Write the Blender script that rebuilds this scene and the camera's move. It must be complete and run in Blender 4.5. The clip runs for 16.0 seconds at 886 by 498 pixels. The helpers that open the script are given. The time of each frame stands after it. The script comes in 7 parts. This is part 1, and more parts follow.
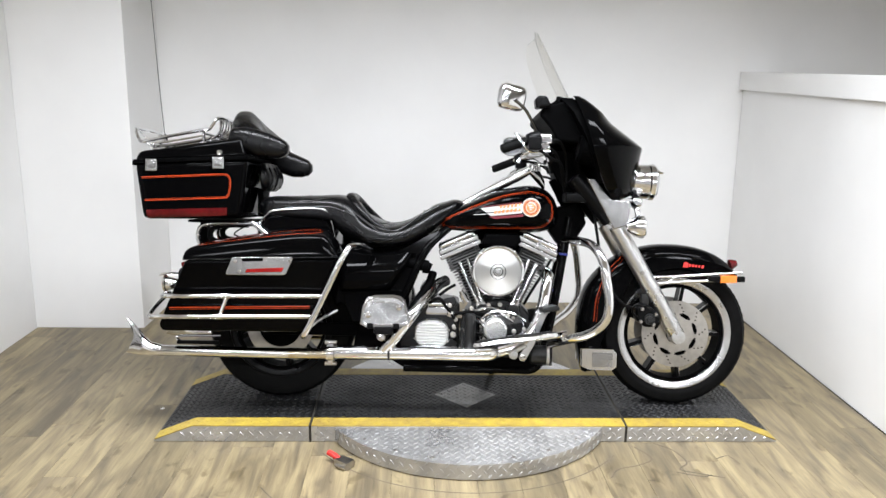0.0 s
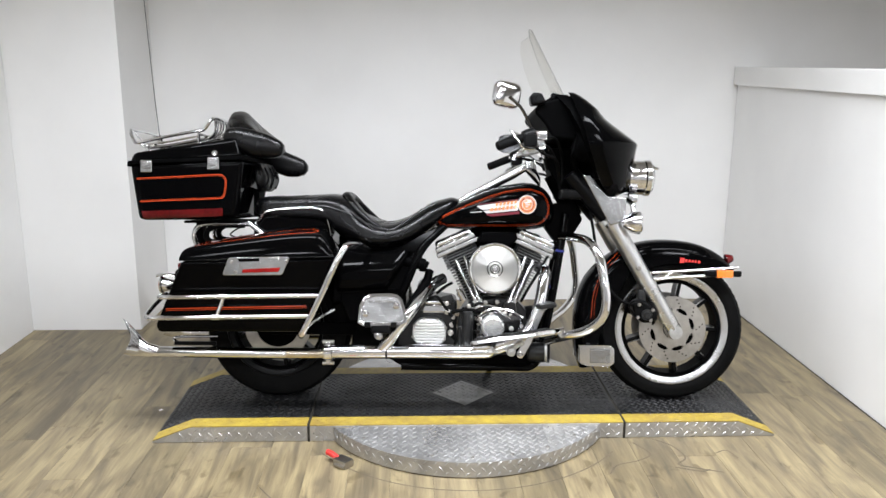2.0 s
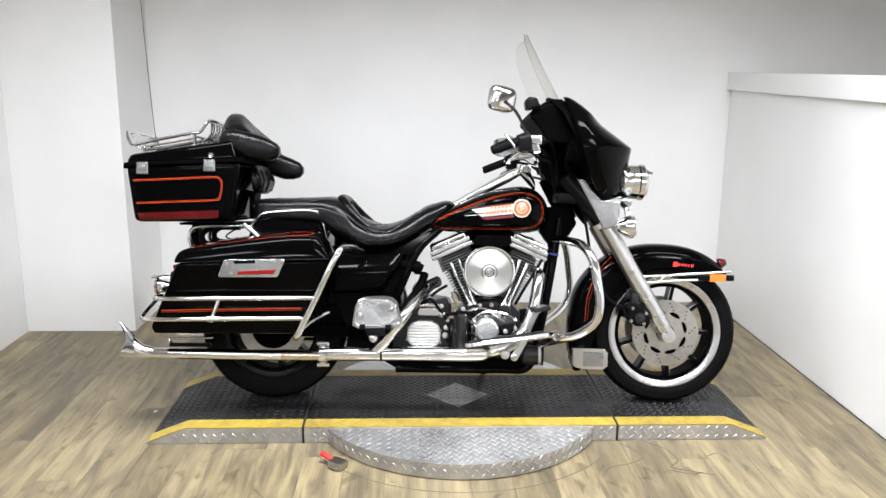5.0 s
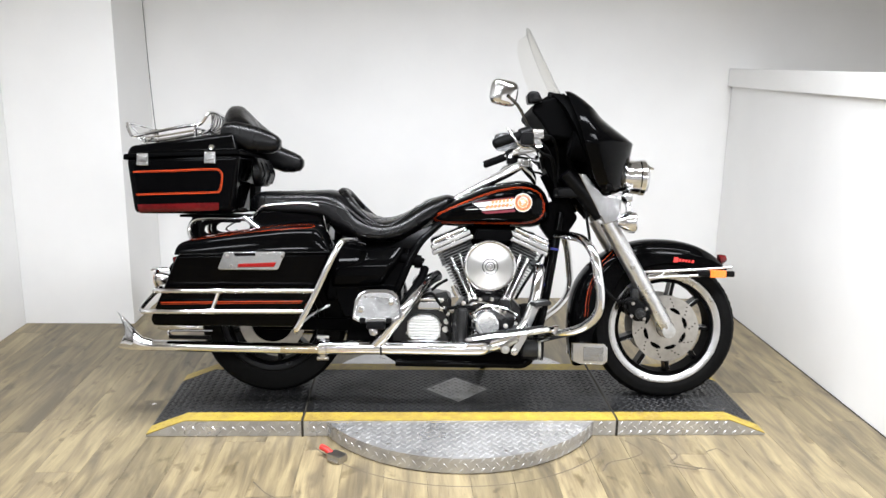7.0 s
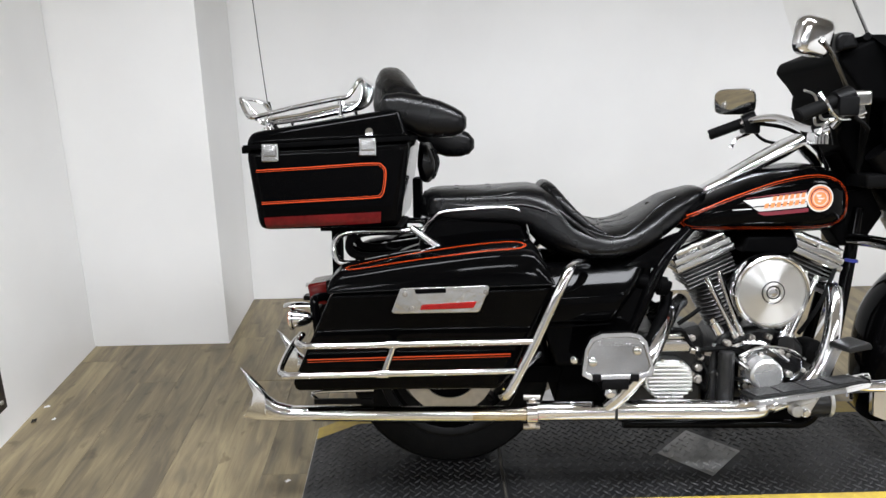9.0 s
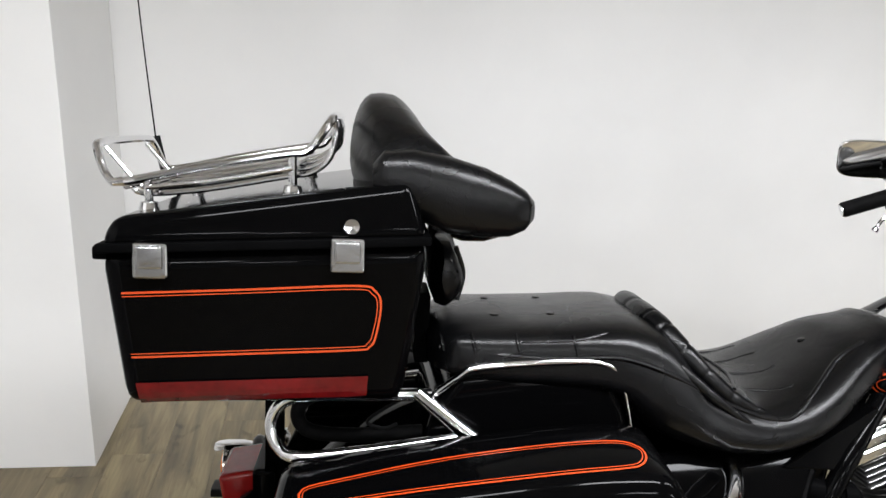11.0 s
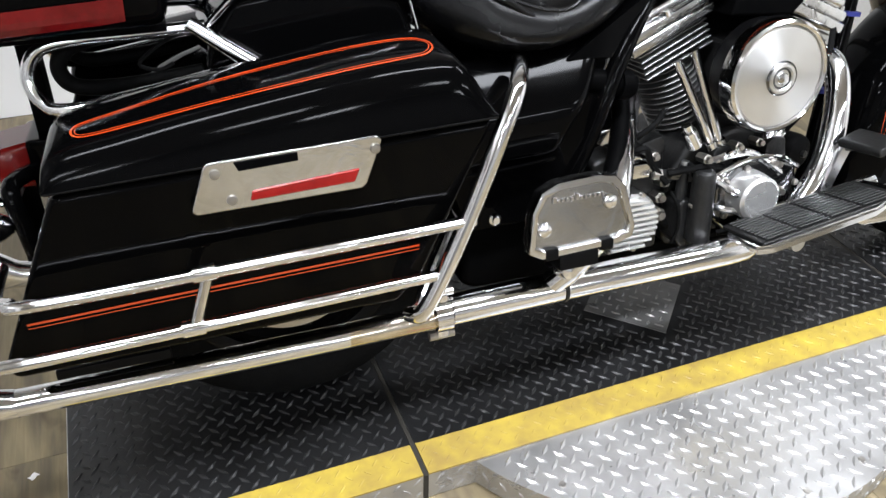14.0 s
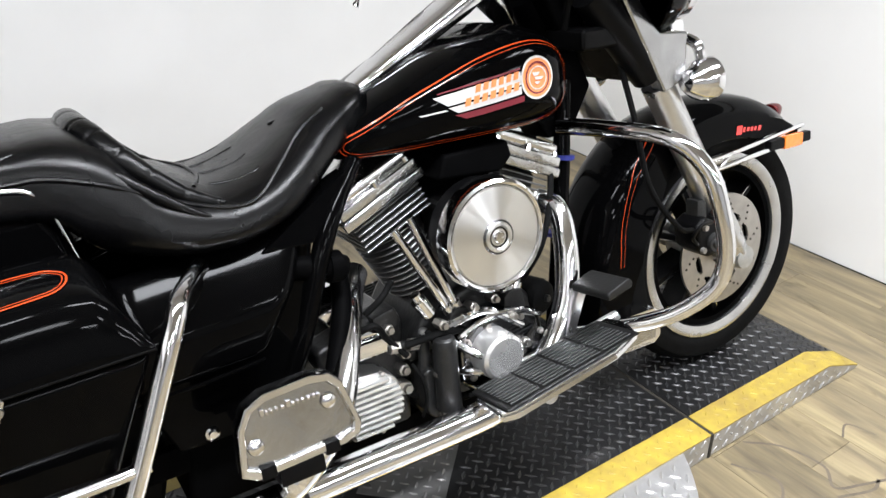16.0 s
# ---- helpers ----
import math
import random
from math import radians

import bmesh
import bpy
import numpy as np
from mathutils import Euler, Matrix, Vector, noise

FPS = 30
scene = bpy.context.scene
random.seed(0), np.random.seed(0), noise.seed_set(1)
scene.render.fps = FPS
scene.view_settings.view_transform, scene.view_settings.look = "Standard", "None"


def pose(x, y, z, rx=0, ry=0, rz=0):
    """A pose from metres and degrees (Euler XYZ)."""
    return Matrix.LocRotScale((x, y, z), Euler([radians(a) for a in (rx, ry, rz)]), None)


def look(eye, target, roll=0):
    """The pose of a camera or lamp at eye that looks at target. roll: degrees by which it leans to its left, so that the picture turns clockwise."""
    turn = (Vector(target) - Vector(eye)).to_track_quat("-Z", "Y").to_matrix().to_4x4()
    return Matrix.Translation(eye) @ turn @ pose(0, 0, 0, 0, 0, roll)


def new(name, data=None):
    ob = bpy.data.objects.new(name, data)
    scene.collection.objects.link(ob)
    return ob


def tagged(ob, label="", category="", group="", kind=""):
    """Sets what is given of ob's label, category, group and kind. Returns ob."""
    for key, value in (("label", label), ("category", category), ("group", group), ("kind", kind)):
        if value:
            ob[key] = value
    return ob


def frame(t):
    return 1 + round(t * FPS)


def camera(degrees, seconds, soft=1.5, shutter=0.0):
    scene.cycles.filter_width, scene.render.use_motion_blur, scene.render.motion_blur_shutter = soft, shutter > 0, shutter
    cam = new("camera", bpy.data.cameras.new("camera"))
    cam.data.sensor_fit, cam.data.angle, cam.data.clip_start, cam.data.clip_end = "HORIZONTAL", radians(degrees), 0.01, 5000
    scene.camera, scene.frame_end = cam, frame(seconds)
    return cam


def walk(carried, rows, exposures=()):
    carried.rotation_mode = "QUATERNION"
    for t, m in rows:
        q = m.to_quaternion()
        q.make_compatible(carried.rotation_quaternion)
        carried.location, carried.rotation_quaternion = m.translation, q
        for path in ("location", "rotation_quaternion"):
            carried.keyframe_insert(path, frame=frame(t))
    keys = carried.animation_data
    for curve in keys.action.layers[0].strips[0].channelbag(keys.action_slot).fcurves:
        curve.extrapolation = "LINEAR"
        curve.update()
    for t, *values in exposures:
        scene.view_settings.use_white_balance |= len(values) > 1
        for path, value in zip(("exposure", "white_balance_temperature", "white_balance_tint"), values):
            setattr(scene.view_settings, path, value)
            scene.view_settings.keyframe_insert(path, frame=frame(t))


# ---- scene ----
cam = camera(57.9, 16.0, soft=1.5)
PATH = [
    (0, (-0.199, -3.07, 1.394), (-0.136, -1.123, 0.942), 0.9),
    (0.5, (-0.195, -3.076, 1.395), (-0.127, -1.128, 0.947), 0.8),
    (1, (-0.201, -3.075, 1.395), (-0.136, -1.127, 0.947), 0.8),
    (1.5, (-0.208, -3.071, 1.389), (-0.15, -1.126, 0.928), 0.7),
    (2, (-0.198, -3.07, 1.393), (-0.127, -1.124, 0.937), 0.3),
    (2.5, (-0.202, -3.064, 1.389), (-0.132, -1.123, 0.916), 0.7),
    (3, (-0.2, -3.066, 1.389), (-0.129, -1.123, 0.922), 0.6),
    (3.5, (-0.197, -3.069, 1.39), (-0.118, -1.123, 0.938), 0.6),
    (4, (-0.198, -3.073, 1.394), (-0.117, -1.126, 0.943), 0.7),
    (6.5, (-0.201, -3.095, 1.4), (-0.109, -1.148, 0.951), 0.6),
    (7, (-0.215, -3.08, 1.388), (-0.122, -1.135, 0.929), 1.1),
    (7.5, (-0.309, -2.999, 1.363), (-0.241, -1.062, 0.866), -0.0),
    (8, (-0.459, -2.782, 1.355), (-0.503, -0.852, 0.834), -1.1),
    (8.5, (-0.607, -2.427, 1.393), (-0.828, -0.515, 0.851), -0.1),
    (9, (-0.793, -2.09, 1.387), (-0.761, -0.184, 0.781), -0.9),
    (9.5, (-0.86, -1.725, 1.361), (-0.876, 0.206, 0.839), -1.5),
    (9.7, (-0.866, -1.566, 1.369), (-0.87, 0.356, 0.816), 0.1),
    (11.8, (-0.992, -1.018, 1.346), (-0.66, 0.810, 0.606), 2.1),
    (12, (-0.991, -1.027, 1.326), (-0.652, 0.771, 0.518), 2.1),
    (12.5, (-0.971, -1.059, 1.278), (-0.634, 0.634, 0.268), 1.5),
    (13, (-0.963, -1.088, 1.214), (-0.621, 0.514, 0.067), 0.8),
    (13.5, (-0.95, -1.107, 1.188), (-0.537, 0.449, 0.0), 0.8),
    (14, (-0.918, -1.114, 1.181), (-0.299, 0.385, 0.011), 1.5),
    (14.5, (-0.876, -1.117, 1.189), (-0.064, 0.309, 0.047), 0.4),
    (15, (-0.847, -1.109, 1.199), (0.121, 0.256, 0.104), 1.6),
    (15.5, (-0.8, -1.107, 1.222), (0.277, 0.244, 0.214), 1.8),
    (16, (-0.646, -1.071, 1.238), (0.352, 0.388, 0.302), -0.3),
]
EXPOSURES = [(0, -0.28, 6340, 10), (0.8, -0.33, 6343, 10), (1.5, -0.47, 6346, 10), (2.5, -0.4, 6350, 10), (4, -0.27, 6356, 10), (6.5, -0.19, 6367, 10), (7, -0.14, 6369, 10), (8, -0.33, 6373, 10), (8.5, -0.41, 6375, 10), (9, -0.43, 6377, 10), (9.7, -0.45, 6480, 10), (12, -0.4, 6480, 10), (12.5, -0.42, 6490, 10), (13.5, -0.37, 6500, 10), (14.3, -0.33, 6170, 10), (15.5, -0.22, 6170, 10), (16, -0.32, 6380, 10)]
walk(cam, [(t, look(eye, target, roll)) for t, eye, target, roll in PATH], EXPOSURES)
# ceiling panels: x, y, width, depth, watts
# the last three, unseen, are added to brighten the hall that chrome reflects
LAMPS = [(-1.2, -0.8, 1.1, 0.3, 46), (0.1, -0.8, 1.1, 0.3, 66), (1.4, -0.8, 1.1, 0.3, 48), (-2.4, -4.2, 0.6, 0.6, 48), (-0.8, -4.2, 0.6, 0.6, 48), (0.8, -4.2, 0.6, 0.6, 48), (2.4, -4.2, 0.6, 0.6, 48), (-2.4, -7.2, 0.6, 0.6, 85), (0.0, -7.2, 0.6, 0.6, 85), (2.4, -7.2, 0.6, 0.6, 85)]

from mathutils.bvhtree import BVHTree

# ---------- light ----------
world = bpy.data.worlds.new("world")
world.use_nodes = True
scene.world = world
world.node_tree.nodes["Background"].inputs["Color"].default_value = (0.9, 0.95, 1.0, 1)
world.node_tree.nodes["Background"].inputs["Strength"].default_value = 0.05


# ---------- materials ----------
def material(name, base, rough=0.5, metal=0.0, vary=0.0, scale=20.0, bump=0.0, bump_scale=120.0, rough_vary=0.0,
             coat=0.0, wrinkle=0.0, stretch=(1, 1, 1), random_value=0.0, second=None, spec=None):
    m = bpy.data.materials.new(name)
    m.use_nodes = True
    nodes, links = m.node_tree.nodes, m.node_tree.links
    b = nodes["Principled BSDF"]
    b.inputs["Roughness"].default_value, b.inputs["Metallic"].default_value = rough, metal
    b.inputs["Coat Weight"].default_value = coat
    b.inputs["Coat Roughness"].default_value = 0.03
    if spec is not None:
        b.inputs["Specular IOR Level"].default_value = spec
    b.inputs["Base Color"].default_value = (*base, 1)
    tc = nodes.new("ShaderNodeTexCoord")
    mp = nodes.new("ShaderNodeMapping")
    mp.inputs["Scale"].default_value = stretch
    links.new(tc.outputs["Object"], mp.inputs["Vector"])
    if vary or second or random_value:
        n1 = nodes.new("ShaderNodeTexNoise")
        n1.inputs["Scale"].default_value, n1.inputs["Detail"].default_value = scale, 8
        n2 = nodes.new("ShaderNodeTexNoise")
        n2.inputs["Scale"].default_value, n2.inputs["Detail"].default_value = scale * 0.13, 4
        for n in (n1, n2):
            links.new(mp.outputs[0], n.inputs["Vector"])
        mixf = nodes.new("ShaderNodeMath")
        mixf.operation = "ADD"
        links.new(n1.outputs[0], mixf.inputs[0])
        links.new(n2.outputs[0], mixf.inputs[1])
        ramp = nodes.new("ShaderNodeMapRange")
        ramp.inputs["From Min"].default_value, ramp.inputs["From Max"].default_value = 0.7, 1.3
        links.new(mixf.outputs[0], ramp.inputs["Value"])
        mix = nodes.new("ShaderNodeMix")
        mix.data_type = "RGBA"
        dark = second or tuple(c * (1 - vary) for c in base)
        light = base if second else tuple(min(1, c * (1 + vary)) for c in base)
        mix.inputs["A"].default_value, mix.inputs["B"].default_value = (*dark, 1), (*light, 1)
        links.new(ramp.outputs[0], mix.inputs["Factor"])
        out = mix.outputs["Result"]
        if random_value:
            info = nodes.new("ShaderNodeObjectInfo")
            mr = nodes.new("ShaderNodeMapRange")
            mr.inputs["To Min"].default_value, mr.inputs["To Max"].default_value = 1 - random_value, 1 + random_value
            links.new(info.outputs["Random"], mr.inputs["Value"])
            hsv = nodes.new("ShaderNodeHueSaturation")
            links.new(mr.outputs[0], hsv.inputs["Value"])
            links.new(out, hsv.inputs["Color"])
            out = hsv.outputs["Color"]
        links.new(out, b.inputs["Base Color"])
    if rough_vary:
        n3 = nodes.new("ShaderNodeTexNoise")
        n3.inputs["Scale"].default_value, n3.inputs["Detail"].default_value = 6, 6
        links.new(mp.outputs[0], n3.inputs["Vector"])
        mr = nodes.new("ShaderNodeMapRange")
        mr.inputs["From Min"].default_value, mr.inputs["From Max"].default_value = 0.3, 0.7
        mr.inputs["To Min"].default_value, mr.inputs["To Max"].default_value = max(0.01, rough - rough_vary), rough + rough_vary
        links.new(n3.outputs[0], mr.inputs["Value"])
        links.new(mr.outputs[0], b.inputs["Roughness"])
    if bump:
        n4 = nodes.new("ShaderNodeTexNoise")
        n4.inputs["Scale"].default_value, n4.inputs["Detail"].default_value = bump_scale, 4
        links.new(mp.outputs[0], n4.inputs["Vector"])
        bp = nodes.new("ShaderNodeBump")
        bp.inputs["Strength"].default_value, bp.inputs["Distance"].default_value = bump, 0.004
        links.new(n4.outputs[0], bp.inputs["Height"])
        if wrinkle:
            n5 = nodes.new("ShaderNodeTexNoise")
            n5.inputs["Scale"].default_value, n5.inputs["Detail"].default_value, n5.inputs["Distortion"].default_value = 16, 3, 1.2
            links.new(mp.outputs[0], n5.inputs["Vector"])
            b2 = nodes.new("ShaderNodeBump")
            b2.inputs["Strength"].default_value, b2.inputs["Distance"].default_value = wrinkle, 0.02
            links.new(n5.outputs[0], b2.inputs["Height"])
            links.new(b2.outputs[0], bp.inputs["Normal"])
        links.new(bp.outputs[0], b.inputs["Normal"])
    return m


BLACK = material("black_paint", (0.0010, 0.0010, 0.0011), 0.07, spec=0.055, rough_vary=0.03)
SATIN = material("satin_black", (0.0022, 0.0022, 0.0024), 0.34, vary=0.3, bump=0.1, rough_vary=0.1, spec=0.10)
LEATHER = material("black_vinyl", (0.0018, 0.0018, 0.002), 0.27, vary=0.3, scale=30, bump=0.10, bump_scale=420, rough_vary=0.05, spec=0.22, wrinkle=0.06)
CHROME = material("chrome", (0.78, 0.78, 0.79), 0.1, 1.0, vary=0.06, scale=9, rough_vary=0.04)
BRUSHED = material("brushed_aluminium", (0.62, 0.62, 0.62), 0.3, 1.0, vary=0.12, scale=25, rough_vary=0.08)
CAST = material("cast_aluminium", (0.5, 0.5, 0.49), 0.42, 0.9, vary=0.2, scale=60, bump=0.15, bump_scale=200)
CASE = material("dark_casting", (0.016, 0.016, 0.016), 0.33, 0.3, vary=0.5, scale=50, bump=0.2, bump_scale=180, spec=0.4)
PALE = material("polished_casting", (0.82, 0.82, 0.81), 0.3, 0.85, vary=0.05, scale=30, rough_vary=0.08)
RUBBER = material("rubber", (0.0034, 0.0034, 0.0034), 0.68, vary=0.35, scale=60, bump=0.25, bump_scale=160, spec=0.06)
GLASSY = material("mirror_glass", (0.72, 0.72, 0.72), 0.02, 1.0)
STAIN = material("heat_stained_chrome", (0.52, 0.42, 0.26), 0.16, 1.0, vary=0.35, scale=14, second=(0.74, 0.72, 0.68))
FIN = material("fin_metal", (0.17, 0.17, 0.17), 0.34, 0.7, vary=0.3, scale=60)
PAD = material("worn_rubber", (0.005, 0.005, 0.005), 0.42, vary=0.5, scale=40, bump=0.2, bump_scale=200, spec=0.35)
POLISHED = material("polished_alloy", (0.70, 0.70, 0.695), 0.17, 1.0, vary=0.12, scale=20, rough_vary=0.08, bump=0.02, bump_scale=60, wrinkle=0.10)
NACELLE = material("darkened_alloy", (0.40, 0.40, 0.40), 0.24, 1.0, vary=0.2, scale=16, rough_vary=0.08, bump=0.02, bump_scale=60, wrinkle=0.10)
FRAMEBLACK = material("frame_black", (0.0014, 0.0014, 0.0015), 0.5, vary=0.4, spec=0.012)
DUSK = material("dark_chrome", (0.16, 0.16, 0.165), 0.12, 1.0, vary=0.4, scale=18, rough_vary=0.05)
RIMALLOY = material("rim_alloy", (0.55, 0.55, 0.55), 0.26, 1.0, vary=0.15, scale=20, rough_vary=0.08)
STEEL = material("rotor_steel", (0.42, 0.40, 0.37), 0.36, 1.0, vary=0.14, scale=40, rough_vary=0.08)
ORANGE = material("orange_stripe", (0.46, 0.05, 0.009), 0.25, coat=0.4)
BRIGHT = material("orange_badge", (0.72, 0.23, 0.075), 0.3, coat=0.6, vary=0.1, scale=90)
MAROON = material("maroon_badge", (0.13, 0.012, 0.022), 0.3, coat=0.6)
SILVER = material("silver_badge", (0.56, 0.55, 0.54), 0.3, 0.2, coat=0.5)
REDLENS = material("red_lens", (0.075, 0.003, 0.0035), 0.15, spec=0.25, coat=0.2, vary=0.3, scale=80)
REDBRIGHT = material("red_reflector", (0.20, 0.007, 0.006), 0.22, spec=0.25, coat=0.12, vary=0.15, scale=90)
AMBER = material("amber_lens", (0.8, 0.2, 0.02), 0.15, coat=1.0, vary=0.15, scale=80)
SCRIPT = material("red_script", (0.6, 0.035, 0.03), 0.3, coat=0.5)
RED = material("red_plastic", (0.6, 0.03, 0.025), 0.4)
WALL = material("white_paint", (0.85, 0.846, 0.835), 0.55, vary=0.045, scale=2.2, bump=0.05, bump_scale=60)
# grey of the unseen ceiling, set for bounce light and reflections
CEIL = material("unseen_overhead_grey", (0.6, 0.595, 0.59), 0.8, vary=0.05, scale=2)
# grey of the unseen hall walls, kept dark for what chrome reflects
DARKWALL = material("unseen_hall_grey", (0.42, 0.42, 0.42), 0.7, vary=0.05, scale=2)
YELLOW = material("yellow_paint", (0.45, 0.335, 0.044), 0.5, vary=0.12, scale=38, second=(0.27, 0.185, 0.045))
PLATE = material("tread_plate", (0.47, 0.465, 0.46), 0.33, 0.72, vary=0.22, scale=14, rough_vary=0.12, bump=0.06)
# tread plate again, darkened by the bike's shade put into the colour
SHADEDPLATE = material("shaded_tread_plate", (0.25, 0.247, 0.243), 0.36, 0.6, vary=0.3, scale=14, rough_vary=0.12, bump=0.06)
LUG = material("worn_black_lug", (0.032, 0.032, 0.033), 0.41, 0.35, vary=0.6, scale=14, rough_vary=0.1)
DECK = material("black_tread", (0.008, 0.008, 0.0084), 0.4, 0.1, vary=0.5, scale=9, rough_vary=0.12, bump=0.1)
JOINT = material("dark_joint", (0.02, 0.017, 0.012), 0.8, vary=0.3)
MARK = material("floor_mark", (0.13, 0.104, 0.075), 0.7, vary=0.3)
MESHM = material("expanded_metal", (0.02, 0.02, 0.02), 0.45, 0.3, vary=0.3)
FRAMEM = material("screen_frame", (0.025, 0.02, 0.017), 0.4, 0.3, vary=0.7, scale=25, bump=0.2, bump_scale=50)


def wood():
    m = bpy.data.materials.new("laminate")
    m.use_nodes = True
    nodes, links = m.node_tree.nodes, m.node_tree.links
    b = nodes["Principled BSDF"]
    tc = nodes.new("ShaderNodeTexCoord")
    info = nodes.new("ShaderNodeObjectInfo")
    add = nodes.new("ShaderNodeVectorMath")
    mul = nodes.new("ShaderNodeMath")
    mul.operation = "MULTIPLY"
    mul.inputs[1].default_value = 37.0
    links.new(info.outputs["Random"], mul.inputs[0])
    links.new(tc.outputs["Object"], add.inputs[0])
    links.new(mul.outputs[0], add.inputs[1])

    def noise_at(sx, sy, detail):
        mp = nodes.new("ShaderNodeMapping")
        mp.inputs["Scale"].default_value = (sx, sy, 1)
        links.new(add.outputs[0], mp.inputs["Vector"])
        n = nodes.new("ShaderNodeTexNoise")
        n.inputs["Scale"].default_value, n.inputs["Detail"].default_value = 1.0, detail
        n.inputs["Distortion"].default_value = 0.7
        links.new(mp.outputs[0], n.inputs["Vector"])
        return n

    broad, grain = noise_at(20, 3.0, 5), noise_at(120, 6, 6)
    ramp = nodes.new("ShaderNodeValToRGB")
    e = ramp.color_ramp.elements
    e[0].position, e[0].color = 0.33, (0.140, 0.113, 0.071, 1)
    e[1].position, e[1].color = 0.66, (0.302, 0.245, 0.138, 1)
    mid = ramp.color_ramp.elements.new(0.5)
    mid.color = (0.219, 0.175, 0.101, 1)
    links.new(broad.outputs[0], ramp.inputs[0])
    mix = nodes.new("ShaderNodeMix")
    mix.data_type, mix.blend_type = "RGBA", "MULTIPLY"
    mix.inputs["Factor"].default_value = 0.5
    gr = nodes.new("ShaderNodeValToRGB")
    gr.color_ramp.elements[0].position, gr.color_ramp.elements[0].color = 0.3, (0.6, 0.58, 0.56, 1)
    gr.color_ramp.elements[1].position = 0.62
    links.new(grain.outputs[0], gr.inputs[0])
    links.new(ramp.outputs[0], mix.inputs["A"])
    links.new(gr.outputs[0], mix.inputs["B"])
    knots = noise_at(17, 8, 3)
    kr = nodes.new("ShaderNodeValToRGB")
    kr.color_ramp.elements[0].position, kr.color_ramp.elements[0].color = 0.60, (1, 1, 1, 1)
    kr.color_ramp.elements[1].position, kr.color_ramp.elements[1].color = 0.70, (0.5, 0.47, 0.44, 1)
    links.new(knots.outputs[0], kr.inputs[0])
    mix2 = nodes.new("ShaderNodeMix")
    mix2.data_type, mix2.blend_type = "RGBA", "MULTIPLY"
    mix2.inputs["Factor"].default_value = 0.8
    links.new(mix.outputs["Result"], mix2.inputs["A"])
    links.new(kr.outputs[0], mix2.inputs["B"])
    hsv = nodes.new("ShaderNodeHueSaturation")
    mr = nodes.new("ShaderNodeMapRange")
    mr.inputs["To Min"].default_value, mr.inputs["To Max"].default_value = 0.74, 1.24
    links.new(info.outputs["Random"], mr.inputs["Value"])
    links.new(mr.outputs[0], hsv.inputs["Value"])
    links.new(mix2.outputs["Result"], hsv.inputs["Color"])
    links.new(hsv.outputs[0], b.inputs["Base Color"])
    b.inputs["Roughness"].default_value = 0.42
    bp = nodes.new("ShaderNodeBump")
    bp.inputs["Strength"].default_value, bp.inputs["Distance"].default_value = 0.12, 0.002
    links.new(grain.outputs[0], bp.inputs["Height"])
    links.new(bp.outputs[0], b.inputs["Normal"])
    return m


WOOD = wood()


def spun():
    """Aluminium turned on a lathe: brushed round its middle."""
    m = material("spun_aluminium", (0.82, 0.82, 0.81), 0.3, 1.0, vary=0.05, scale=10)
    nodes, links = m.node_tree.nodes, m.node_tree.links
    t = nodes.new("ShaderNodeTangent")
    t.direction_type, t.axis = "RADIAL", "Y"
    p = nodes["Principled BSDF"]
    p.inputs["Anisotropic"].default_value = 0.92
    p.inputs["Anisotropic Rotation"].default_value = 0.25
    links.new(t.outputs[0], p.inputs["Tangent"])
    return m


SPUN = spun()


def clear(name, colour, rough=0.0, ior=1.45):
    m = bpy.data.materials.new(name)
    m.use_nodes = True
    b = m.node_tree.nodes["Principled BSDF"]
    b.inputs["Base Color"].default_value = (*colour, 1)
    b.inputs["Transmission Weight"].default_value = 1.0
    b.inputs["Roughness"].default_value, b.inputs["IOR"].default_value = rough, ior
    return m


TINT = clear("tinted_acrylic", (0.93, 0.925, 0.905), 0.02, 1.10)
LENS = clear("clear_lens", (0.95, 0.95, 0.95), 0.05)


# ---------- building ----------
def flat_normals(me, limit):
    """Normals weighted by area, so that broad faces stay flat and only their rounded edges bend."""
    count = len(me.polygons)
    normals, areas = np.empty(count * 3), np.empty(count)
    me.polygons.foreach_get("normal", normals)
    me.polygons.foreach_get("area", areas)
    normals = normals.reshape(-1, 3)
    heavy = normals * areas[:, None]
    around = [[] for _ in me.vertices]
    for f in me.polygons:
        for v in f.vertices:
            around[v].append(f.index)
    out = []
    for f in me.polygons:
        n = normals[f.index]
        for v in f.vertices:
            near = around[v]
            total = heavy[near][normals[near] @ n > limit].sum(axis=0)
            size = math.sqrt(total @ total)
            out.append(tuple(total / size) if size > 1e-12 else tuple(n))
    me.normals_split_custom_set(out)


def link(name, bm, mat, parent=None, label="", smooth=35):
    bmesh.ops.recalc_face_normals(bm, faces=bm.faces)
    me = bpy.data.meshes.new(name)
    bm.to_mesh(me)
    bm.free()
    for f in me.polygons:
        f.use_smooth = smooth > 0
    if smooth:
        me.set_sharp_from_angle(angle=radians(smooth))
        if len(me.polygons) < 1500:
            flat_normals(me, math.cos(radians(smooth)))
    me.materials.append(mat)
    ob = new(name, me)
    if parent:
        ob.parent = parent
    if label:
        tagged(ob, label)
    return ob


part = link


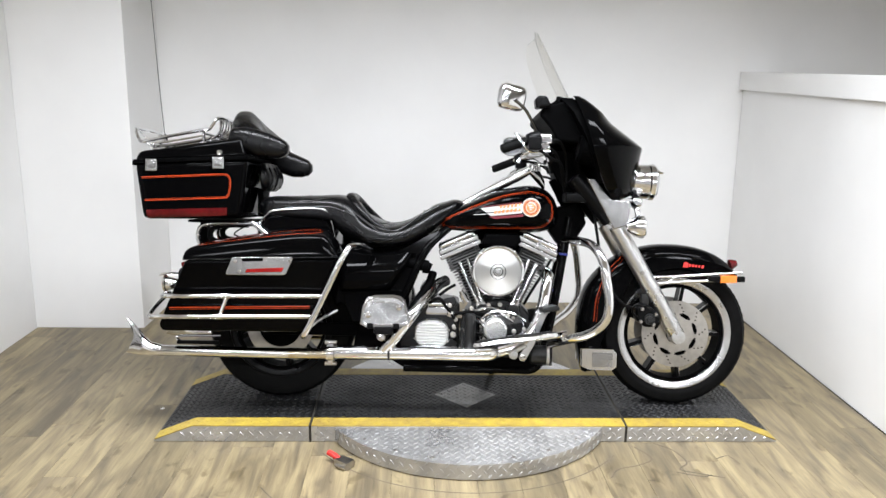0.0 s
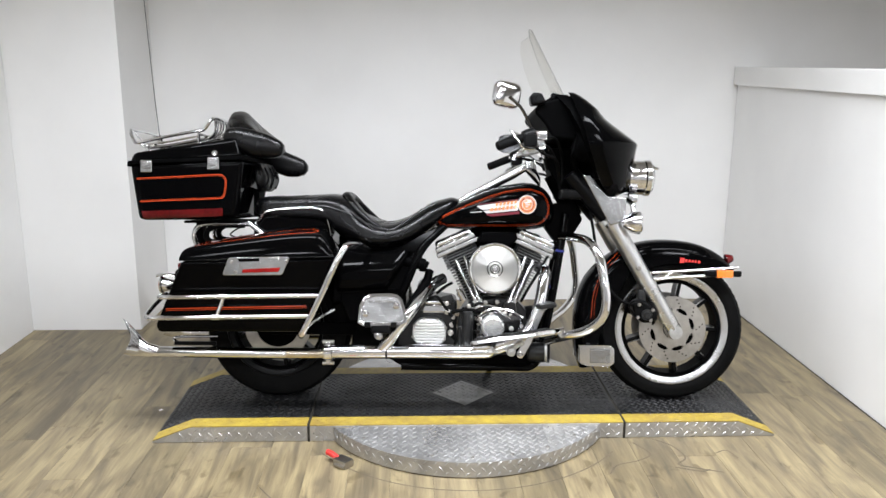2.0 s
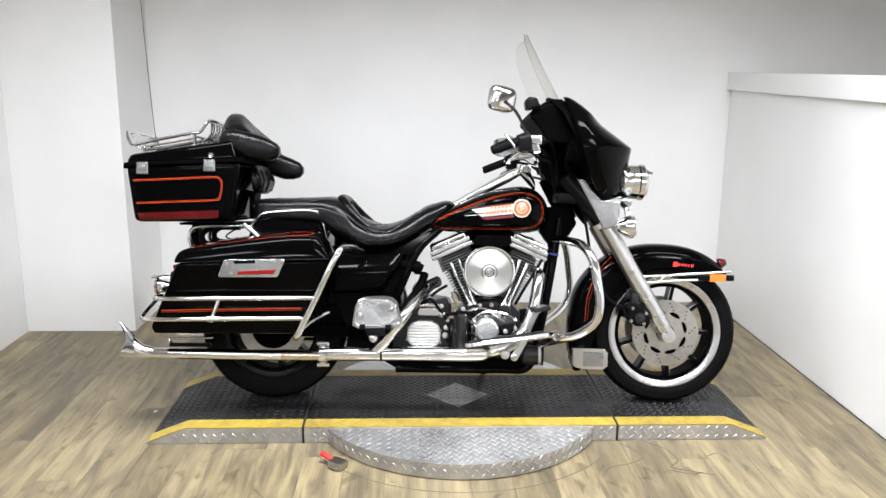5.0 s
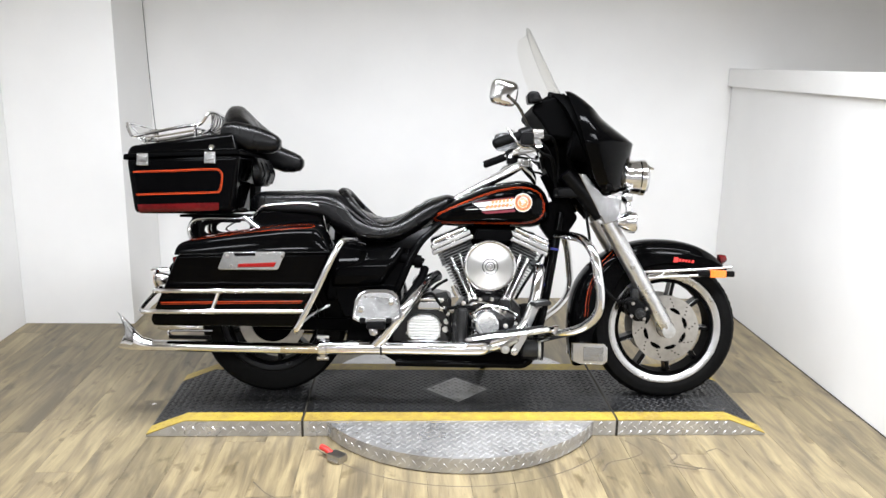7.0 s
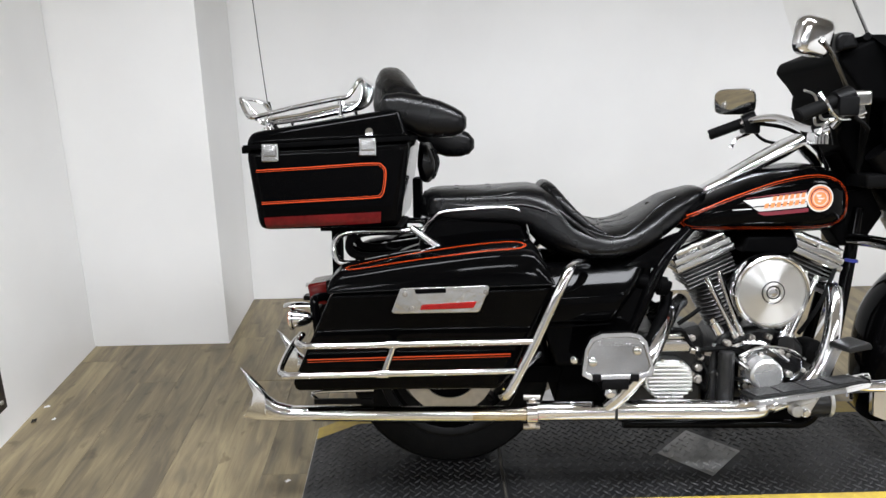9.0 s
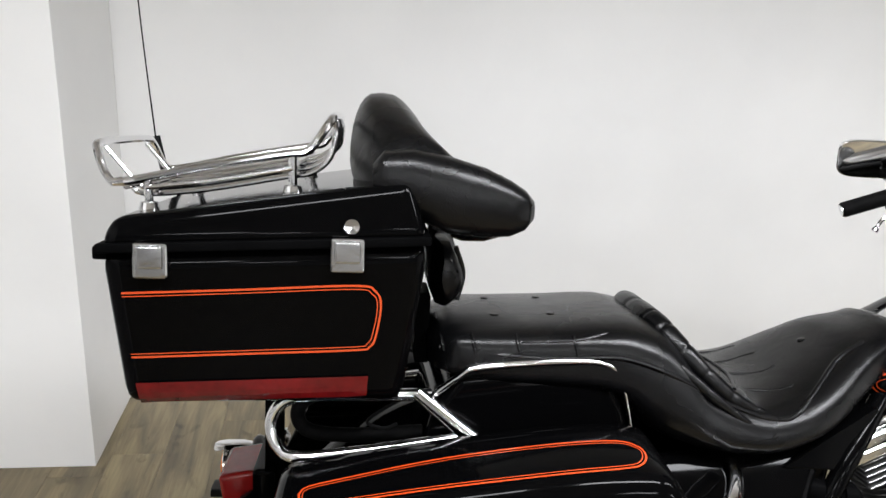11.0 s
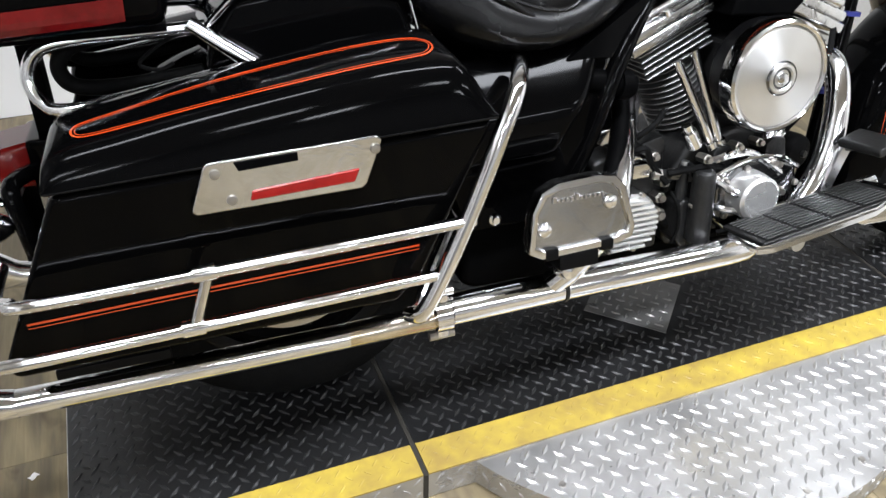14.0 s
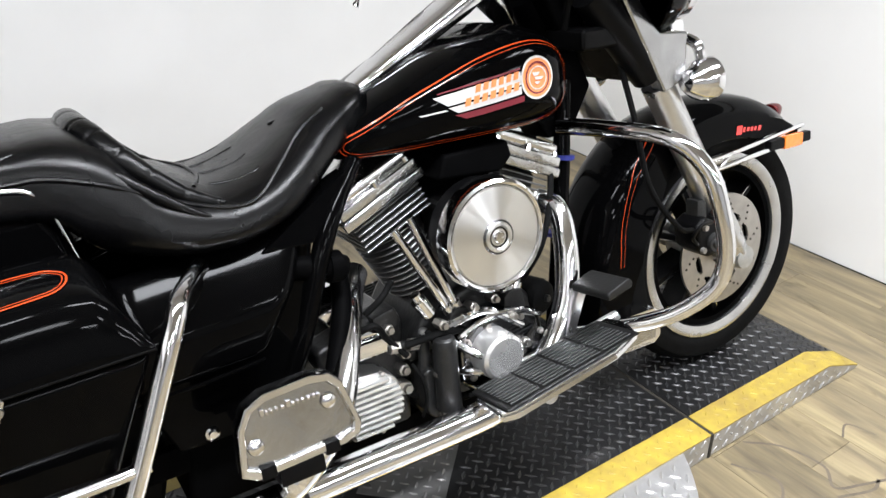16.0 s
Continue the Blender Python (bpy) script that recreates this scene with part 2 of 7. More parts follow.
def box(x0, x1, y0, y1, z0, z1, bevel=0.0, seg=2, bm=None):
    bm2 = bmesh.new()
    bmesh.ops.create_cube(bm2, size=1)
    bmesh.ops.transform(bm2, matrix=Matrix.LocRotScale(((x0 + x1) / 2, (y0 + y1) / 2, (z0 + z1) / 2), None, (x1 - x0, y1 - y0, z1 - z0)), verts=bm2.verts)
    if bevel:
        bmesh.ops.bevel(bm2, geom=bm2.edges[:], offset=bevel, segments=seg, profile=0.6, affect="EDGES")
    return bm2 if bm is None else merge(bm, bm2)


def merge(bm, other):
    """Adds the mesh of other to bm."""
    table = {v: bm.verts.new(v.co) for v in other.verts}
    for f in other.faces:
        bm.faces.new([table[v] for v in f.verts])
    other.free()
    return bm


def joined(*bms):
    first = bms[0]
    for b in bms[1:]:
        merge(first, b)
    return first


def prism(outline, inner, bevel=0.0, seg=3, outer=None):
    """A slab with the side outline (x, z[, y]) from its outer face to y = inner."""
    bm = bmesh.new()
    a = [bm.verts.new((p[0], p[2] if len(p) > 2 else outer, p[1])) for p in outline]
    inn = inner if isinstance(inner, (list, tuple)) else [inner] * len(outline)
    b = [bm.verts.new((p[0], q, p[1])) for p, q in zip(outline, inn)]
    bm.faces.new(a)
    bm.faces.new(b[::-1])
    n = len(a)
    for i in range(n):
        bm.faces.new((a[i], b[i], b[(i + 1) % n], a[(i + 1) % n]))
    bmesh.ops.recalc_face_normals(bm, faces=bm.faces)
    if bevel:
        bmesh.ops.bevel(bm, geom=bm.edges[:], offset=bevel, segments=seg, profile=0.55, affect="EDGES", clamp_overlap=True)
    return bm


def skin(rings, closed=True, caps=True):
    bm = bmesh.new()
    rows = [[bm.verts.new(p) for p in r] for r in rings]
    n = len(rows[0])
    for a, b in zip(rows, rows[1:]):
        for i in range(n if closed else n - 1):
            bm.faces.new((a[i], a[(i + 1) % n], b[(i + 1) % n], b[i]))
    if caps and closed:
        bm.faces.new(rows[0][::-1])
        bm.faces.new(rows[-1])
    return bm


def spline(points, steps=6):
    """A smooth curve through the points."""
    p = [Vector(q) for q in points]
    if len(p) < 3:
        return p
    p = [2 * p[0] - p[1]] + p + [2 * p[-1] - p[-2]]
    out = []
    for i in range(1, len(p) - 2):
        for s in range(steps):
            t = s / steps
            out.append(0.5 * (2 * p[i] + (p[i + 1] - p[i - 1]) * t + (2 * p[i - 1] - 5 * p[i] + 4 * p[i + 1] - p[i + 2]) * t * t
                              + (3 * p[i] - p[i - 1] - 3 * p[i + 1] + p[i + 2]) * t ** 3))
    return out + [p[-2]]


def tube(points, r, seg=14, smooth=True, steps=6):
    pts = spline(points, steps) if smooth else [Vector(p) for p in points]
    up = Vector((0.13, 0.77, 0.62))
    rings = []
    for i, p in enumerate(pts):
        d = (pts[min(i + 1, len(pts) - 1)] - pts[max(i - 1, 0)]).normalized()
        up = (up - d * up.dot(d)).normalized()
        side = d.cross(up)
        rr = r(i / (len(pts) - 1)) if callable(r) else r
        rings.append([p + (up * math.cos(2 * math.pi * k / seg) + side * math.sin(2 * math.pi * k / seg)) * rr for k in range(seg)])
    return skin(rings)


def lathe(profile, at, axis, seg=40, loop=False):
    """Turns (radius, distance along the axis) round the axis through at; loop: a hollow ring."""
    profile = list(profile) + [profile[0]] if loop else profile
    d = Vector(axis).normalized()
    u = d.orthogonal().normalized()
    v = d.cross(u)
    rings = []
    for r, h in profile:
        r = max(r, 0.0005)
        rings.append([Vector(at) + d * h + (u * math.cos(2 * math.pi * k / seg) + v * math.sin(2 * math.pi * k / seg)) * r for k in range(seg)])
    bm = skin(rings, True, not loop)
    if loop:
        bmesh.ops.remove_doubles(bm, verts=bm.verts, dist=1e-5)
    return bm


def oval(x, cy, cz, hw, hh, e=2.5, n=32):
    out = []
    for k in range(n):
        a = 2 * math.pi * k / n
        c, s = math.cos(a), math.sin(a)
        out.append((x, cy + hw * math.copysign(abs(c) ** (2 / e), c), cz + hh * math.copysign(abs(s) ** (2 / e), s)))
    return out


def lerp(table, x):
    return float(np.interp(x, [t[0] for t in table], [t[1] for t in table]))


def smooth_lerp(table, x):
    """Cubic through a table of (x, value)."""
    xs = [t[0] for t in table]
    i = min(max(int(np.searchsorted(xs, x)) - 1, 0), len(xs) - 2)

    def slope(j):
        a, b = max(j - 1, 0), min(j + 1, len(xs) - 1)
        return (table[b][1] - table[a][1]) / (xs[b] - xs[a])

    h = xs[i + 1] - xs[i]
    t = min(max((x - xs[i]) / h, 0), 1)
    return ((2 * t ** 3 - 3 * t * t + 1) * table[i][1] + (t ** 3 - 2 * t * t + t) * h * slope(i)
            + (-2 * t ** 3 + 3 * t * t) * table[i + 1][1] + (t ** 3 - t * t) * h * slope(i + 1))


def on_surface(tree, x, z, side=-1, off=0.0012):
    hit, normal, _, _ = tree.ray_cast(Vector((x, side * 1.5, z)), Vector((0, -side, 0)))
    if hit is None:
        return None
    if normal.y * side < 0:
        normal = -normal
    return hit + normal * off


def stripe(tree, points, width, side=-1, closed=False, off=0.0012, steps=8):
    """A painted line laid on a surface along (x, z)."""
    pts = [Vector((p[0], 0, p[1])) for p in points]
    pts = spline(pts + ([pts[0]] if closed else []), steps)
    bm = bmesh.new()
    last = None
    for i, p in enumerate(pts):
        d = (pts[min(i + 1, len(pts) - 1)] - pts[max(i - 1, 0)]).normalized()
        nrm = Vector((-d.z, 0, d.x)) * width / 2
        a, b = on_surface(tree, p.x + nrm.x, p.z + nrm.z, side, off), on_surface(tree, p.x - nrm.x, p.z - nrm.z, side, off)
        if a is None or b is None:
            last = None
            continue
        row = (bm.verts.new(a), bm.verts.new(b))
        if last:
            bm.faces.new((last[0], last[1], row[1], row[0]))
        last = row
    return bm


def patch(tree, top, bottom, n=12, side=-1, off=0.0014, rows=4):
    """A painted field laid on a surface between two lines of (x, z)."""
    bm = bmesh.new()
    grid = []
    for i in range(n + 1):
        t = i / n * (len(top) - 1)
        k = min(int(t), len(top) - 2)
        a = Vector(top[k]).lerp(Vector(top[k + 1]), t - k)
        t2 = i / n * (len(bottom) - 1)
        k2 = min(int(t2), len(bottom) - 2)
        b = Vector(bottom[k2]).lerp(Vector(bottom[k2 + 1]), t2 - k2)
        col = []
        for j in range(rows + 1):
            q = a.lerp(b, j / rows)
            s = on_surface(tree, q.x, q.y, side, off)
            col.append(bm.verts.new(s) if s is not None else None)
        grid.append(col)
    for c, d in zip(grid, grid[1:]):
        for j in range(rows):
            f = (c[j], d[j], d[j + 1], c[j + 1])
            if None not in f:
                bm.faces.new(f)
    return bm


def disc_patch(tree, x, z, r0, r1, side=-1, off=0.0018, n=36):
    bm = bmesh.new()
    rows = []
    for k in range(n):
        a = 2 * math.pi * k / n
        rows.append([bm.verts.new(on_surface(tree, x + math.cos(a) * r, z + math.sin(a) * r, side, off) or (x, 0, z)) for r in (r0, r1)])
    for k in range(n):
        a, b = rows[k], rows[(k + 1) % n]
        bm.faces.new((a[0], b[0], b[1], a[1]))
    return bm


# ---------- room ----------
def structure(ob, label, category):
    return tagged(ob, label, category, kind="structure")


structure(link("wall_back", box(-2.6, 5.2, 1.535, 1.70, 0, 3.3), WALL), "smooth white painted back wall of the studio", "wall")
structure(link("wall_pillar", box(-2.40, -1.645, 1.02, 1.531, 0, 3.3, 0.004), WALL), "white painted boxed-out corner standing before the back wall", "wall")
structure(link("wall_left", box(-2.38, -2.205, -2.2, 1.016, 0, 3.3), WALL), "white painted side wall with a dark mesh screen", "wall")
structure(link("wall_partition", box(1.648, 1.76, -2.2, 1.531, 0, 1.365), WALL), "white half-height partition with a capped top", "wall")
structure(link("trim", box(1.622, 1.785, -2.2, 1.528, 1.272, 1.372, 0.004), WALL), "white board capping the half-height partition", "trim")
# unseen walls added to close the hall and shape the reflections
structure(link("wall_far", box(5.2, 5.36, -9.0, 1.7, 0, 3.3), DARKWALL), "unseen plain wall beyond the partition, greyed for reflections", "wall")
structure(link("wall_hall", box(-5.36, -5.2, -9.0, -2.1, 0, 3.3), DARKWALL), "unseen plain wall of the hall behind, greyed for reflections", "wall")
structure(link("wall_end", joined(box(-5.2, 5.36, -9.16, -9.004, 0, 3.3), box(-5.2, -2.384, -2.2, -2.05, 0, 3.3)), DARKWALL), "unseen plain wall closing the hall, greyed for reflections", "wall")
# ceiling added out of view to close the room
structure(link("ceiling", box(-5.4, 5.36, -9.16, 1.72, 3.304, 3.4), CEIL), "unseen ceiling closing the hall, its grey set for reflections", "ceiling")
floor = structure(link("floor", box(-5.3, 5.3, -9.1, 1.6, -0.08, -0.004), JOINT), "grey-brown wood laminate plank floor, scuffed", "floor")


def ceiling_light(x, y, z, w, d, power):
    """A fluorescent panel hung level, with its lamp just below."""
    base = new("ceiling_light")
    base.matrix_world = pose(x, y, z)
    tagged(base, "unseen white rectangular ceiling light panel, switched on", "ceiling light", "studio lights")
    part("housing", box(-w / 2, w / 2, -d / 2, d / 2, 0.012, 0.06, 0.006), WALL, base)
    part("diffuser", box(-w / 2 + 0.02, w / 2 - 0.02, -d / 2 + 0.02, d / 2 - 0.02, 0.002, 0.010), GLOW, base, "glowing diffuser")
    for rx in (-w * 0.4, w * 0.4):
        part("suspension_rod", tube([(rx, 0, 0.06), (rx, 0, 3.304 - z)], 0.006, 8, False), CEIL, base)
    lamp = bpy.data.lights.new("panel_light", "AREA")
    lamp.shape, lamp.size, lamp.size_y, lamp.energy = "RECTANGLE", w * 0.95, d * 0.9, power
    lamp.color = (0.94, 0.96, 1.0)
    lamp.spread = radians(152 if y > -3 else 180)
    ob = new("panel_light", lamp)
    ob.matrix_world = pose(x, y, z - 0.004)


GLOW = bpy.data.materials.new("diffuser_glow")
GLOW.use_nodes = True
GLOW.node_tree.nodes["Principled BSDF"].inputs["Emission Color"].default_value = (0.97, 0.98, 1.0, 1)
GLOW.node_tree.nodes["Principled BSDF"].inputs["Emission Strength"].default_value = 6
for lx, ly, lw, ld, lp in LAMPS:
    ceiling_light(lx, ly, 2.45 if ly > -3 else 2.7, lw, ld, lp)


# ---------- turntable platform ----------
TOP = 0.065


def lugs(area, step, size, height, at=None, inside=None):
    """Raised tread bars in rows that lie crosswise to one another. at maps (u, v, h) to the world."""
    bm = bmesh.new()
    u0, u1, v0, v1 = area
    at = at or (lambda u, v, h: Vector((u, v, TOP + h)))
    uc, vc, d = (u0 + u1) / 2, (v0 + v1) / 2, step * math.sqrt(0.5)
    reach = int(((u1 - u0) + (v1 - v0)) / step) + 2
    for i in range(-reach, reach + 1):
        for j in range(-reach, reach + 1):
            u, v = uc + (i - j) * d, vc + (i + j) * d
            if not (u0 + size * 0.7 < u < u1 - size * 0.7 and v0 + size * 0.7 < v < v1 - size * 0.7) or inside and not inside(u, v):
                continue
            a = radians(45 if (i + j) % 2 else -45)
            c, s = math.cos(a) * size, math.sin(a) * size
            k = 0.30
            ends = [at(u + c, v + s, 0), at(u - s * k, v + c * k, 0), at(u - c, v - s, 0), at(u + s * k, v - c * k, 0)]
            tops = [at(u + c * 0.6, v + s * 0.6, height), at(u - c * 0.6, v - s * 0.6, height)]
            e, t = [bm.verts.new(p) for p in ends], [bm.verts.new(p) for p in tops]
            for f in ((e[0], e[1], t[0]), (t[0], e[1], t[1]), (e[1], e[2], t[1]), (t[1], e[2], e[3]), (t[1], e[3], t[0]), (t[0], e[3], e[0])):
                bm.faces.new(f)
    return bm


def stuff(ob, label=""):
    return tagged(ob, label, kind="stuff")


platform = new("turntable_platform")
platform.matrix_world = pose(0, 0, 0)
tagged(platform, "steel turntable ramp with black tread deck and yellow edges", "platform")
YN, YF = -0.288, 0.288
EDGE = 0.07
part("deck_core", prism([(-0.592, 0.002), (0.592, 0.002), (0.592, TOP - 0.003), (-0.592, TOP - 0.003)], YF, outer=YN), PLATE, platform, "bare tread-plate skirt under the deck")
for sgn, name in ((-1, "ramp"), (1, "ramp")):
    pts = [(sgn * 0.602, 0.002), (sgn * 1.178, 0.002), (sgn * 1.178, 0.008), (sgn * 1.035, TOP - 0.003), (sgn * 0.602, TOP - 0.003)]
    ramp = part(name, prism(pts, YF, outer=YN), PLATE, platform, "sloping ramp end with tread-plate side")

    def slope(u, v, h, sgn=sgn):
        z = TOP if abs(u) < 1.035 else TOP - (abs(u) - 1.035) / 0.143 * (TOP - 0.010)
        return Vector((u, v, z + h))

    def sheet(x0, x1, y0, y1, lift, slope=slope):
        bm = bmesh.new()
        xs = sorted({x0, x1, *[x for x in (-1.035, 1.035) if min(x0, x1) < x < max(x0, x1)]})
        rows = [[bm.verts.new(slope(x, y, h)) for y, h in ((y0, lift), (y1, lift), (y1, lift - 0.004), (y0, lift - 0.004))] for x in xs]
        for a, b in zip(rows, rows[1:]):
            for k in range(4):
                bm.faces.new((a[k], a[(k + 1) % 4], b[(k + 1) % 4], b[k]))
        bm.faces.new(rows[0])
        bm.faces.new(rows[-1][::-1])
        return bm

    xa, xb = sorted((sgn * 0.602, sgn * 1.176))
    part("tread_sheet", sheet(xa, xb, YN + EDGE, YF - EDGE, 0.0), DECK, ramp, "black tread sheet")
    part("yellow_edge", sheet(xa, xb, YN, YN + EDGE, 0.0006), YELLOW, ramp, "yellow painted edge strip")
    part("yellow_edge", sheet(xa, xb, YF - EDGE, YF, 0.0006), YELLOW, ramp, "yellow painted edge strip")
    stuff(part("tread_pattern", lugs((xa, xb, YN + EDGE, YF - EDGE), 0.0225, 0.0138, 0.0028, slope), LUG, ramp, smooth=0), "black raised tread bars")
    stuff(part("tread_pattern", lugs((xa, xb, YN + 0.004, YN + EDGE), 0.0235, 0.0105, 0.0018, slope), YELLOW, ramp, smooth=0), "yellow raised tread bars")
    stuff(part("tread_pattern", lugs((xa, xb, 0.006, TOP - 0.006), 0.026, 0.011, 0.002, lambda u, v, h: Vector((u, YN - h, v)),
                                  lambda u, v: abs(u) < 1.02 or v < (1.178 - abs(u)) * 0.38), PLATE, ramp, smooth=0), "bright raised tread bars")
part("tread_sheet", box(-0.592, 0.592, YN + EDGE, YF - EDGE, TOP - 0.003, TOP), DECK, platform, "black tread sheet")
for y0, y1 in ((YN, YN + EDGE), (YF - EDGE, YF)):
    part("yellow_edge", box(-0.592, 0.592, y0, y1, TOP - 0.003, TOP + 0.0006), YELLOW, platform, "yellow painted edge strip")
stuff(part("tread_pattern", lugs((-0.592, 0.592, YN + EDGE, YF - EDGE), 0.0225, 0.0138, 0.0028, None, lambda u, v: abs(u) + abs(v) > 0.135), LUG, platform, smooth=0), "black raised tread bars")
stuff(part("tread_pattern", lugs((-0.592, 0.592, YN + 0.004, YN + EDGE), 0.0235, 0.0105, 0.0018), YELLOW, platform, smooth=0), "yellow raised tread bars")
stuff(part("tread_pattern", lugs((-0.592, 0.592, 0.006, TOP - 0.006), 0.026, 0.011, 0.002, lambda u, v, h: Vector((u, YN - h, v)),
                              lambda u, v: abs(u) > 0.51), PLATE, platform, smooth=0), "bright raised tread bars")
dia = bmesh.new()
q = [dia.verts.new((x, y, TOP + 0.0008)) for x, y in ((-0.125, 0), (0, -0.125), (0.125, 0), (0, 0.125))]
dia.faces.new(q)
dia = bmesh.ops.extrude_face_region(dia, geom=dia.faces[:]) and dia
for v in list(dia.verts)[4:]:
    v.co.z += 0.0015
# the shade under the bike is in this plate's colour
part("centre_plate", dia, SHADEDPLATE, platform, "bare metal diamond in the middle of the deck")
stuff(part("tread_pattern", lugs((-0.13, 0.13, -0.13, 0.13), 0.0235, 0.0108, 0.0028, lambda u, v, h: Vector((u, v, TOP + 0.0023 + h)),
                              lambda u, v: abs(u) + abs(v) < 0.115), SHADEDPLATE, platform, smooth=0), "bright raised tread bars")
# the round base that shows before and behind the deck
R = 0.58
bm = bmesh.new()
ring = [(R * math.cos(2 * math.pi * k / 128), R * math.sin(2 * math.pi * k / 128)) for k in range(128)]
front = [(x, y) for x, y in ring if y < YN - 0.001]
front = [(-math.sqrt(R * R - YN * YN), YN - 0.0005)] + front + [(math.sqrt(R * R - YN * YN), YN - 0.0005)]
for sgn in (-1, 1):
    bm = bmesh.new()
    lo, hi = [[bm.verts.new((x, -sgn * y, z)) for x, y in front] for z in (0.004, 0.060)]
    bm.faces.new(lo)
    bm.faces.new(hi)
    for k in range(len(front)):
        n = (k + 1) % len(front)
        bm.faces.new((lo[k], lo[n], hi[n], hi[k]))
    piece = part("round_base", bm, PLATE, platform, "round bare tread-plate turntable base")
    base_disc = base_disc if sgn > 0 else piece
stuff(part("tread_pattern", lugs((-R, R, -R, YN), 0.0255, 0.0150, 0.0030, lambda u, v, h: Vector((u, v, 0.060 + h)),
                              lambda u, v: u * u + v * v < (R - 0.012) ** 2 and v < YN - 0.008), PLATE, base_disc, smooth=0), "bright raised tread bars")
stuff(part("tread_pattern", lugs((-R * 1.04, R * 1.04, 0.006, 0.060), 0.026, 0.011, 0.002,
                              lambda u, v, h: Vector(((R + h) * math.sin(u / R), -(R + h) * math.cos(u / R), v)),
                              lambda u, v: (R * math.cos(u / R)) > -YN + 0.01), PLATE, base_disc, smooth=0), "bright raised tread bars")
for gx in (-0.597, 0.597):
    part("rubber_seal", box(gx - 0.004, gx + 0.004, YN - 0.002, YF, 0.0, TOP - 0.001), JOINT, platform, "dark gap between deck and ramp")
for k in range(9):
    a = radians(-150 + k * 15)
    part("screw", lathe([(0.0, 0.0625), (0.006, 0.0625), (0.007, 0.0595)], (0.545 * math.cos(a), 0.545 * math.sin(a), 0), (0, 0, 1), 10), STEEL, base_disc)

lock = new("locking_pin")
lock.matrix_world = pose(-0.468, -0.465, 0.0, 0, 0, -38)
tagged(lock, "small clamp with a red handle beside the turntable base", "clamp")
part("clamp_body", joined(box(-0.01, 0.05, -0.022, 0.022, 0.0, 0.028, 0.004), box(0.0, 0.045, -0.03, 0.03, 0.006, 0.014, 0.002)), STEEL, lock)
part("handle", tube([(-0.005, 0, 0.018), (-0.03, 0.0, 0.028), (-0.055, 0.0, 0.03)], 0.011, 10), RED, lock, "red rubber handle")

# the mesh screen on the side wall
screen = new("mesh_screen")
screen.matrix_world = pose(-2.19, 0, 0)
tagged(screen, "black metal-framed expanded mesh screen against the wall", "screen")
S0, S1, SZ0, SZ1, FW = -1.5, 0.23, 0.15, 1.335, 0.075
part("frame_side", box(0.0, 0.035, S1 - FW, S1, SZ0, SZ1, 0.003), FRAMEM, screen)
part("frame_side", box(0.0, 0.035, S0, S0 + FW, SZ0, SZ1, 0.003), FRAMEM, screen)
part("frame_rail", box(0.001, 0.034, S0 + FW, S1 - FW, SZ0, SZ0 + FW, 0.003), FRAMEM, screen)
part("frame_rail", box(0.001, 0.034, S0 + FW, S1 - FW, SZ1 - FW, SZ1, 0.003), FRAMEM, screen)
for y, z in ((S1 - 0.03, SZ1 - 0.03), (S1 - 0.03, SZ0 + 0.03), (S1 - 0.3, SZ0 + 0.03), (S1 - 0.3, SZ1 - 0.03), (S1 - 0.03, 0.75)):
    part("bolt", lathe([(0.0, 0.041), (0.007, 0.04), (0.009, 0.034)], (0, y, z), (1, 0, 0), 10), STEEL, screen)
bm = bmesh.new()
dy, dz, th = 0.030, 0.0155, 0.0062
n_y, n_z = int((S1 - S0 - 2 * FW) / dy) + 1, int((SZ1 - SZ0 - 2 * FW) / dz) + 1
for i in range(n_y):
    for j in range(n_z):
        y, z = S0 + FW + i * dy, SZ0 + FW + j * dz
        y += dy / 2 * (j % 2)
        for d in (-1, 1):
            a, b = Vector((0.012, y, z)), Vector((0.016, y + dy / 2 * d, z + dz))
            w = Vector((0, 0, th / 2))
            f = [bm.verts.new(p) for p in (a - w, b - w, b + w, a + w)]
            bm.faces.new(f)
stuff(part("mesh_sheet", bm, MESHM, screen, smooth=0), "black expanded metal mesh")


# scraps of paper and dirt on the floor beside the wall
def paper_scrap(x, y, size, turn, mat, label):
    bm = bmesh.new()
    rows = [[bm.verts.new((size * (i / 3 - 0.5) * (1 + 0.2 * math.sin(j * 2 + turn)), size * 0.7 * (j / 3 - 0.5), 0.0015 + size * 0.22 * abs(math.sin(i * 1.7 + j * 2.3 + turn)))) for j in range(4)] for i in range(4)]
    low = [[bm.verts.new((v.co.x, v.co.y, max(0.0004, v.co.z - 0.0012))) for v in r] for r in rows]
    for i in range(3):
        for j in range(3):
            bm.faces.new((rows[i][j], rows[i + 1][j], rows[i + 1][j + 1], rows[i][j + 1]))
            bm.faces.new((low[i][j], low[i][j + 1], low[i + 1][j + 1], low[i + 1][j]))
    ob = link("paper_scrap", bm, mat)
    ob.matrix_world = pose(x, y, 0, 0, 0, turn * 40)
    return tagged(ob, label, "litter", "litter on the floor")


paper_scrap(-2.175, 0.50, 0.02, 0.6, WALL, "crumpled white paper scrap on the laminate floor")
paper_scrap(-2.11, 0.41, 0.014, 1.9, WALL, "tiny white paper scrap on the laminate floor")
paper_scrap(-2.175, 0.40, 0.022, 2.7, JOINT, "dark clump of dirt on the laminate floor")
paper_scrap(-1.235, 0.0, 0.015, 1.1, WALL, "small white paper scrap beside the ramp")


# ---------- the motorcycle, in its own axes: x ahead, y to its left, z up from the rear tyre's foot ----------
LEAN, YAW = 9.5, -2.5
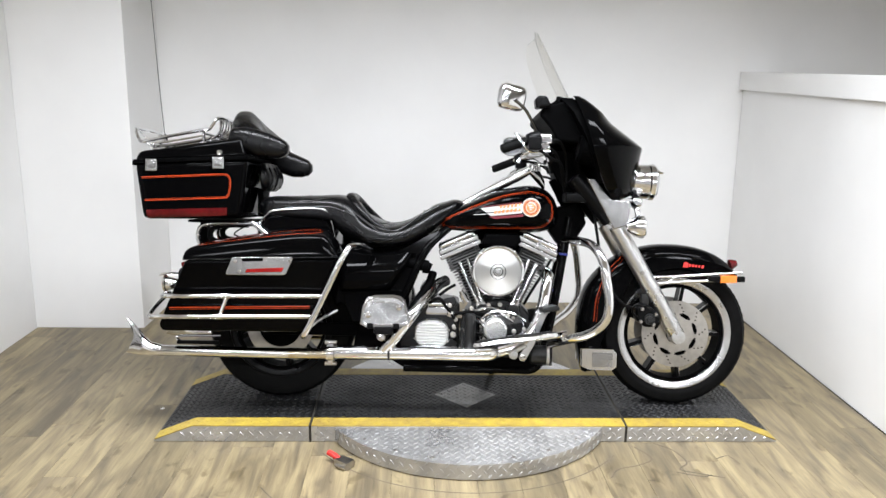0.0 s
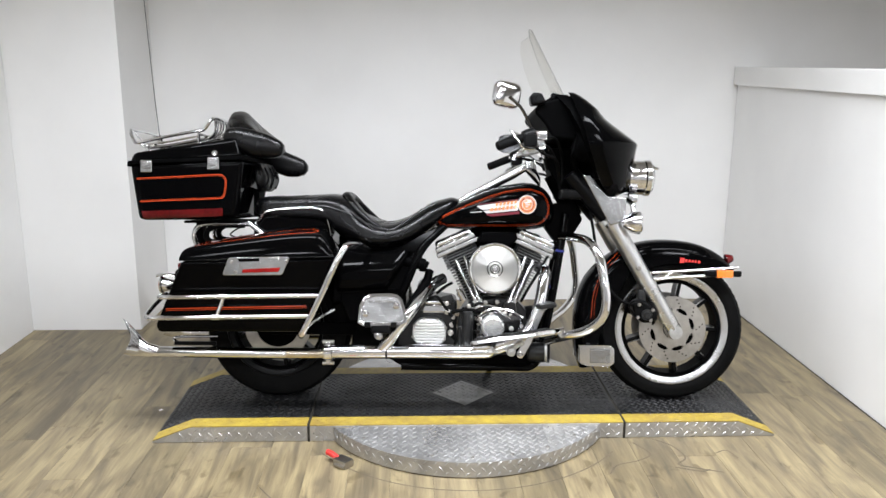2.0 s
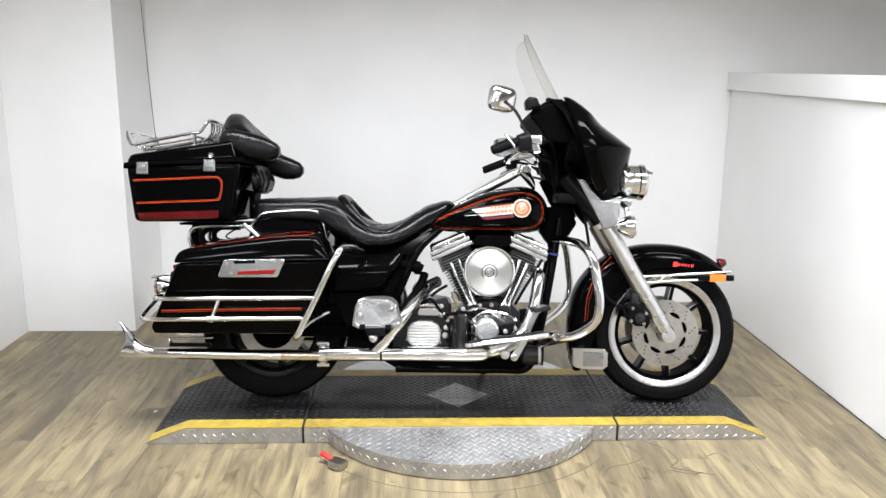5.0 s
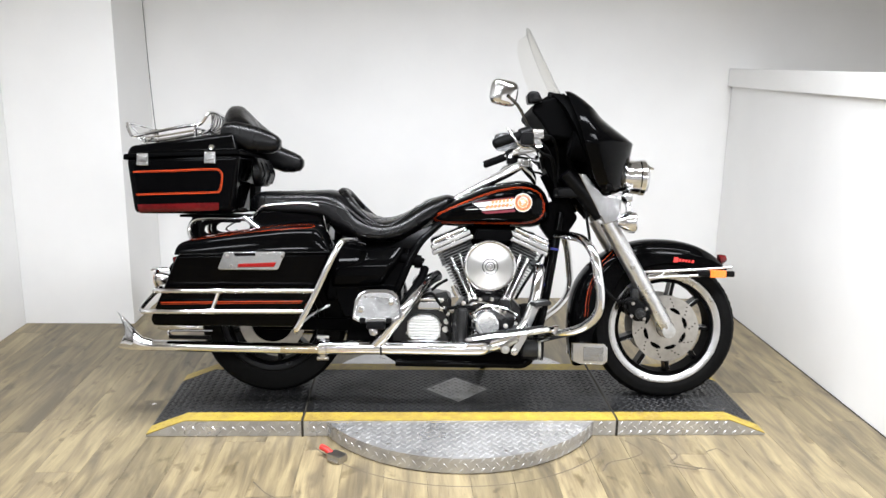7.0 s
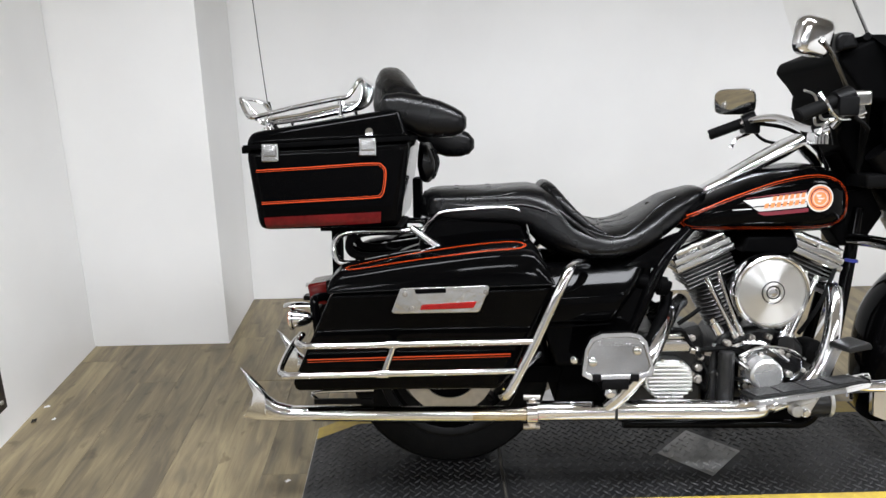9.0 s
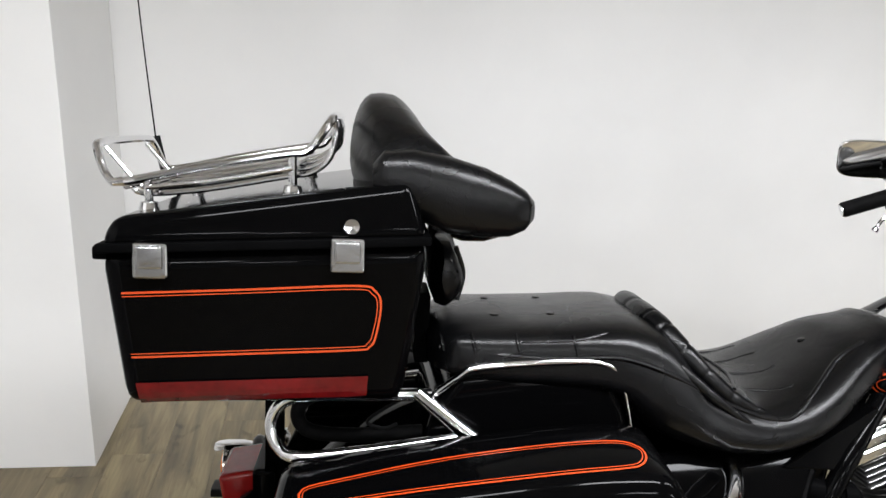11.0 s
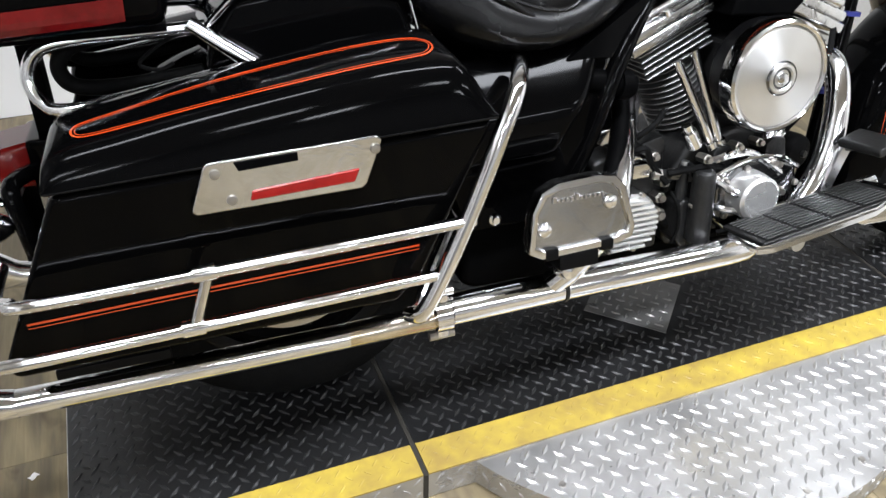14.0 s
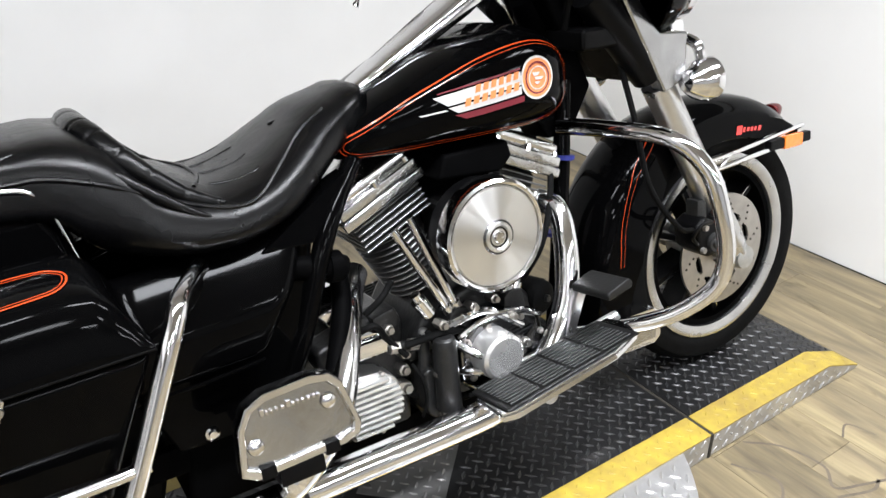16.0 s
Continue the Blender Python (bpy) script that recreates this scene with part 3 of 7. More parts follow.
bike = new("motorcycle")
bike.matrix_world = pose(-0.749, 0.02, TOP, 0, 0, YAW) @ pose(0, 0, 0, -LEAN)
tagged(bike, "black touring motorcycle with orange pinstripes, chrome trim and a rear trunk", "motorcycle")


def P(name, bm, mat, parent=None, label="", smooth=35):
    return part(name, bm, mat, parent or bike, label, smooth)


def wheel(name, x, z, r, steer=0.0, parent=None, front=True):
    """Tyre, rim, spokes, hub and disc about an axle across the bike."""
    at, ax = (0, 0, 0), (0, -1, 0)
    w, q = (0.064, 0.0) if front else (0.070, 0.012)
    i0, i1, grow = (0.765, 0.80, 1.085) if front else (0.69, 0.735, 1.0)
    prof = [(r * i0, 0.05), (r * i1, 0.060), (r * 0.86, w), (r * (0.94 + q), w * 0.92), (r * (0.985 + q * 0.6), w * 0.66), (r, 0.025), (r, -0.025), (r * (0.985 + q * 0.6), -w * 0.66), (r * (0.94 + q), -w * 0.92), (r * 0.86, -w), (r * i1, -0.06), (r * i0, -0.05)]
    tyre = P(name, lathe(prof, at, ax, 72, True), RUBBER, parent, "black rubber tyre on a cast wheel")
    tyre.matrix_basis = pose(x, 0, z, 0, 0, steer)
    # tread blocks along both shoulders
    bm = bmesh.new()
    for k in range(64):
        a = 2 * math.pi * k / 64
        for s in (-1, 1):
            c = box(-0.0085, 0.0085, 0.012, 0.026, -0.004, 0.0001)
            m = Matrix.Rotation(a, 4, "Y") @ Matrix.Translation((0, s * 0.021 - 0.021, r)) @ Matrix.Rotation(s * 0.35, 4, "Z")
            bmesh.ops.transform(c, matrix=m, verts=c.verts)
            merge(bm, c)
    tagged(part("tread", bm, RUBBER, tyre, smooth=0), "black tread blocks", kind="stuff")
    part("rim", lathe([(a * grow, b) for a, b in ((0.180, 0.046), (0.183, 0.056), (0.198, 0.0615), (0.206, 0.061), (0.209, 0.054), (0.200, 0.048), (0.195, 0.02), (0.195, -0.02), (0.200, -0.048), (0.209, -0.054), (0.207, -0.06), (0.200, -0.0605), (0.185, -0.055), (0.181, -0.044), (0.180, 0.0))], at, ax, 72, True), RIMALLOY if front else SATIN, tyre, "polished aluminium rim band" if front else "black rim band")
    part("barrel", lathe([(a * grow, b) for a, b in ((0.168, 0.049), (0.1802, 0.049), (0.1785, 0.0), (0.1802, -0.049), (0.168, -0.049))], at, ax, 64, True), FRAMEBLACK, tyre, "black inside of the rim")
    for k in range(9):
        turn = Matrix.Rotation(2 * math.pi * k / 9 + 0.2, 4, "Y")
        c = box(-0.0085, 0.0085, -0.034, 0.034, 0.05, 0.174 * grow, 0.003, 1)
        bmesh.ops.transform(c, matrix=turn, verts=c.verts)
        spoke = part("spoke", c, SATIN, tyre)
        if front:
            # polished strip that draws the highlight along the spoke's edge
            c = box(-0.0088, -0.0062, -0.0355, -0.030, 0.125, 0.172 * grow, 0.0008, 1)
            bmesh.ops.transform(c, matrix=turn, verts=c.verts)
            part("edge_highlight", c, POLISHED, spoke, "bright strip standing for the spoke edge's highlight")
    part("hub", lathe([(0.0, 0.075), (0.02, 0.075), (0.024, 0.06), (0.055, 0.05), (0.06, 0.0), (0.055, -0.05), (0.02, -0.075), (0, -0.075)], at, ax, 32), CAST if front else SATIN, tyre)
    if front:
        part("brake_disc", lathe([(0.058, -0.070), (0.132, -0.070), (0.132, -0.076), (0.058, -0.076)], at, ax, 64, True), STEEL, tyre, "steel brake disc")
    for s in (1,):
        bm = bmesh.new()
        # a ring of radius 70 to 146 mm with eight slots through it
        rings = [0.036, 0.072, 0.0755, 0.0845, 0.088, 0.132] if front else [0.086, 0.090, 0.094, 0.098, 0.102, 0.132]
        vs = {}

        def v(ri, k, h):
            key = (ri, k % 64, h)
            if key not in vs:
                a = 2 * math.pi * (k % 64) / 64
                vs[key] = bm.verts.new((rings[ri] * math.cos(a), -h, rings[ri] * math.sin(a)))
            return vs[key]

        holes = {1: (1, 2, 3, 4), 2: (0, 1, 2, 3, 4, 5), 3: (1, 2, 3, 4)} if front else {}

        def solid(ri, k):
            return k % 8 not in holes.get(ri, ())

        for ri in range(5):
            for k in range(64):
                if not solid(ri, k):
                    continue
                bm.faces.new((v(ri, k, 0.076), v(ri, k + 1, 0.076), v(ri + 1, k + 1, 0.076), v(ri + 1, k, 0.076)))
                bm.faces.new((v(ri, k, 0.070), v(ri + 1, k, 0.070), v(ri + 1, k + 1, 0.070), v(ri, k + 1, 0.070)))
                for other, edge in ((k - 1, k), (k + 1, k + 1)):
                    if not solid(ri, other):
                        bm.faces.new((v(ri, edge, 0.076), v(ri + 1, edge, 0.076), v(ri + 1, edge, 0.070), v(ri, edge, 0.070)))
                for other, ring in ((ri - 1, ri), (ri + 1, ri + 1)):
                    if not 0 <= other <= 4 or not solid(other, k):
                        bm.faces.new((v(ring, k, 0.076), v(ring, k + 1, 0.076), v(ring, k + 1, 0.070), v(ring, k, 0.070)))
        part("disc_carrier", lathe([(0.03, 0.064), (0.095, 0.064), (0.095, 0.060), (0.03, 0.060)], at, ax, 40, True), FRAMEBLACK, tyre, "black disc carrier")
        rotor = part("brake_disc", bm, STEEL, tyre, "slotted and drilled steel brake disc")
        if front:
            bm = bmesh.new()
            for k in range(10):
                a = 2 * math.pi * k / 10
                for j, rr in enumerate((0.095, 0.107, 0.119)):
                    b2 = a + j * 0.09
                    merge(bm, lathe([(0.0, 0.0768), (0.0032, 0.0768), (0.0032, 0.0755)], (rr * math.cos(b2), 0, rr * math.sin(b2)), ax, 8))
            tagged(part("drilling", bm, JOINT, rotor), "dark drilled holes", kind="stuff")
        part("axle_nut", lathe([(0.0, 0.105), (0.012, 0.105), (0.014, 0.10), (0.014, 0.07)], at, ax, 6), CHROME, tyre)
    return tyre


rear = wheel("rear_wheel", 0.005, 0.29, 0.29, front=False)
STEER = -1
front_wheel = wheel("front_wheel", 1.578, 0.287, 0.288, STEER)


# front mudguard: an arched shell round the wheel
def front_fender():
    turn = pose(1.578, 0, 0.287, 0, 0, STEER)
    rings = []
    for k in range(41):
        a = radians(46 + (205 - 46) * k / 40)
        deg = math.degrees(a)
        ro = smooth_lerp([(46, 0.348), (60, 0.354), (90, 0.353), (110, 0.366), (135, 0.388), (155, 0.395), (176, 0.386), (192, 0.390), (205, 0.396)], deg)
        low = (0.238 + 0.02 * math.cos(a)) / max(math.sin(a), 0.2)
        ri = min(ro - 0.05, max(0.262, low)) if deg < 118 else max(0.262, 0.30 - (deg - 118) * 0.0016)
        if deg > 160:
            ri = 0.262 + 0.05 * min(1.0, max(0.0, deg - 172) / 24)
        if deg < 55:
            ri = ro - 0.028 - (deg - 46) * 0.003
        hw = 0.088
        half = [(hw, ri), (hw, ri + (ro - ri) * 0.55), (hw * 0.93, ro - 0.030), (hw * 0.72, ro - 0.011), (hw * 0.4, ro - 0.003), (0.0, ro)]
        line = [(-y, r) for y, r in half] + [(y, r) for y, r in half[-2::-1]]
        inner = [(y * 0.95, r - 0.004) for y, r in line[::-1]]
        rings.append([turn @ Vector((r * math.cos(a), y, r * math.sin(a))) for y, r in line + inner])
    bm = skin(rings)
    return bm


bm = front_fender()
bmesh.ops.recalc_face_normals(bm, faces=bm.faces)
tree = BVHTree.FromBMesh(bm)
fender = P("front_mudguard", bm, BLACK, None, "gloss black front mudguard with orange line")
for sgn in (-1, 1):
    part("pinstripe", stripe(tree, [(1.252, 0.33), (1.262, 0.43), (1.30, 0.525), (1.36, 0.59)], 0.0012, sgn), ORANGE, fender)
    part("pinstripe", stripe(tree, [(1.262, 0.33), (1.271, 0.425), (1.308, 0.518), (1.366, 0.58)], 0.0007, sgn), ORANGE, fender)
    part("side_trim", tube([(1.46, sgn * 0.092, 0.512), (1.6, sgn * 0.098, 0.521), (1.825, sgn * 0.09 - 0.002, 0.537)], 0.0055), CHROME, fender, "chrome trim rail")
    part("lower_rail", tube([(1.475, sgn * 0.094, 0.488), (1.6, sgn * 0.102, 0.498), (1.835, sgn * 0.095 - 0.002, 0.512)], 0.006), CHROME, fender, "chrome trim rail")
    part("rail_brace", tube([(1.525, sgn * 0.098, 0.488), (1.575, sgn * 0.1, 0.523)], 0.004), CHROME, fender)
    part("side_reflector", box(1.737, 1.800, sgn * 0.105 - 0.008, sgn * 0.105 + 0.006, 0.497, 0.527, 0.003), AMBER, fender, "amber marker lens")
    part("reflector_housing", box(1.69, 1.834, sgn * 0.1 - 0.010, sgn * 0.1 + 0.008, 0.500, 0.524, 0.005), SATIN, fender)
    part("mudguard_tip", prism([(1.205, 0.222, sgn * 0.082), (1.235, 0.226, sgn * 0.108), (1.325, 0.226, sgn * 0.11), (1.342, 0.21, sgn * 0.11), (1.343, 0.155, sgn * 0.11), (1.325, 0.141, sgn * 0.11), (1.235, 0.143, sgn * 0.108), (1.207, 0.15, sgn * 0.082)], sgn * 0.06, 0.004, 2), CHROME, fender, "chrome mudguard tip")
    part("tip_inset", box(1.245, 1.325, sgn * 0.111 - 0.0015, sgn * 0.111 + 0.0015, 0.156, 0.211, 0.001, 1), NACELLE, fender, "dull inset of the tip")
    # unreadable script on the flank, as bars
    for i, (w, h) in enumerate(((0.018, 0.02), (0.008, 0.011), (0.009, 0.009), (0.008, 0.009), (0.007, 0.009), (0.009, 0.011))):
        x = 1.598 + i * 0.0125 + (0.008 if i else 0)
        z = 0.564 - i * 0.0012
        part("script_bar", patch(tree, [(x, z + h / 2), (x + w, z + h / 2 - 0.001)], [(x - 0.003, z - h / 2), (x + w - 0.003, z - h / 2 - 0.001)], 2, sgn, rows=2), SCRIPT, fender, "red script bar", 0)
part("tip_light", lathe([(0.0, 0.03), (0.012, 0.028), (0.02, 0.012), (0.022, 0.0)], (1.80, -0.02, 0.562), (0.9, 0, 0.25), 16), REDLENS, fender)

# fork
for sgn in (-1, 1):
    leg = P("fork_leg", tube([(1.322, sgn * 0.118, 0.712), (1.44, sgn * 0.118, 0.512), (1.552, sgn * 0.118, 0.322), (1.58, sgn * 0.118, 0.272)], lambda t: 0.032 if t < 0.72 else 0.030 - 0.01 * (t - 0.72), 20), BRUSHED, None, "bare aluminium fork slider")
    part("upper_tube", tube([(1.155, sgn * 0.118, 0.90), (1.30, sgn * 0.118, 0.735)], 0.036, 20), SATIN, leg, "black upper fork tube")
    part("axle_clamp", lathe([(0.0, 0.03), (0.026, 0.028), (0.03, 0.0), (0.03, -0.03), (0.02, -0.04)], (1.572, sgn * 0.118, 0.285), (0, sgn, 0), 20), CAST, leg)
    part("slider_bolt", lathe([(0.0, 0.012), (0.008, 0.012), (0.009, 0.0)], (1.42, sgn * 0.15, 0.535), (0, sgn, 0), 8), STEEL, leg)
for sgn in (-1, 1):
    P("fork_cover", prism([(1.196, 0.895), (1.228, 0.898), (1.292, 0.816), (1.368, 0.808), (1.364, 0.735), (1.345, 0.712), (1.306, 0.699)], sgn * 0.122, 0.006, 3, sgn * 0.156), NACELLE, None, "dull metal fork nacelle panel")
P("nacelle_bridge", prism([(1.22, 0.86), (1.29, 0.81), (1.36, 0.80), (1.355, 0.75), (1.31, 0.71)], 0.126, 0.01, 3, -0.126), SATIN)
P("fork_crown", box(1.12, 1.22, -0.14, 0.14, 0.80, 0.84, 0.012, 3), SATIN)
cal = P("brake_caliper", prism([(1.40, 0.40), (1.43, 0.418), (1.468, 0.398), (1.50, 0.36), (1.49, 0.325), (1.44, 0.322), (1.405, 0.35)], -0.085, 0.012, 3, -0.155), SATIN, None, "black brake caliper")
part("piston_cap", lathe([(0.0, 0.012), (0.011, 0.012), (0.013, 0.008), (0.02, 0.008), (0.022, 0.0)], (1.455, -0.155, 0.356), (0, -1, 0), 20), CASE, cal)
for x, z in ((1.425, 0.395), (1.478, 0.375), (1.47, 0.335), (1.42, 0.345)):
    part("bolt", lathe([(0.0, 0.008), (0.006, 0.008), (0.008, 0.0)], (x, -0.154, z), (0, -1, 0), 8), STEEL, cal)
part("bleed_pipe", tube([(1.44, -0.16, 0.405), (1.40, -0.168, 0.41), (1.385, -0.16, 0.385), (1.41, -0.15, 0.36)], 0.004, 8), SATIN, cal)
part("bracket", box(1.425, 1.455, -0.135, -0.10, 0.405, 0.45, 0.006), CASE, cal)
P("brake_hose", tube([(1.41, -0.14, 0.39), (1.34, -0.16, 0.42), (1.27, -0.15, 0.52), (1.25, -0.13, 0.66), (1.23, -0.1, 0.80)], 0.006, 8), RUBBER)

# fairing: an outer shell from wing to nose to wing
ZS = [0.812, 0.83, 0.86, 0.90, 0.94, 0.98, 1.0, 1.012, 1.02, 1.035, 1.06, 1.10, 1.14, 1.17, 1.19, 1.20]
NOSE = [(0.812, 1.350), (0.825, 1.385), (0.85, 1.404), (0.90, 1.412), (0.964, 1.421), (1.0, 1.428), (1.012, 1.431), (1.020, 1.427), (1.06, 1.371), (1.10, 1.314), (1.14, 1.262), (1.176, 1.218), (1.19, 1.198), (1.20, 1.175)]
WING = [(0.812, 1.300), (0.86, 1.258), (0.90, 1.235), (0.985, 1.200), (1.06, 1.178), (1.10, 1.165), (1.15, 1.148), (1.20, 1.130)]
HALF = [(0.812, 0.14), (0.83, 0.175), (0.86, 0.215), (0.92, 0.265), (1.0, 0.295), (1.06, 0.295), (1.12, 0.275), (1.17, 0.24), (1.20, 0.205)]


def shell(inset):
    rows = []
    for z in ZS:
        xn, xw, h = smooth_lerp(NOSE, z) - inset, lerp(WING, z), lerp(HALF, z) - inset * 0.6
        row = []
        for k in range(25):
            a = -math.pi / 2 + math.pi * k / 24
            c, s = max(math.cos(a), 0.0), math.sin(a)
            e = 0.78 if z < 1.03 else 0.62
            y = h * math.copysign(abs(s) ** 0.85, s)
            row.append((xw + (xn - xw) * ((0.5 * c ** 0.45 + 0.5 * c ** 2.6) if z < 1.12 else c ** e), y, z))
        rows.append(row)
    return rows


outer, inner = shell(0.0), shell(0.012)
bm = bmesh.new()
A = [[bm.verts.new(p) for p in r] for r in outer]
B = [[bm.verts.new(p) for p in r] for r in inner]
for i in range(len(A) - 1):
    for k in range(24):
        bm.faces.new((A[i][k], A[i][k + 1], A[i + 1][k + 1], A[i + 1][k]))
        bm.faces.new((B[i][k], B[i + 1][k], B[i + 1][k + 1], B[i][k + 1]))
    for k in (0, 24):
        bm.faces.new((A[i][k], A[i + 1][k], B[i + 1][k], B[i][k]))
for i in (0, -1):
    for k in range(24):
        bm.faces.new((A[i][k], A[i][k + 1], B[i][k + 1], B[i][k]))
fairing = P("fairing", bm, BLACK, None, "gloss black handlebar fairing shell", 50)
part("inner_panel", skin([[(x - 0.035 + 0.02 * (abs(y) / 0.3), y * 0.95, z) for y in np.linspace(-h, h, 9)] + [(x + 0.025, y * 0.95, z) for y in np.linspace(h, -h, 9)]
                          for z, x, h in ((0.88, 1.265, 0.19), (0.98, 1.215, 0.27), (1.06, 1.185, 0.27), (1.14, 1.145, 0.25), (1.195, 1.105, 0.19))]), FRAMEBLACK, fairing, "matt black inner fairing")
for y, z, r in ((-0.10, 1.10, 0.04), (0.10, 1.10, 0.04)):
    part("gauge", lathe([(0.0, 0.012), (r * 0.8, 0.012), (r * 0.85, 0.018), (r, 0.015), (r, -0.02)], (1.085 + (1.1 - z) * 0.4, y, z), (-0.93, 0, 0.35), 24), SATIN, fairing)
part("dash_hood", prism([(1.006, 1.128), (1.016, 1.155), (1.08, 1.18), (1.12, 1.19), (1.18, 1.19), (1.19, 1.02), (1.08, 1.03), (1.045, 1.085)], 0.235, 0.012, 3, -0.19), FRAMEBLACK, fairing, "matt black dash hood")
part("dash_pod", prism([(0.99, 1.15), (0.985, 1.185), (1.0, 1.20), (1.03, 1.198), (1.05, 1.16)], -0.15, 0.01, 3, -0.215), SATIN, fairing, "black control pod")
part("speaker_box", prism([(1.068, 1.02), (1.07, 1.06), (1.09, 1.082), (1.2, 1.08), (1.2, 0.89), (1.145, 0.885), (1.098, 0.955)], 0.26, 0.02, 4, 0.08), FRAMEBLACK, fairing, "black speaker housing")
# windscreen
rows = []
for i in range(11):
    t = i / 10
    z = 1.185 + (1.458 - 1.185) * t
    xc = 1.152 + (1.010 - 1.152) * t
    h = 0.192 * (1 - 0.22 * t ** 3) * (1 if t < 0.92 else 0.86)
    rows.append([(xc - (2.2 - 0.6 * t) * y * y - 0.02 * y, y, z - 0.55 * (abs(y) / 0.24) ** 2.5 * 0.09 * t) for y in np.linspace(-h, h, 17)])
bm = skin([[(x, y, z) for x, y, z in r] + [(x + 0.002, y, z) for x, y, z in r[::-1]] for r in rows])
shield = P("windscreen", bm, TINT, None, "lightly smoked clear windscreen", 60)
shield.visible_shadow = False
part("bracket_strip", tube([(1.150 - 2.1 * y * y, y, 1.19) for y in np.linspace(-0.19, 0.19, 9)], 0.010, 8), SATIN, shield)

# lamps at the front
head = P("headlight", lathe([(0.0, -0.06), (0.05, -0.055), (0.066, -0.02), (0.068, 0.03), (0.072, 0.034), (0.072, 0.052), (0.064, 0.058)], (1.432, -0.01, 0.888), (1, 0, -0.03), 36), CHROME, None, "chrome round headlight shell")
part("glass", lathe([(0.064, 0.054), (0.055, 0.066), (0.03, 0.074), (0.0, 0.076)], (1.432, -0.01, 0.888), (1, 0, -0.03), 32), LENS, head, "clear glass lens")
part("visor", tube([(1.475, -0.01, 0.945), (1.50, -0.01, 0.93), (1.525, -0.01, 0.924)], lambda t: 0.011 - 0.007 * t, 10), CHROME, head)
part("cradle", box(1.39, 1.43, -0.09, 0.07, 0.79, 0.825, 0.008), CHROME, head)
for sgn in (-1, 1):
    spot = P("passing_lamp", lathe([(0.0, -0.055), (0.018, -0.05), (0.038, -0.02), (0.043, 0.0), (0.043, 0.014), (0.036, 0.02), (0.0, 0.022)], (1.402, sgn * 0.165, 0.712), (1, 0, 0), 28), CHROME, None, "chrome bullet passing lamp")
    part("stalk", tube([(1.395, sgn * 0.165, 0.75), (1.39, sgn * 0.15, 0.785), (1.385, sgn * 0.07, 0.80)], 0.011, 10), CHROME, spot)

# bars, grips, levers, mirrors
P("handlebar", tube([(0.87, -0.31, 0.997), (0.96, -0.29, 1.026), (1.02, -0.235, 1.03), (1.055, -0.12, 0.985), (1.07, 0.0, 0.955), (1.06, 0.13, 0.965), (1.03, 0.26, 0.995), (0.97, 0.36, 0.985), (0.86, 0.396, 0.943)], 0.0125, 12), CHROME, None, "chrome handlebar")
for a, b in (((0.858, -0.314, 0.99), (0.955, -0.292, 1.024)), ((0.862, 0.398, 0.943), (0.962, 0.372, 0.982))):
    a, b = Vector(a), Vector(b)
    grip = P("grip", tube([a, a.lerp(b, 0.04), a.lerp(b, 0.5), b], lambda t: 0.0172 if t > 0.03 else 0.014, 16, False), RUBBER, None, "ribbed black rubber grip")
    d = (b - a).normalized()
    part("switch_housing", joined(lathe([(0.0, 0.0), (0.024, 0.002), (0.026, 0.02), (0.026, 0.045), (0.0, 0.048)], b, d, 16), box(b.x, b.x + 0.05, b.y - 0.03, b.y + 0.03, b.z - 0.035, b.z + 0.012, 0.008)), SATIN, grip)
    part("lever", tube([b + Vector((0.045, 0, -0.012)), b + Vector((0.02, 0, -0.036)), b + Vector((-0.015, 0, -0.050)), b + Vector((-0.035, 0, -0.080))], lambda t: 0.0055 - 0.0015 * t if t < 0.9 else 0.0075, 10), CHROME, grip, "chrome hand lever")
    part("cable", tube([b + Vector((0.03, 0, -0.02)), b + Vector((0.08, 0.0, -0.06)), b + Vector((0.14, -b.y * 0.4, -0.08)), Vector((1.12, b.y * 0.3, 0.86))], 0.0055, 8), RUBBER, grip)
P("master_cylinder", prism([(0.968, 1.043), (0.99, 1.058), (1.03, 1.022), (1.042, 0.995), (1.016, 0.984)], -0.25, 0.007, 3, -0.288), CHROME, None, "chrome brake master cylinder")
P("brake_lever", tube([(0.912, -0.305, 1.046), (0.93, -0.312, 1.018), (0.948, -0.312, 0.993), (0.974, -0.302, 0.982), (1.036, -0.275, 0.988)], lambda t: 0.006 - 0.002 * t, 8), CHROME, None, "chrome front brake lever")
clamp = P("handlebar_clamp", box(0.983, 1.023, -0.125, -0.075, 0.917, 0.949, 0.005, 3), CHROME, None, "chrome handlebar clamp")
for k in range(3):
    part("groove", box(0.992 + 0.009 * k, 0.994 + 0.009 * k, -0.1262, -0.0738, 0.917, 0.950, 0.001, 1), SATIN, clamp)
P("fluid_reservoir", box(0.985, 1.045, -0.30, -0.245, 1.015, 1.05, 0.008, 3), CHROME, None, "chrome brake fluid reservoir")
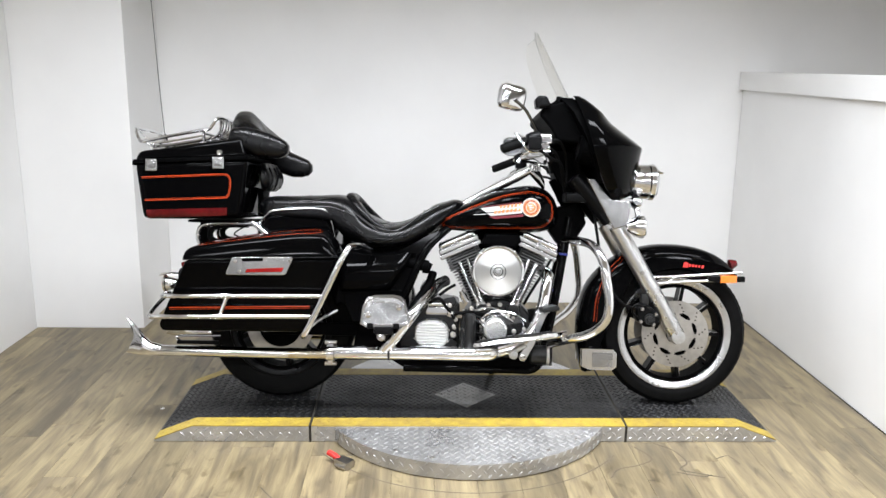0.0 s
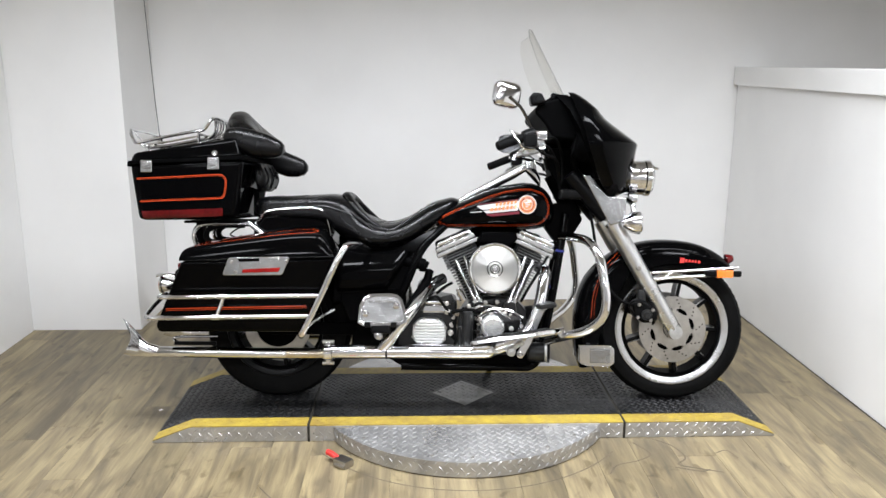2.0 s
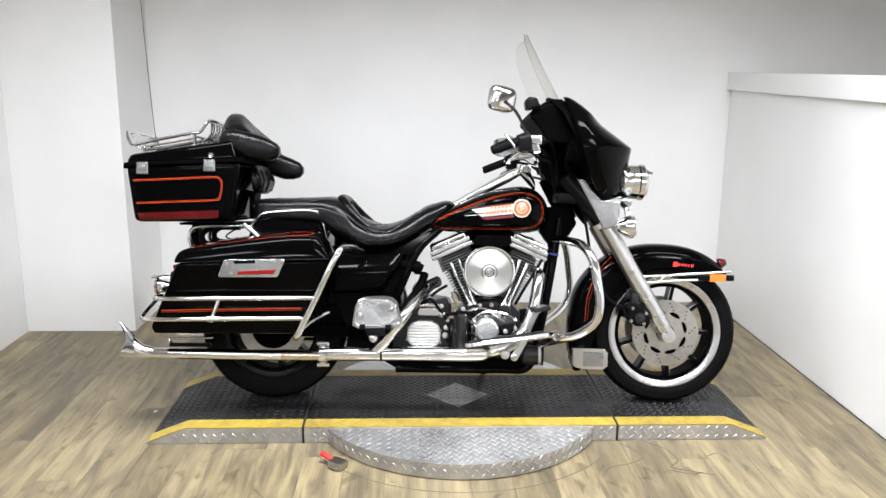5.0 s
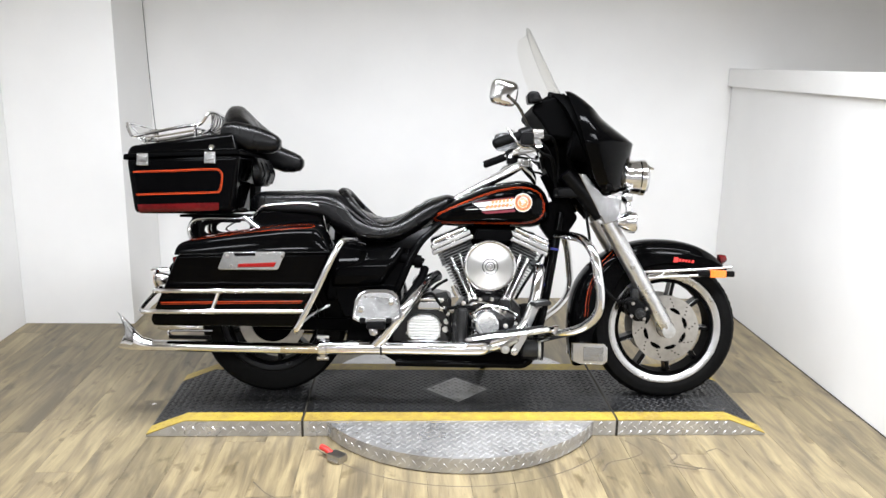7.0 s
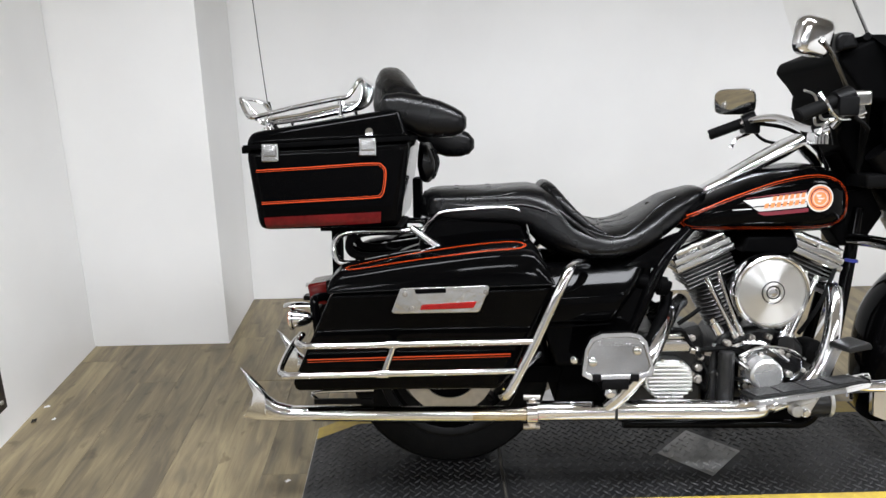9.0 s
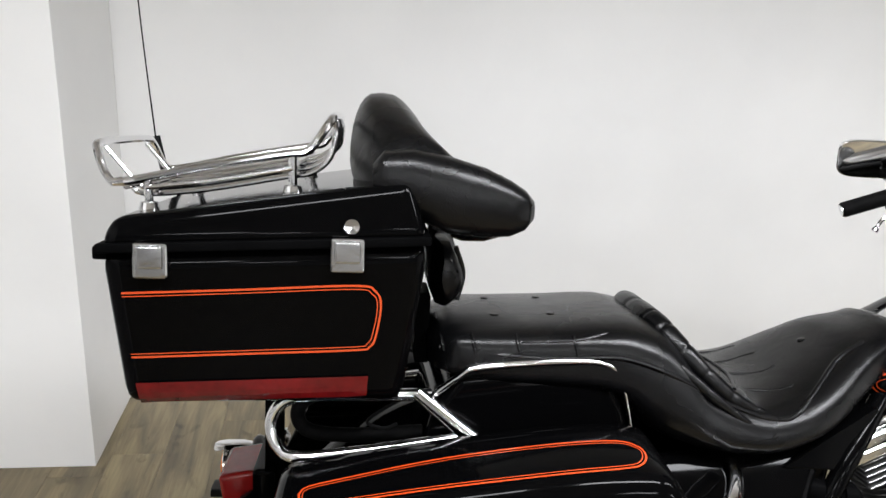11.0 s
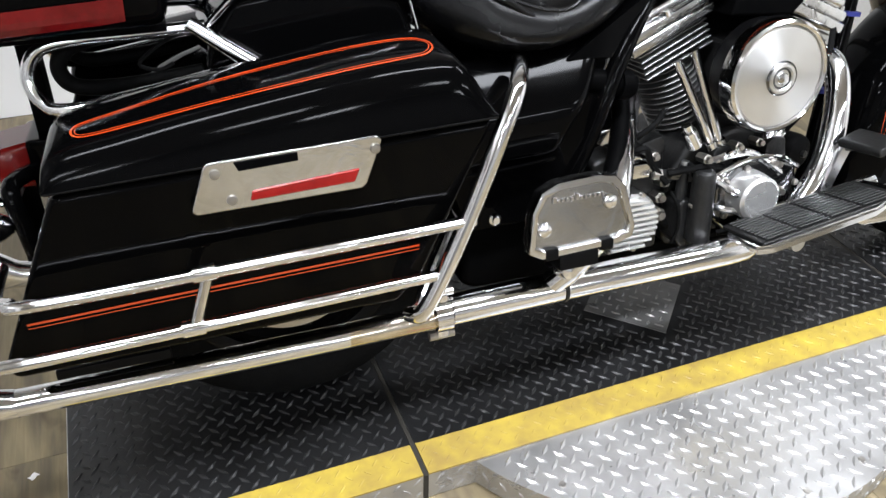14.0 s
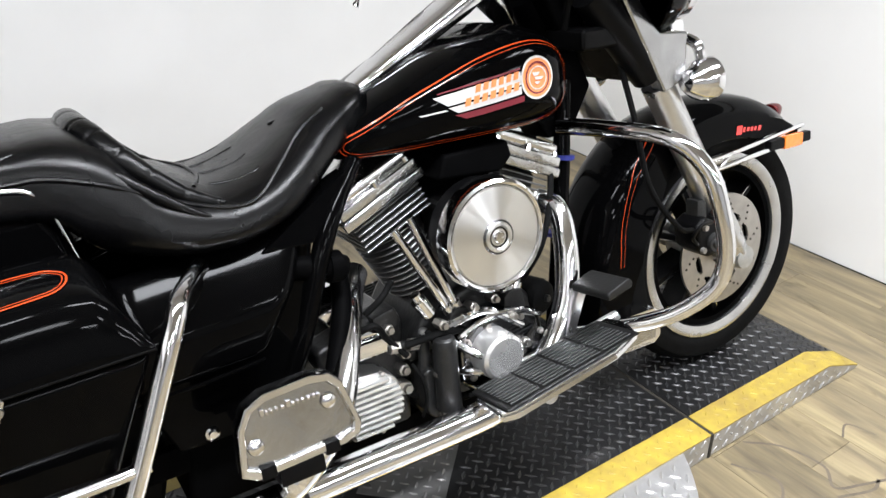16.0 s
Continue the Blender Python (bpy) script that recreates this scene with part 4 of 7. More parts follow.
for s, c, tilt, post, hw, hh in ((-1, (0.893, -0.30, 1.178), 9, (1.002, -0.275, 1.035), 0.053, 0.047), (1, (0.978, 0.50, 1.056), -12, (1.02, 0.35, 0.99), 0.068, 0.044)):
    bm = bmesh.new()
    ringpts = []
    for dx, sc in ((-0.012, 0.9), (-0.008, 1.0), (0.004, 1.0), (0.014, 0.93), (0.020, 0.78), (0.024, 0.5), (0.0255, 0.15)):
        ringpts.append([(dx, y * sc, z * sc) for _, y, z in oval(0, 0, 0, hw, hh, 4.0, 32)])
    back = skin(ringpts)
    yaw = 66 if s < 0 else -63
    m = pose(*c, 0, tilt, 0) @ pose(0, 0, 0, 0, 0, -yaw) if s < 0 else pose(*c, 0, 0, -yaw) @ pose(0, 0, 0, 0, tilt, 0)
    bmesh.ops.transform(back, matrix=m, verts=back.verts)
    mir = P("mirror", back, CHROME, None, "chrome-backed rear-view mirror")
    face = skin([[(-0.0122, y * 0.965, z * 0.965) for _, y, z in oval(0, 0, 0, hw, hh, 4.0, 32)], [(-0.0128, y * 0.95, z * 0.95) for _, y, z in oval(0, 0, 0, hw, hh, 4.0, 32)]])
    bmesh.ops.transform(face, matrix=m, verts=face.verts)
    part("mirror_glass", face, GLASSY, mir, "mirror glass", 0)
    part("stem", tube([m @ Vector((0.03, 0, -0.01)), (c[0] + 0.055, c[1] - s * 0.005, c[2] - 0.05), post], 0.0058, 10), DUSK, mir, "dark chrome mirror stem")

# fuel tank
TT = [(0.634, 0.712), (0.648, 0.735), (0.695, 0.772), (0.76, 0.802), (0.84, 0.838), (0.92, 0.857), (0.99, 0.866), (1.04, 0.855), (1.075, 0.828), (1.098, 0.785), (1.104, 0.75)]
TB = [(0.634, 0.690), (0.67, 0.682), (0.76, 0.677), (0.9, 0.676), (1.02, 0.679), (1.075, 0.692), (1.098, 0.715), (1.104, 0.735)]
TW = [(0.634, 0.070), (0.65, 0.102), (0.69, 0.128), (0.74, 0.144), (0.84, 0.166), (0.94, 0.178), (1.02, 0.172), (1.07, 0.145), (1.095, 0.10), (1.104, 0.055)]
rings = []
for x in np.linspace(0.634, 1.104, 42):
    t, b, w = smooth_lerp(TT, x), smooth_lerp(TB, x), smooth_lerp(TW, x)
    rings.append(oval(x, 0, (t + b) / 2, w, (t - b) / 2, 3.1, 40))
bm = skin(rings)
bmesh.ops.recalc_face_normals(bm, faces=bm.faces)
tree = BVHTree.FromBMesh(bm)
tank = P("fuel_tank", bm, BLACK, None, "gloss black fuel tank with orange outline and badge", 50)
LOOP = [(0.666, 0.715), (0.669, 0.704), (0.682, 0.697), (0.71, 0.695), (0.80, 0.696), (0.92, 0.697), (1.01, 0.701), (1.052, 0.718), (1.070, 0.755), (1.062, 0.798), (1.035, 0.826), (0.98, 0.838), (0.89, 0.822), (0.80, 0.788), (0.73, 0.756), (0.695, 0.738), (0.674, 0.726)]


def inset(loop, d):
    """The closed outline of (x, z) drawn in by d."""
    out, n = [], len(loop)
    for i in range(n):
        a, b = Vector(loop[i - 1]), Vector(loop[(i + 1) % n])
        t = (b - a).normalized()
        out.append((loop[i][0] - t.y * d, loop[i][1] + t.x * d))
    return out


LOOP = [(x - 0.020 * max(0.0, 1 - (x - 0.666) / 0.35), z) for x, z in LOOP]
LOOP2 = inset(LOOP, 0.0052)
for sgn in (-1, 1):
    part("pinstripe", stripe(tree, LOOP, 0.0017, sgn, True), ORANGE, tank, "orange outline")
    part("pinstripe", stripe(tree, LOOP2, 0.0008, sgn, True), ORANGE, tank, "orange outline")
    part("badge_wing", patch(tree, [(0.792, 0.772), (0.85, 0.781), (0.95, 0.794)], [(0.815, 0.757), (0.86, 0.762), (0.95, 0.772)], 10, sgn), SILVER, tank, "silver winged badge field", 0)
    part("badge_wing", patch(tree, [(0.815, 0.754), (0.86, 0.759), (0.95, 0.770)], [(0.832, 0.744), (0.87, 0.748), (0.95, 0.757)], 8, sgn), SILVER, tank, "silver winged badge field", 0)
    part("badge_wing", patch(tree, [(0.826, 0.741), (0.88, 0.746), (0.955, 0.754)], [(0.845, 0.733), (0.88, 0.736), (0.955, 0.744)], 8, sgn), MAROON, tank, "maroon badge field", 0)
    part("badge_wing", patch(tree, [(0.80, 0.7785), (0.86, 0.788), (0.95, 0.800)], [(0.80, 0.7765), (0.86, 0.785), (0.95, 0.797)], 8, sgn), MAROON, tank, "thin maroon badge line", 0)
    part("badge_wing", patch(tree, [(0.765, 0.748), (0.81, 0.752)], [(0.770, 0.746), (0.815, 0.7495)], 4, sgn), SILVER, tank, "thin silver speed line", 0)
    for i in range(13):
        j, up = (i, 1) if i < 6 else (i - 6, 0)
        x = 0.866 + j * 0.0142 if up else 0.846 + j * 0.0150
        z, w = (0.772 + j * 0.0019, 0.0092) if up else (0.7525 + j * 0.0019, 0.0100)
        part("badge_bar", patch(tree, [(x, z + 0.0125), (x + w, z + 0.0137)], [(x - 0.003, z), (x + w - 0.003, z + 0.0012)], 2, sgn, 0.0022, 2), BRIGHT, tank, "orange bar", 0)
    part("badge_ring", disc_patch(tree, 0.984, 0.779, 0.0318, 0.0355, sgn, 0.0026), SILVER, tank, "pale ring round the badge", 0)
    part("badge_ring", disc_patch(tree, 0.984, 0.779, 0.001, 0.0318, sgn, 0.0024), BRIGHT, tank, "orange badge disc", 0)
    part("badge_ring", disc_patch(tree, 0.984, 0.779, 0.0235, 0.0265, sgn, 0.0029), MAROON, tank, "maroon badge ring", 0)
    part("badge_ring", disc_patch(tree, 0.984, 0.779, 0.0175, 0.0195, sgn, 0.0029), SILVER, tank, "pale inner badge ring", 0)
    for dx, dz, w, h in ((-0.004, 0.004, 0.016, 0.005), (0.002, -0.003, 0.020, 0.004), (-0.002, -0.010, 0.012, 0.0035)):
        part("badge_mark", patch(tree, [(0.984 + dx - w / 2, 0.779 + dz + h + 0.001), (0.984 + dx + w / 2, 0.779 + dz + h)], [(0.984 + dx - w / 2 + 0.003, 0.779 + dz), (0.984 + dx + w / 2 - 0.004, 0.779 + dz)], 3, sgn, 0.0034, 2), SILVER, tank, "pale emblem mark", 0)
# console down the middle of the tank
rings = []
for x, z, w, h in ((0.70, 0.782, 0.02, 0.008), (0.73, 0.80, 0.034, 0.014), (0.80, 0.838, 0.042, 0.018), (0.88, 0.882, 0.048, 0.022), (0.95, 0.92, 0.052, 0.024), (0.99, 0.938, 0.05, 0.02), (1.03, 0.915, 0.04, 0.03), (1.05, 0.88, 0.03, 0.02)):
    rings.append(oval(x, 0, z - h * 0.6, w, h, 3, 24))
P("tank_console", skin(rings), CHROME, None, "chrome console on top of the tank")

# seat
ST = [(-0.075, 0.775), (-0.05, 0.798), (0.05, 0.804), (0.133, 0.807), (0.20, 0.811), (0.24, 0.812), (0.275, 0.806), (0.31, 0.782), (0.335, 0.748), (0.36, 0.732), (0.40, 0.716), (0.44, 0.707), (0.49, 0.716), (0.534, 0.736), (0.58, 0.763), (0.62, 0.784), (0.66, 0.795), (0.69, 0.803), (0.715, 0.80), (0.735, 0.785)]
SB = [(-0.075, 0.735), (0.0, 0.715), (0.15, 0.705), (0.22, 0.69), (0.265, 0.645), (0.33, 0.618), (0.42, 0.607), (0.52, 0.622), (0.60, 0.665), (0.66, 0.71), (0.70, 0.745), (0.735, 0.772)]
SW = [(-0.075, 0.10), (-0.05, 0.145), (0.05, 0.158), (0.2, 0.165), (0.28, 0.185), (0.36, 0.205), (0.45, 0.205), (0.54, 0.185), (0.62, 0.14), (0.69, 0.095), (0.735, 0.045)]
rings = []
for x in np.linspace(-0.075, 0.735, 56):
    t, b, w = smooth_lerp(ST, x), smooth_lerp(SB, x), smooth_lerp(SW, x)
    base = oval(x, 0, (t + b) / 2, w, (t - b) / 2, lerp([(0.2, 4.4), (0.34, 3.0), (0.5, 2.6), (0.7, 2.8)], x), 60)
    out = []
    for px, py, pz in base:
        dish = 0.004 * math.cos(py / w * math.pi / 2) * (1 if pz > (t + b) / 2 else 0)
        slope_in = 1 - lerp([(0.2, 0.05), (0.35, 0.16)], x) * max(0, (pz - b) / (t - b)) if w > 0.1 else 1
        out.append((px, py * slope_in, pz + (dish if x < 0.24 else -dish * 0.6 if 0.4 < x < 0.6 else dish * 0.4)))
    rings.append(out)
bm = skin(rings)
bmesh.ops.recalc_face_normals(bm, faces=bm.faces)
seat_tree = BVHTree.FromBMesh(bm)
seat = P("seat", bm, LEATHER, None, "black padded two-up vinyl seat", 60)


def seam(points, r=0.0036):
    pts = []
    for x, z in points:
        h = on_surface(seat_tree, x, z, -1, 0.0)
        if h is not None:
            pts.append(h)
    return tube(pts, r, 8, True, 4)


part("piping", seam([(-0.06, 0.772), (0.05, 0.766), (0.12, 0.764), (0.18, 0.767), (0.22, 0.765), (0.28, 0.747), (0.33, 0.722), (0.39, 0.694), (0.44, 0.680), (0.48, 0.684), (0.53, 0.716), (0.58, 0.752), (0.63, 0.778)], 0.0042), LEATHER, seat, "stitched piping")
for x in (-0.06, -0.014, 0.052, 0.138):
    part("tuft_seam", seam([(x + 0.006, 0.768), (x + 0.002, 0.784), (x, 0.795)], 0.0028), LEATHER, seat)


def notched(t, crest, side):
    """Radius of a padded roll with stitched notches, thin at both ends."""
    f = (t * 15) % 1.0
    return (side * min(1.0, 0.25 + 5 * t, 0.25 + 5 * (1 - t)) + (crest - side) * math.exp(-((t - 0.5) / 0.21) ** 2)) * (1 - 0.09 * math.exp(-((f - 0.5) / 0.07) ** 2))


# rolled backrest bolster between the two seats: a thick padded roll and a thin one behind it
for half, crest, side in (([(0.425, -0.180, 0.666), (0.39, -0.180, 0.684), (0.345, -0.172, 0.716), (0.300, -0.156, 0.752), (0.266, -0.135, 0.780), (0.246, -0.10, 0.795), (0.240, -0.05, 0.800)], 0.013, 0.008),
                          ([(0.475, -0.150, 0.672), (0.435, -0.156, 0.682), (0.388, -0.156, 0.703), (0.345, -0.146, 0.739), (0.312, -0.124, 0.772), (0.290, -0.09, 0.795), (0.280, -0.05, 0.802)], 0.0225, 0.0125)):
    roll = half + [(x, -y, z) for x, y, z in half[::-1]]
    part("bolster", tube(roll, lambda t: notched(t, crest, side), 16, True, 24), LEATHER, seat, "ribbed roll of the rider's backrest", 70)


def seam_top(points, r=0.0026, sink=0.0008):
    pts = []
    for x, y in points:
        hit = seat_tree.ray_cast(Vector((x, y, 1.3)), Vector((0, 0, -1)))[0]
        if hit is not None:
            pts.append(hit - Vector((0, 0, sink)))
    return tube(pts, r, 8, True, 4)


for sgn in (-1, 1):
    part("piping", seam_top([(0.405, sgn * 0.12), (0.42, sgn * 0.08), (0.43, sgn * 0.04), (0.432, 0.0)], 0.0034, 0.0), LEATHER, seat, "stitched piping")
    part("piping", seam_top([(-0.05, sgn * 0.142), (0.06, sgn * 0.147), (0.14, sgn * 0.148), (0.19, sgn * 0.14)], 0.0026, 0.001), LEATHER, seat, "stitched piping")
    for k, w in enumerate((0.03, 0.10)):
        part("gather", seam_top([(0.435 - 0.004 * k, sgn * w), (0.47, sgn * (w + 0.008)), (0.495 + 0.006 * k, sgn * (w + 0.012)), (0.512 - 0.004 * k, sgn * (w + 0.006))], 0.0034, 0.0024), LEATHER, seat, "gathered fold")
for x, y in ((0.575, 0.0), (0.03, -0.06), (0.03, 0.06), (0.12, -0.06), (0.12, 0.06)):
    hit = seat_tree.ray_cast(Vector((x, y, 1.3)), Vector((0, 0, -1)))[0]
    part("button", lathe([(0.0, 0.0016), (0.006, 0.0014), (0.0085, -0.0005), (0.009, -0.003)], hit, (-0.25 if x > 0.5 else 0, 0, 1), 14), LEATHER, seat, "covered button")

# panels under the seat
side = P("rear_panel", prism([(-0.09, 0.58, -0.140), (-0.07, 0.68, -0.148), (-0.03, 0.735, -0.150), (0.13, 0.752, -0.150), (0.195, 0.748, -0.150), (0.222, 0.69, -0.150), (0.24, 0.60, -0.150), (0.2, 0.54, -0.150)], [0.14, 0.148, 0.15, 0.15, 0.15, 0.15, 0.15, 0.15], 0.016, 3), BLACK, None, "gloss black panel under the pillion")
for sgn in (-1, 1):
    part("grab_rail", tube([(-0.075, sgn * 0.13, 0.69), (-0.03, sgn * 0.152, 0.735), (0.0, sgn * 0.157, 0.750), (0.12, sgn * 0.157, 0.760), (0.185, sgn * 0.157, 0.757), (0.212, sgn * 0.157, 0.73), (0.232, sgn * 0.157, 0.655)], lambda t: 0.0058 - 0.006 * max(0, t - 0.5), 12), CHROME, side, "chrome grab rail")
    P("frame_side_panel", prism([(0.258, 0.575, sgn * 0.165), (0.272, 0.40, sgn * 0.172), (0.30, 0.318, sgn * 0.155), (0.43, 0.318, sgn * 0.155), (0.47, 0.39, sgn * 0.172), (0.525, 0.50, sgn * 0.178), (0.562, 0.60, sgn * 0.15), (0.55, 0.618, sgn * 0.145), (0.36, 0.608, sgn * 0.15)], sgn * 0.1, 0.010, 3), BLACK, None, "gloss black panel below the side cover")
    bm = bmesh.new()
    grid = []
    for k in range(19):
        v = k / 18
        # rolled lip, nearly upright belly, shoulder that turns in under the seat
        out = 0.199 + 0.006 * math.sin(math.pi * min(v / 0.75, 1.0)) - 0.052 * max(v - 0.45, 0.0) ** 1.6 / 0.384 - 0.016 * max(0.06 - v, 0.0) / 0.06
        x0, x1 = 0.256 - 0.004 * v, 0.452 + 0.112 * v ** 1.05
        row = []
        for i in range(25):
            u = i / 24
            fall = 0.030 * max(u - 0.88, 0.0) ** 2 / 0.0144 + 0.010 * max(0.05 - u, 0.0) / 0.05
            row.append(bm.verts.new((x0 + (x1 - x0) * u, sgn * (out - fall), 0.444 + 0.006 * u + (0.160 + 0.012 * u) * v)))
        grid.append(row)
    inner = [[bm.verts.new((w.co.x, w.co.y - sgn * 0.022, w.co.z)) for w in row] for row in (grid[0], grid[-1])]
    for a, b in zip([inner[0]] + grid, grid + [inner[1]]):
        for i in range(24):
            bm.faces.new((a[i], a[i + 1], b[i + 1], b[i]))
    bmesh.ops.recalc_face_normals(bm, faces=bm.faces)
    cover = P("side_cover", bm, BLACK, None, "gloss black crowned side cover", 60)
    part("lower_lip", tube([(0.262, sgn * 0.199, 0.442), (0.35, sgn * 0.200, 0.444), (0.44, sgn * 0.197, 0.449)], 0.0035, 8), BLACK, cover)
    part("bolt", lathe([(0.0, 0.010), (0.006, 0.010), (0.007, 0.005), (0.011, 0.004), (0.012, -0.03)], (0.35, sgn * 0.158, 0.340), (0, sgn, 0), 16), CHROME, cover, "chrome bolt")
    P("seat_gusset", prism([(0.47, 0.598, sgn * 0.168), (0.598, 0.670, sgn * 0.150), (0.634, 0.684, sgn * 0.135), (0.64, 0.678, sgn * 0.135), (0.556, 0.592, sgn * 0.165)], sgn * 0.10, 0.004, 2), BLACK, None, "gloss black frame gusset under the seat")
    P("frame_tube", tube([(0.44, sgn * 0.15, 0.30), (0.505, sgn * 0.165, 0.43), (0.58, sgn * 0.155, 0.60), (0.66, sgn * 0.10, 0.685), (0.72, sgn * 0.05, 0.73)], 0.016, 12), BLACK, None, "black frame tube")
    P("frame_tube", tube([(1.15, sgn * 0.04, 0.74), (1.12, sgn * 0.06, 0.55), (1.075, sgn * 0.08, 0.30), (1.03, sgn * 0.09, 0.15), (0.9, sgn * 0.09, 0.135), (0.5, sgn * 0.09, 0.135)], 0.017, 12), BLACK, None, "black frame downtube")
P("steering_cover", prism([(1.062, 0.96), (1.08, 1.0), (1.17, 1.0), (1.21, 0.90), (1.17, 0.82), (1.135, 0.815), (1.118, 0.845), (1.072, 0.925)], 0.075, 0.010, 3, -0.075), FRAMEBLACK, None, "black steering head cover")
for sgn in (-1, 1):
    P("handlebar_riser", tube([(1.085, sgn * 0.05, 0.92), (1.068, sgn * 0.06, 0.972)], 0.018, 14, False), SATIN, None, "black handlebar riser")
    P("fairing_bracket", tube([(1.20, sgn * 0.12, 0.86), (1.16, sgn * 0.15, 0.95), (1.17, sgn * 0.2, 1.05)], 0.012, 10), FRAMEBLACK)
    P("speaker_pod", lathe([(0.0, 0.02), (0.05, 0.018), (0.062, 0.008), (0.064, -0.05), (0.03, -0.07)], (1.175, sgn * 0.18, 1.01), (-1, 0, 0.2), 24), FRAMEBLACK, None, "black round speaker grille")
for pts in ([(1.01, -0.26, 1.01), (1.06, -0.22, 0.99), (1.10, -0.14, 0.93), (1.12, -0.09, 0.84)], [(1.02, -0.255, 1.02), (1.08, -0.2, 1.03), (1.12, -0.12, 0.97), (1.13, -0.08, 0.86)], [(1.0, 0.34, 0.98), (1.06, 0.24, 0.96), (1.11, 0.13, 0.9), (1.12, 0.08, 0.82)]):
    P("control_cable", tube(pts, 0.006, 8), RUBBER, None, "black control cable")
for pts in ([(0.911, -0.22, 1.056), (0.947, -0.22, 1.043), (0.967, -0.22, 1.007), (0.986, -0.22, 0.984), (1.022, -0.22, 0.986), (1.062, -0.22, 0.991)], [(0.957, -0.18, 0.988), (0.971, -0.18, 0.97), (1.005, -0.18, 0.974), (1.04, -0.18, 0.984)]):
    P("steel_cable", tube([(x, y + 0.02 * k, z) for k, (x, y, z) in enumerate(pts)], 0.0034, 8), CAST, None, "grey armoured control cable")
P("headstock", tube([(1.10, 0, 0.90), (1.19, 0, 0.73)], 0.036, 20), FRAMEBLACK)
P("neck_cover", prism([(1.06, 0.70), (1.10, 0.78), (1.18, 0.80), (1.22, 0.72), (1.17, 0.64), (1.11, 0.63)], 0.045, 0.01, 2, -0.045), FRAMEBLACK)
TAPE = material("blue_tape", (0.012, 0.018, 0.16), 0.5)
for k, (y, z) in enumerate(((-0.066, 0.60), (-0.07, 0.46))):
    P("tape_band", tube([(1.128 - 0.028 * k * 2.0, -0.068 - k * 0.012, z), (1.127 - 0.028 * k * 2.0, -0.068 - k * 0.012, z - 0.008)], 0.0178, 12, False), TAPE, None, "blue tape band")
for sgn in (-1, 1):
    P("swingarm", box(-0.02, 0.46, sgn * 0.1025 - 0.0125, sgn * 0.1025 + 0.0125, 0.26, 0.31, 0.008), FRAMEBLACK, None, "black swingarm")
P("shock_absorber", tube([(0.06, -0.125, 0.33), (0.16, -0.125, 0.55)], 0.025, 14, False), SATIN)
# rear mudguard
rings = []
for k in range(31):
    a = radians(20 + 165 * k / 30)
    ro = 0.345 + 0.02 * math.sin(a)
    half = [(0.09, ro - 0.11), (0.09, ro - 0.045), (0.078, ro - 0.016), (0.04, ro - 0.003), (0, ro)]
    line = [(-y, r) for y, r in half] + [(y, r) for y, r in half[-2::-1]]
    rings.append([(0.005 + r * math.cos(a), y, 0.29 + r * math.sin(a)) for y, r in line + [(y * 0.94, r - 0.004) for y, r in line[::-1]]])
P("rear_mudguard", skin(rings), BLACK, None, "gloss black rear mudguard", 50)

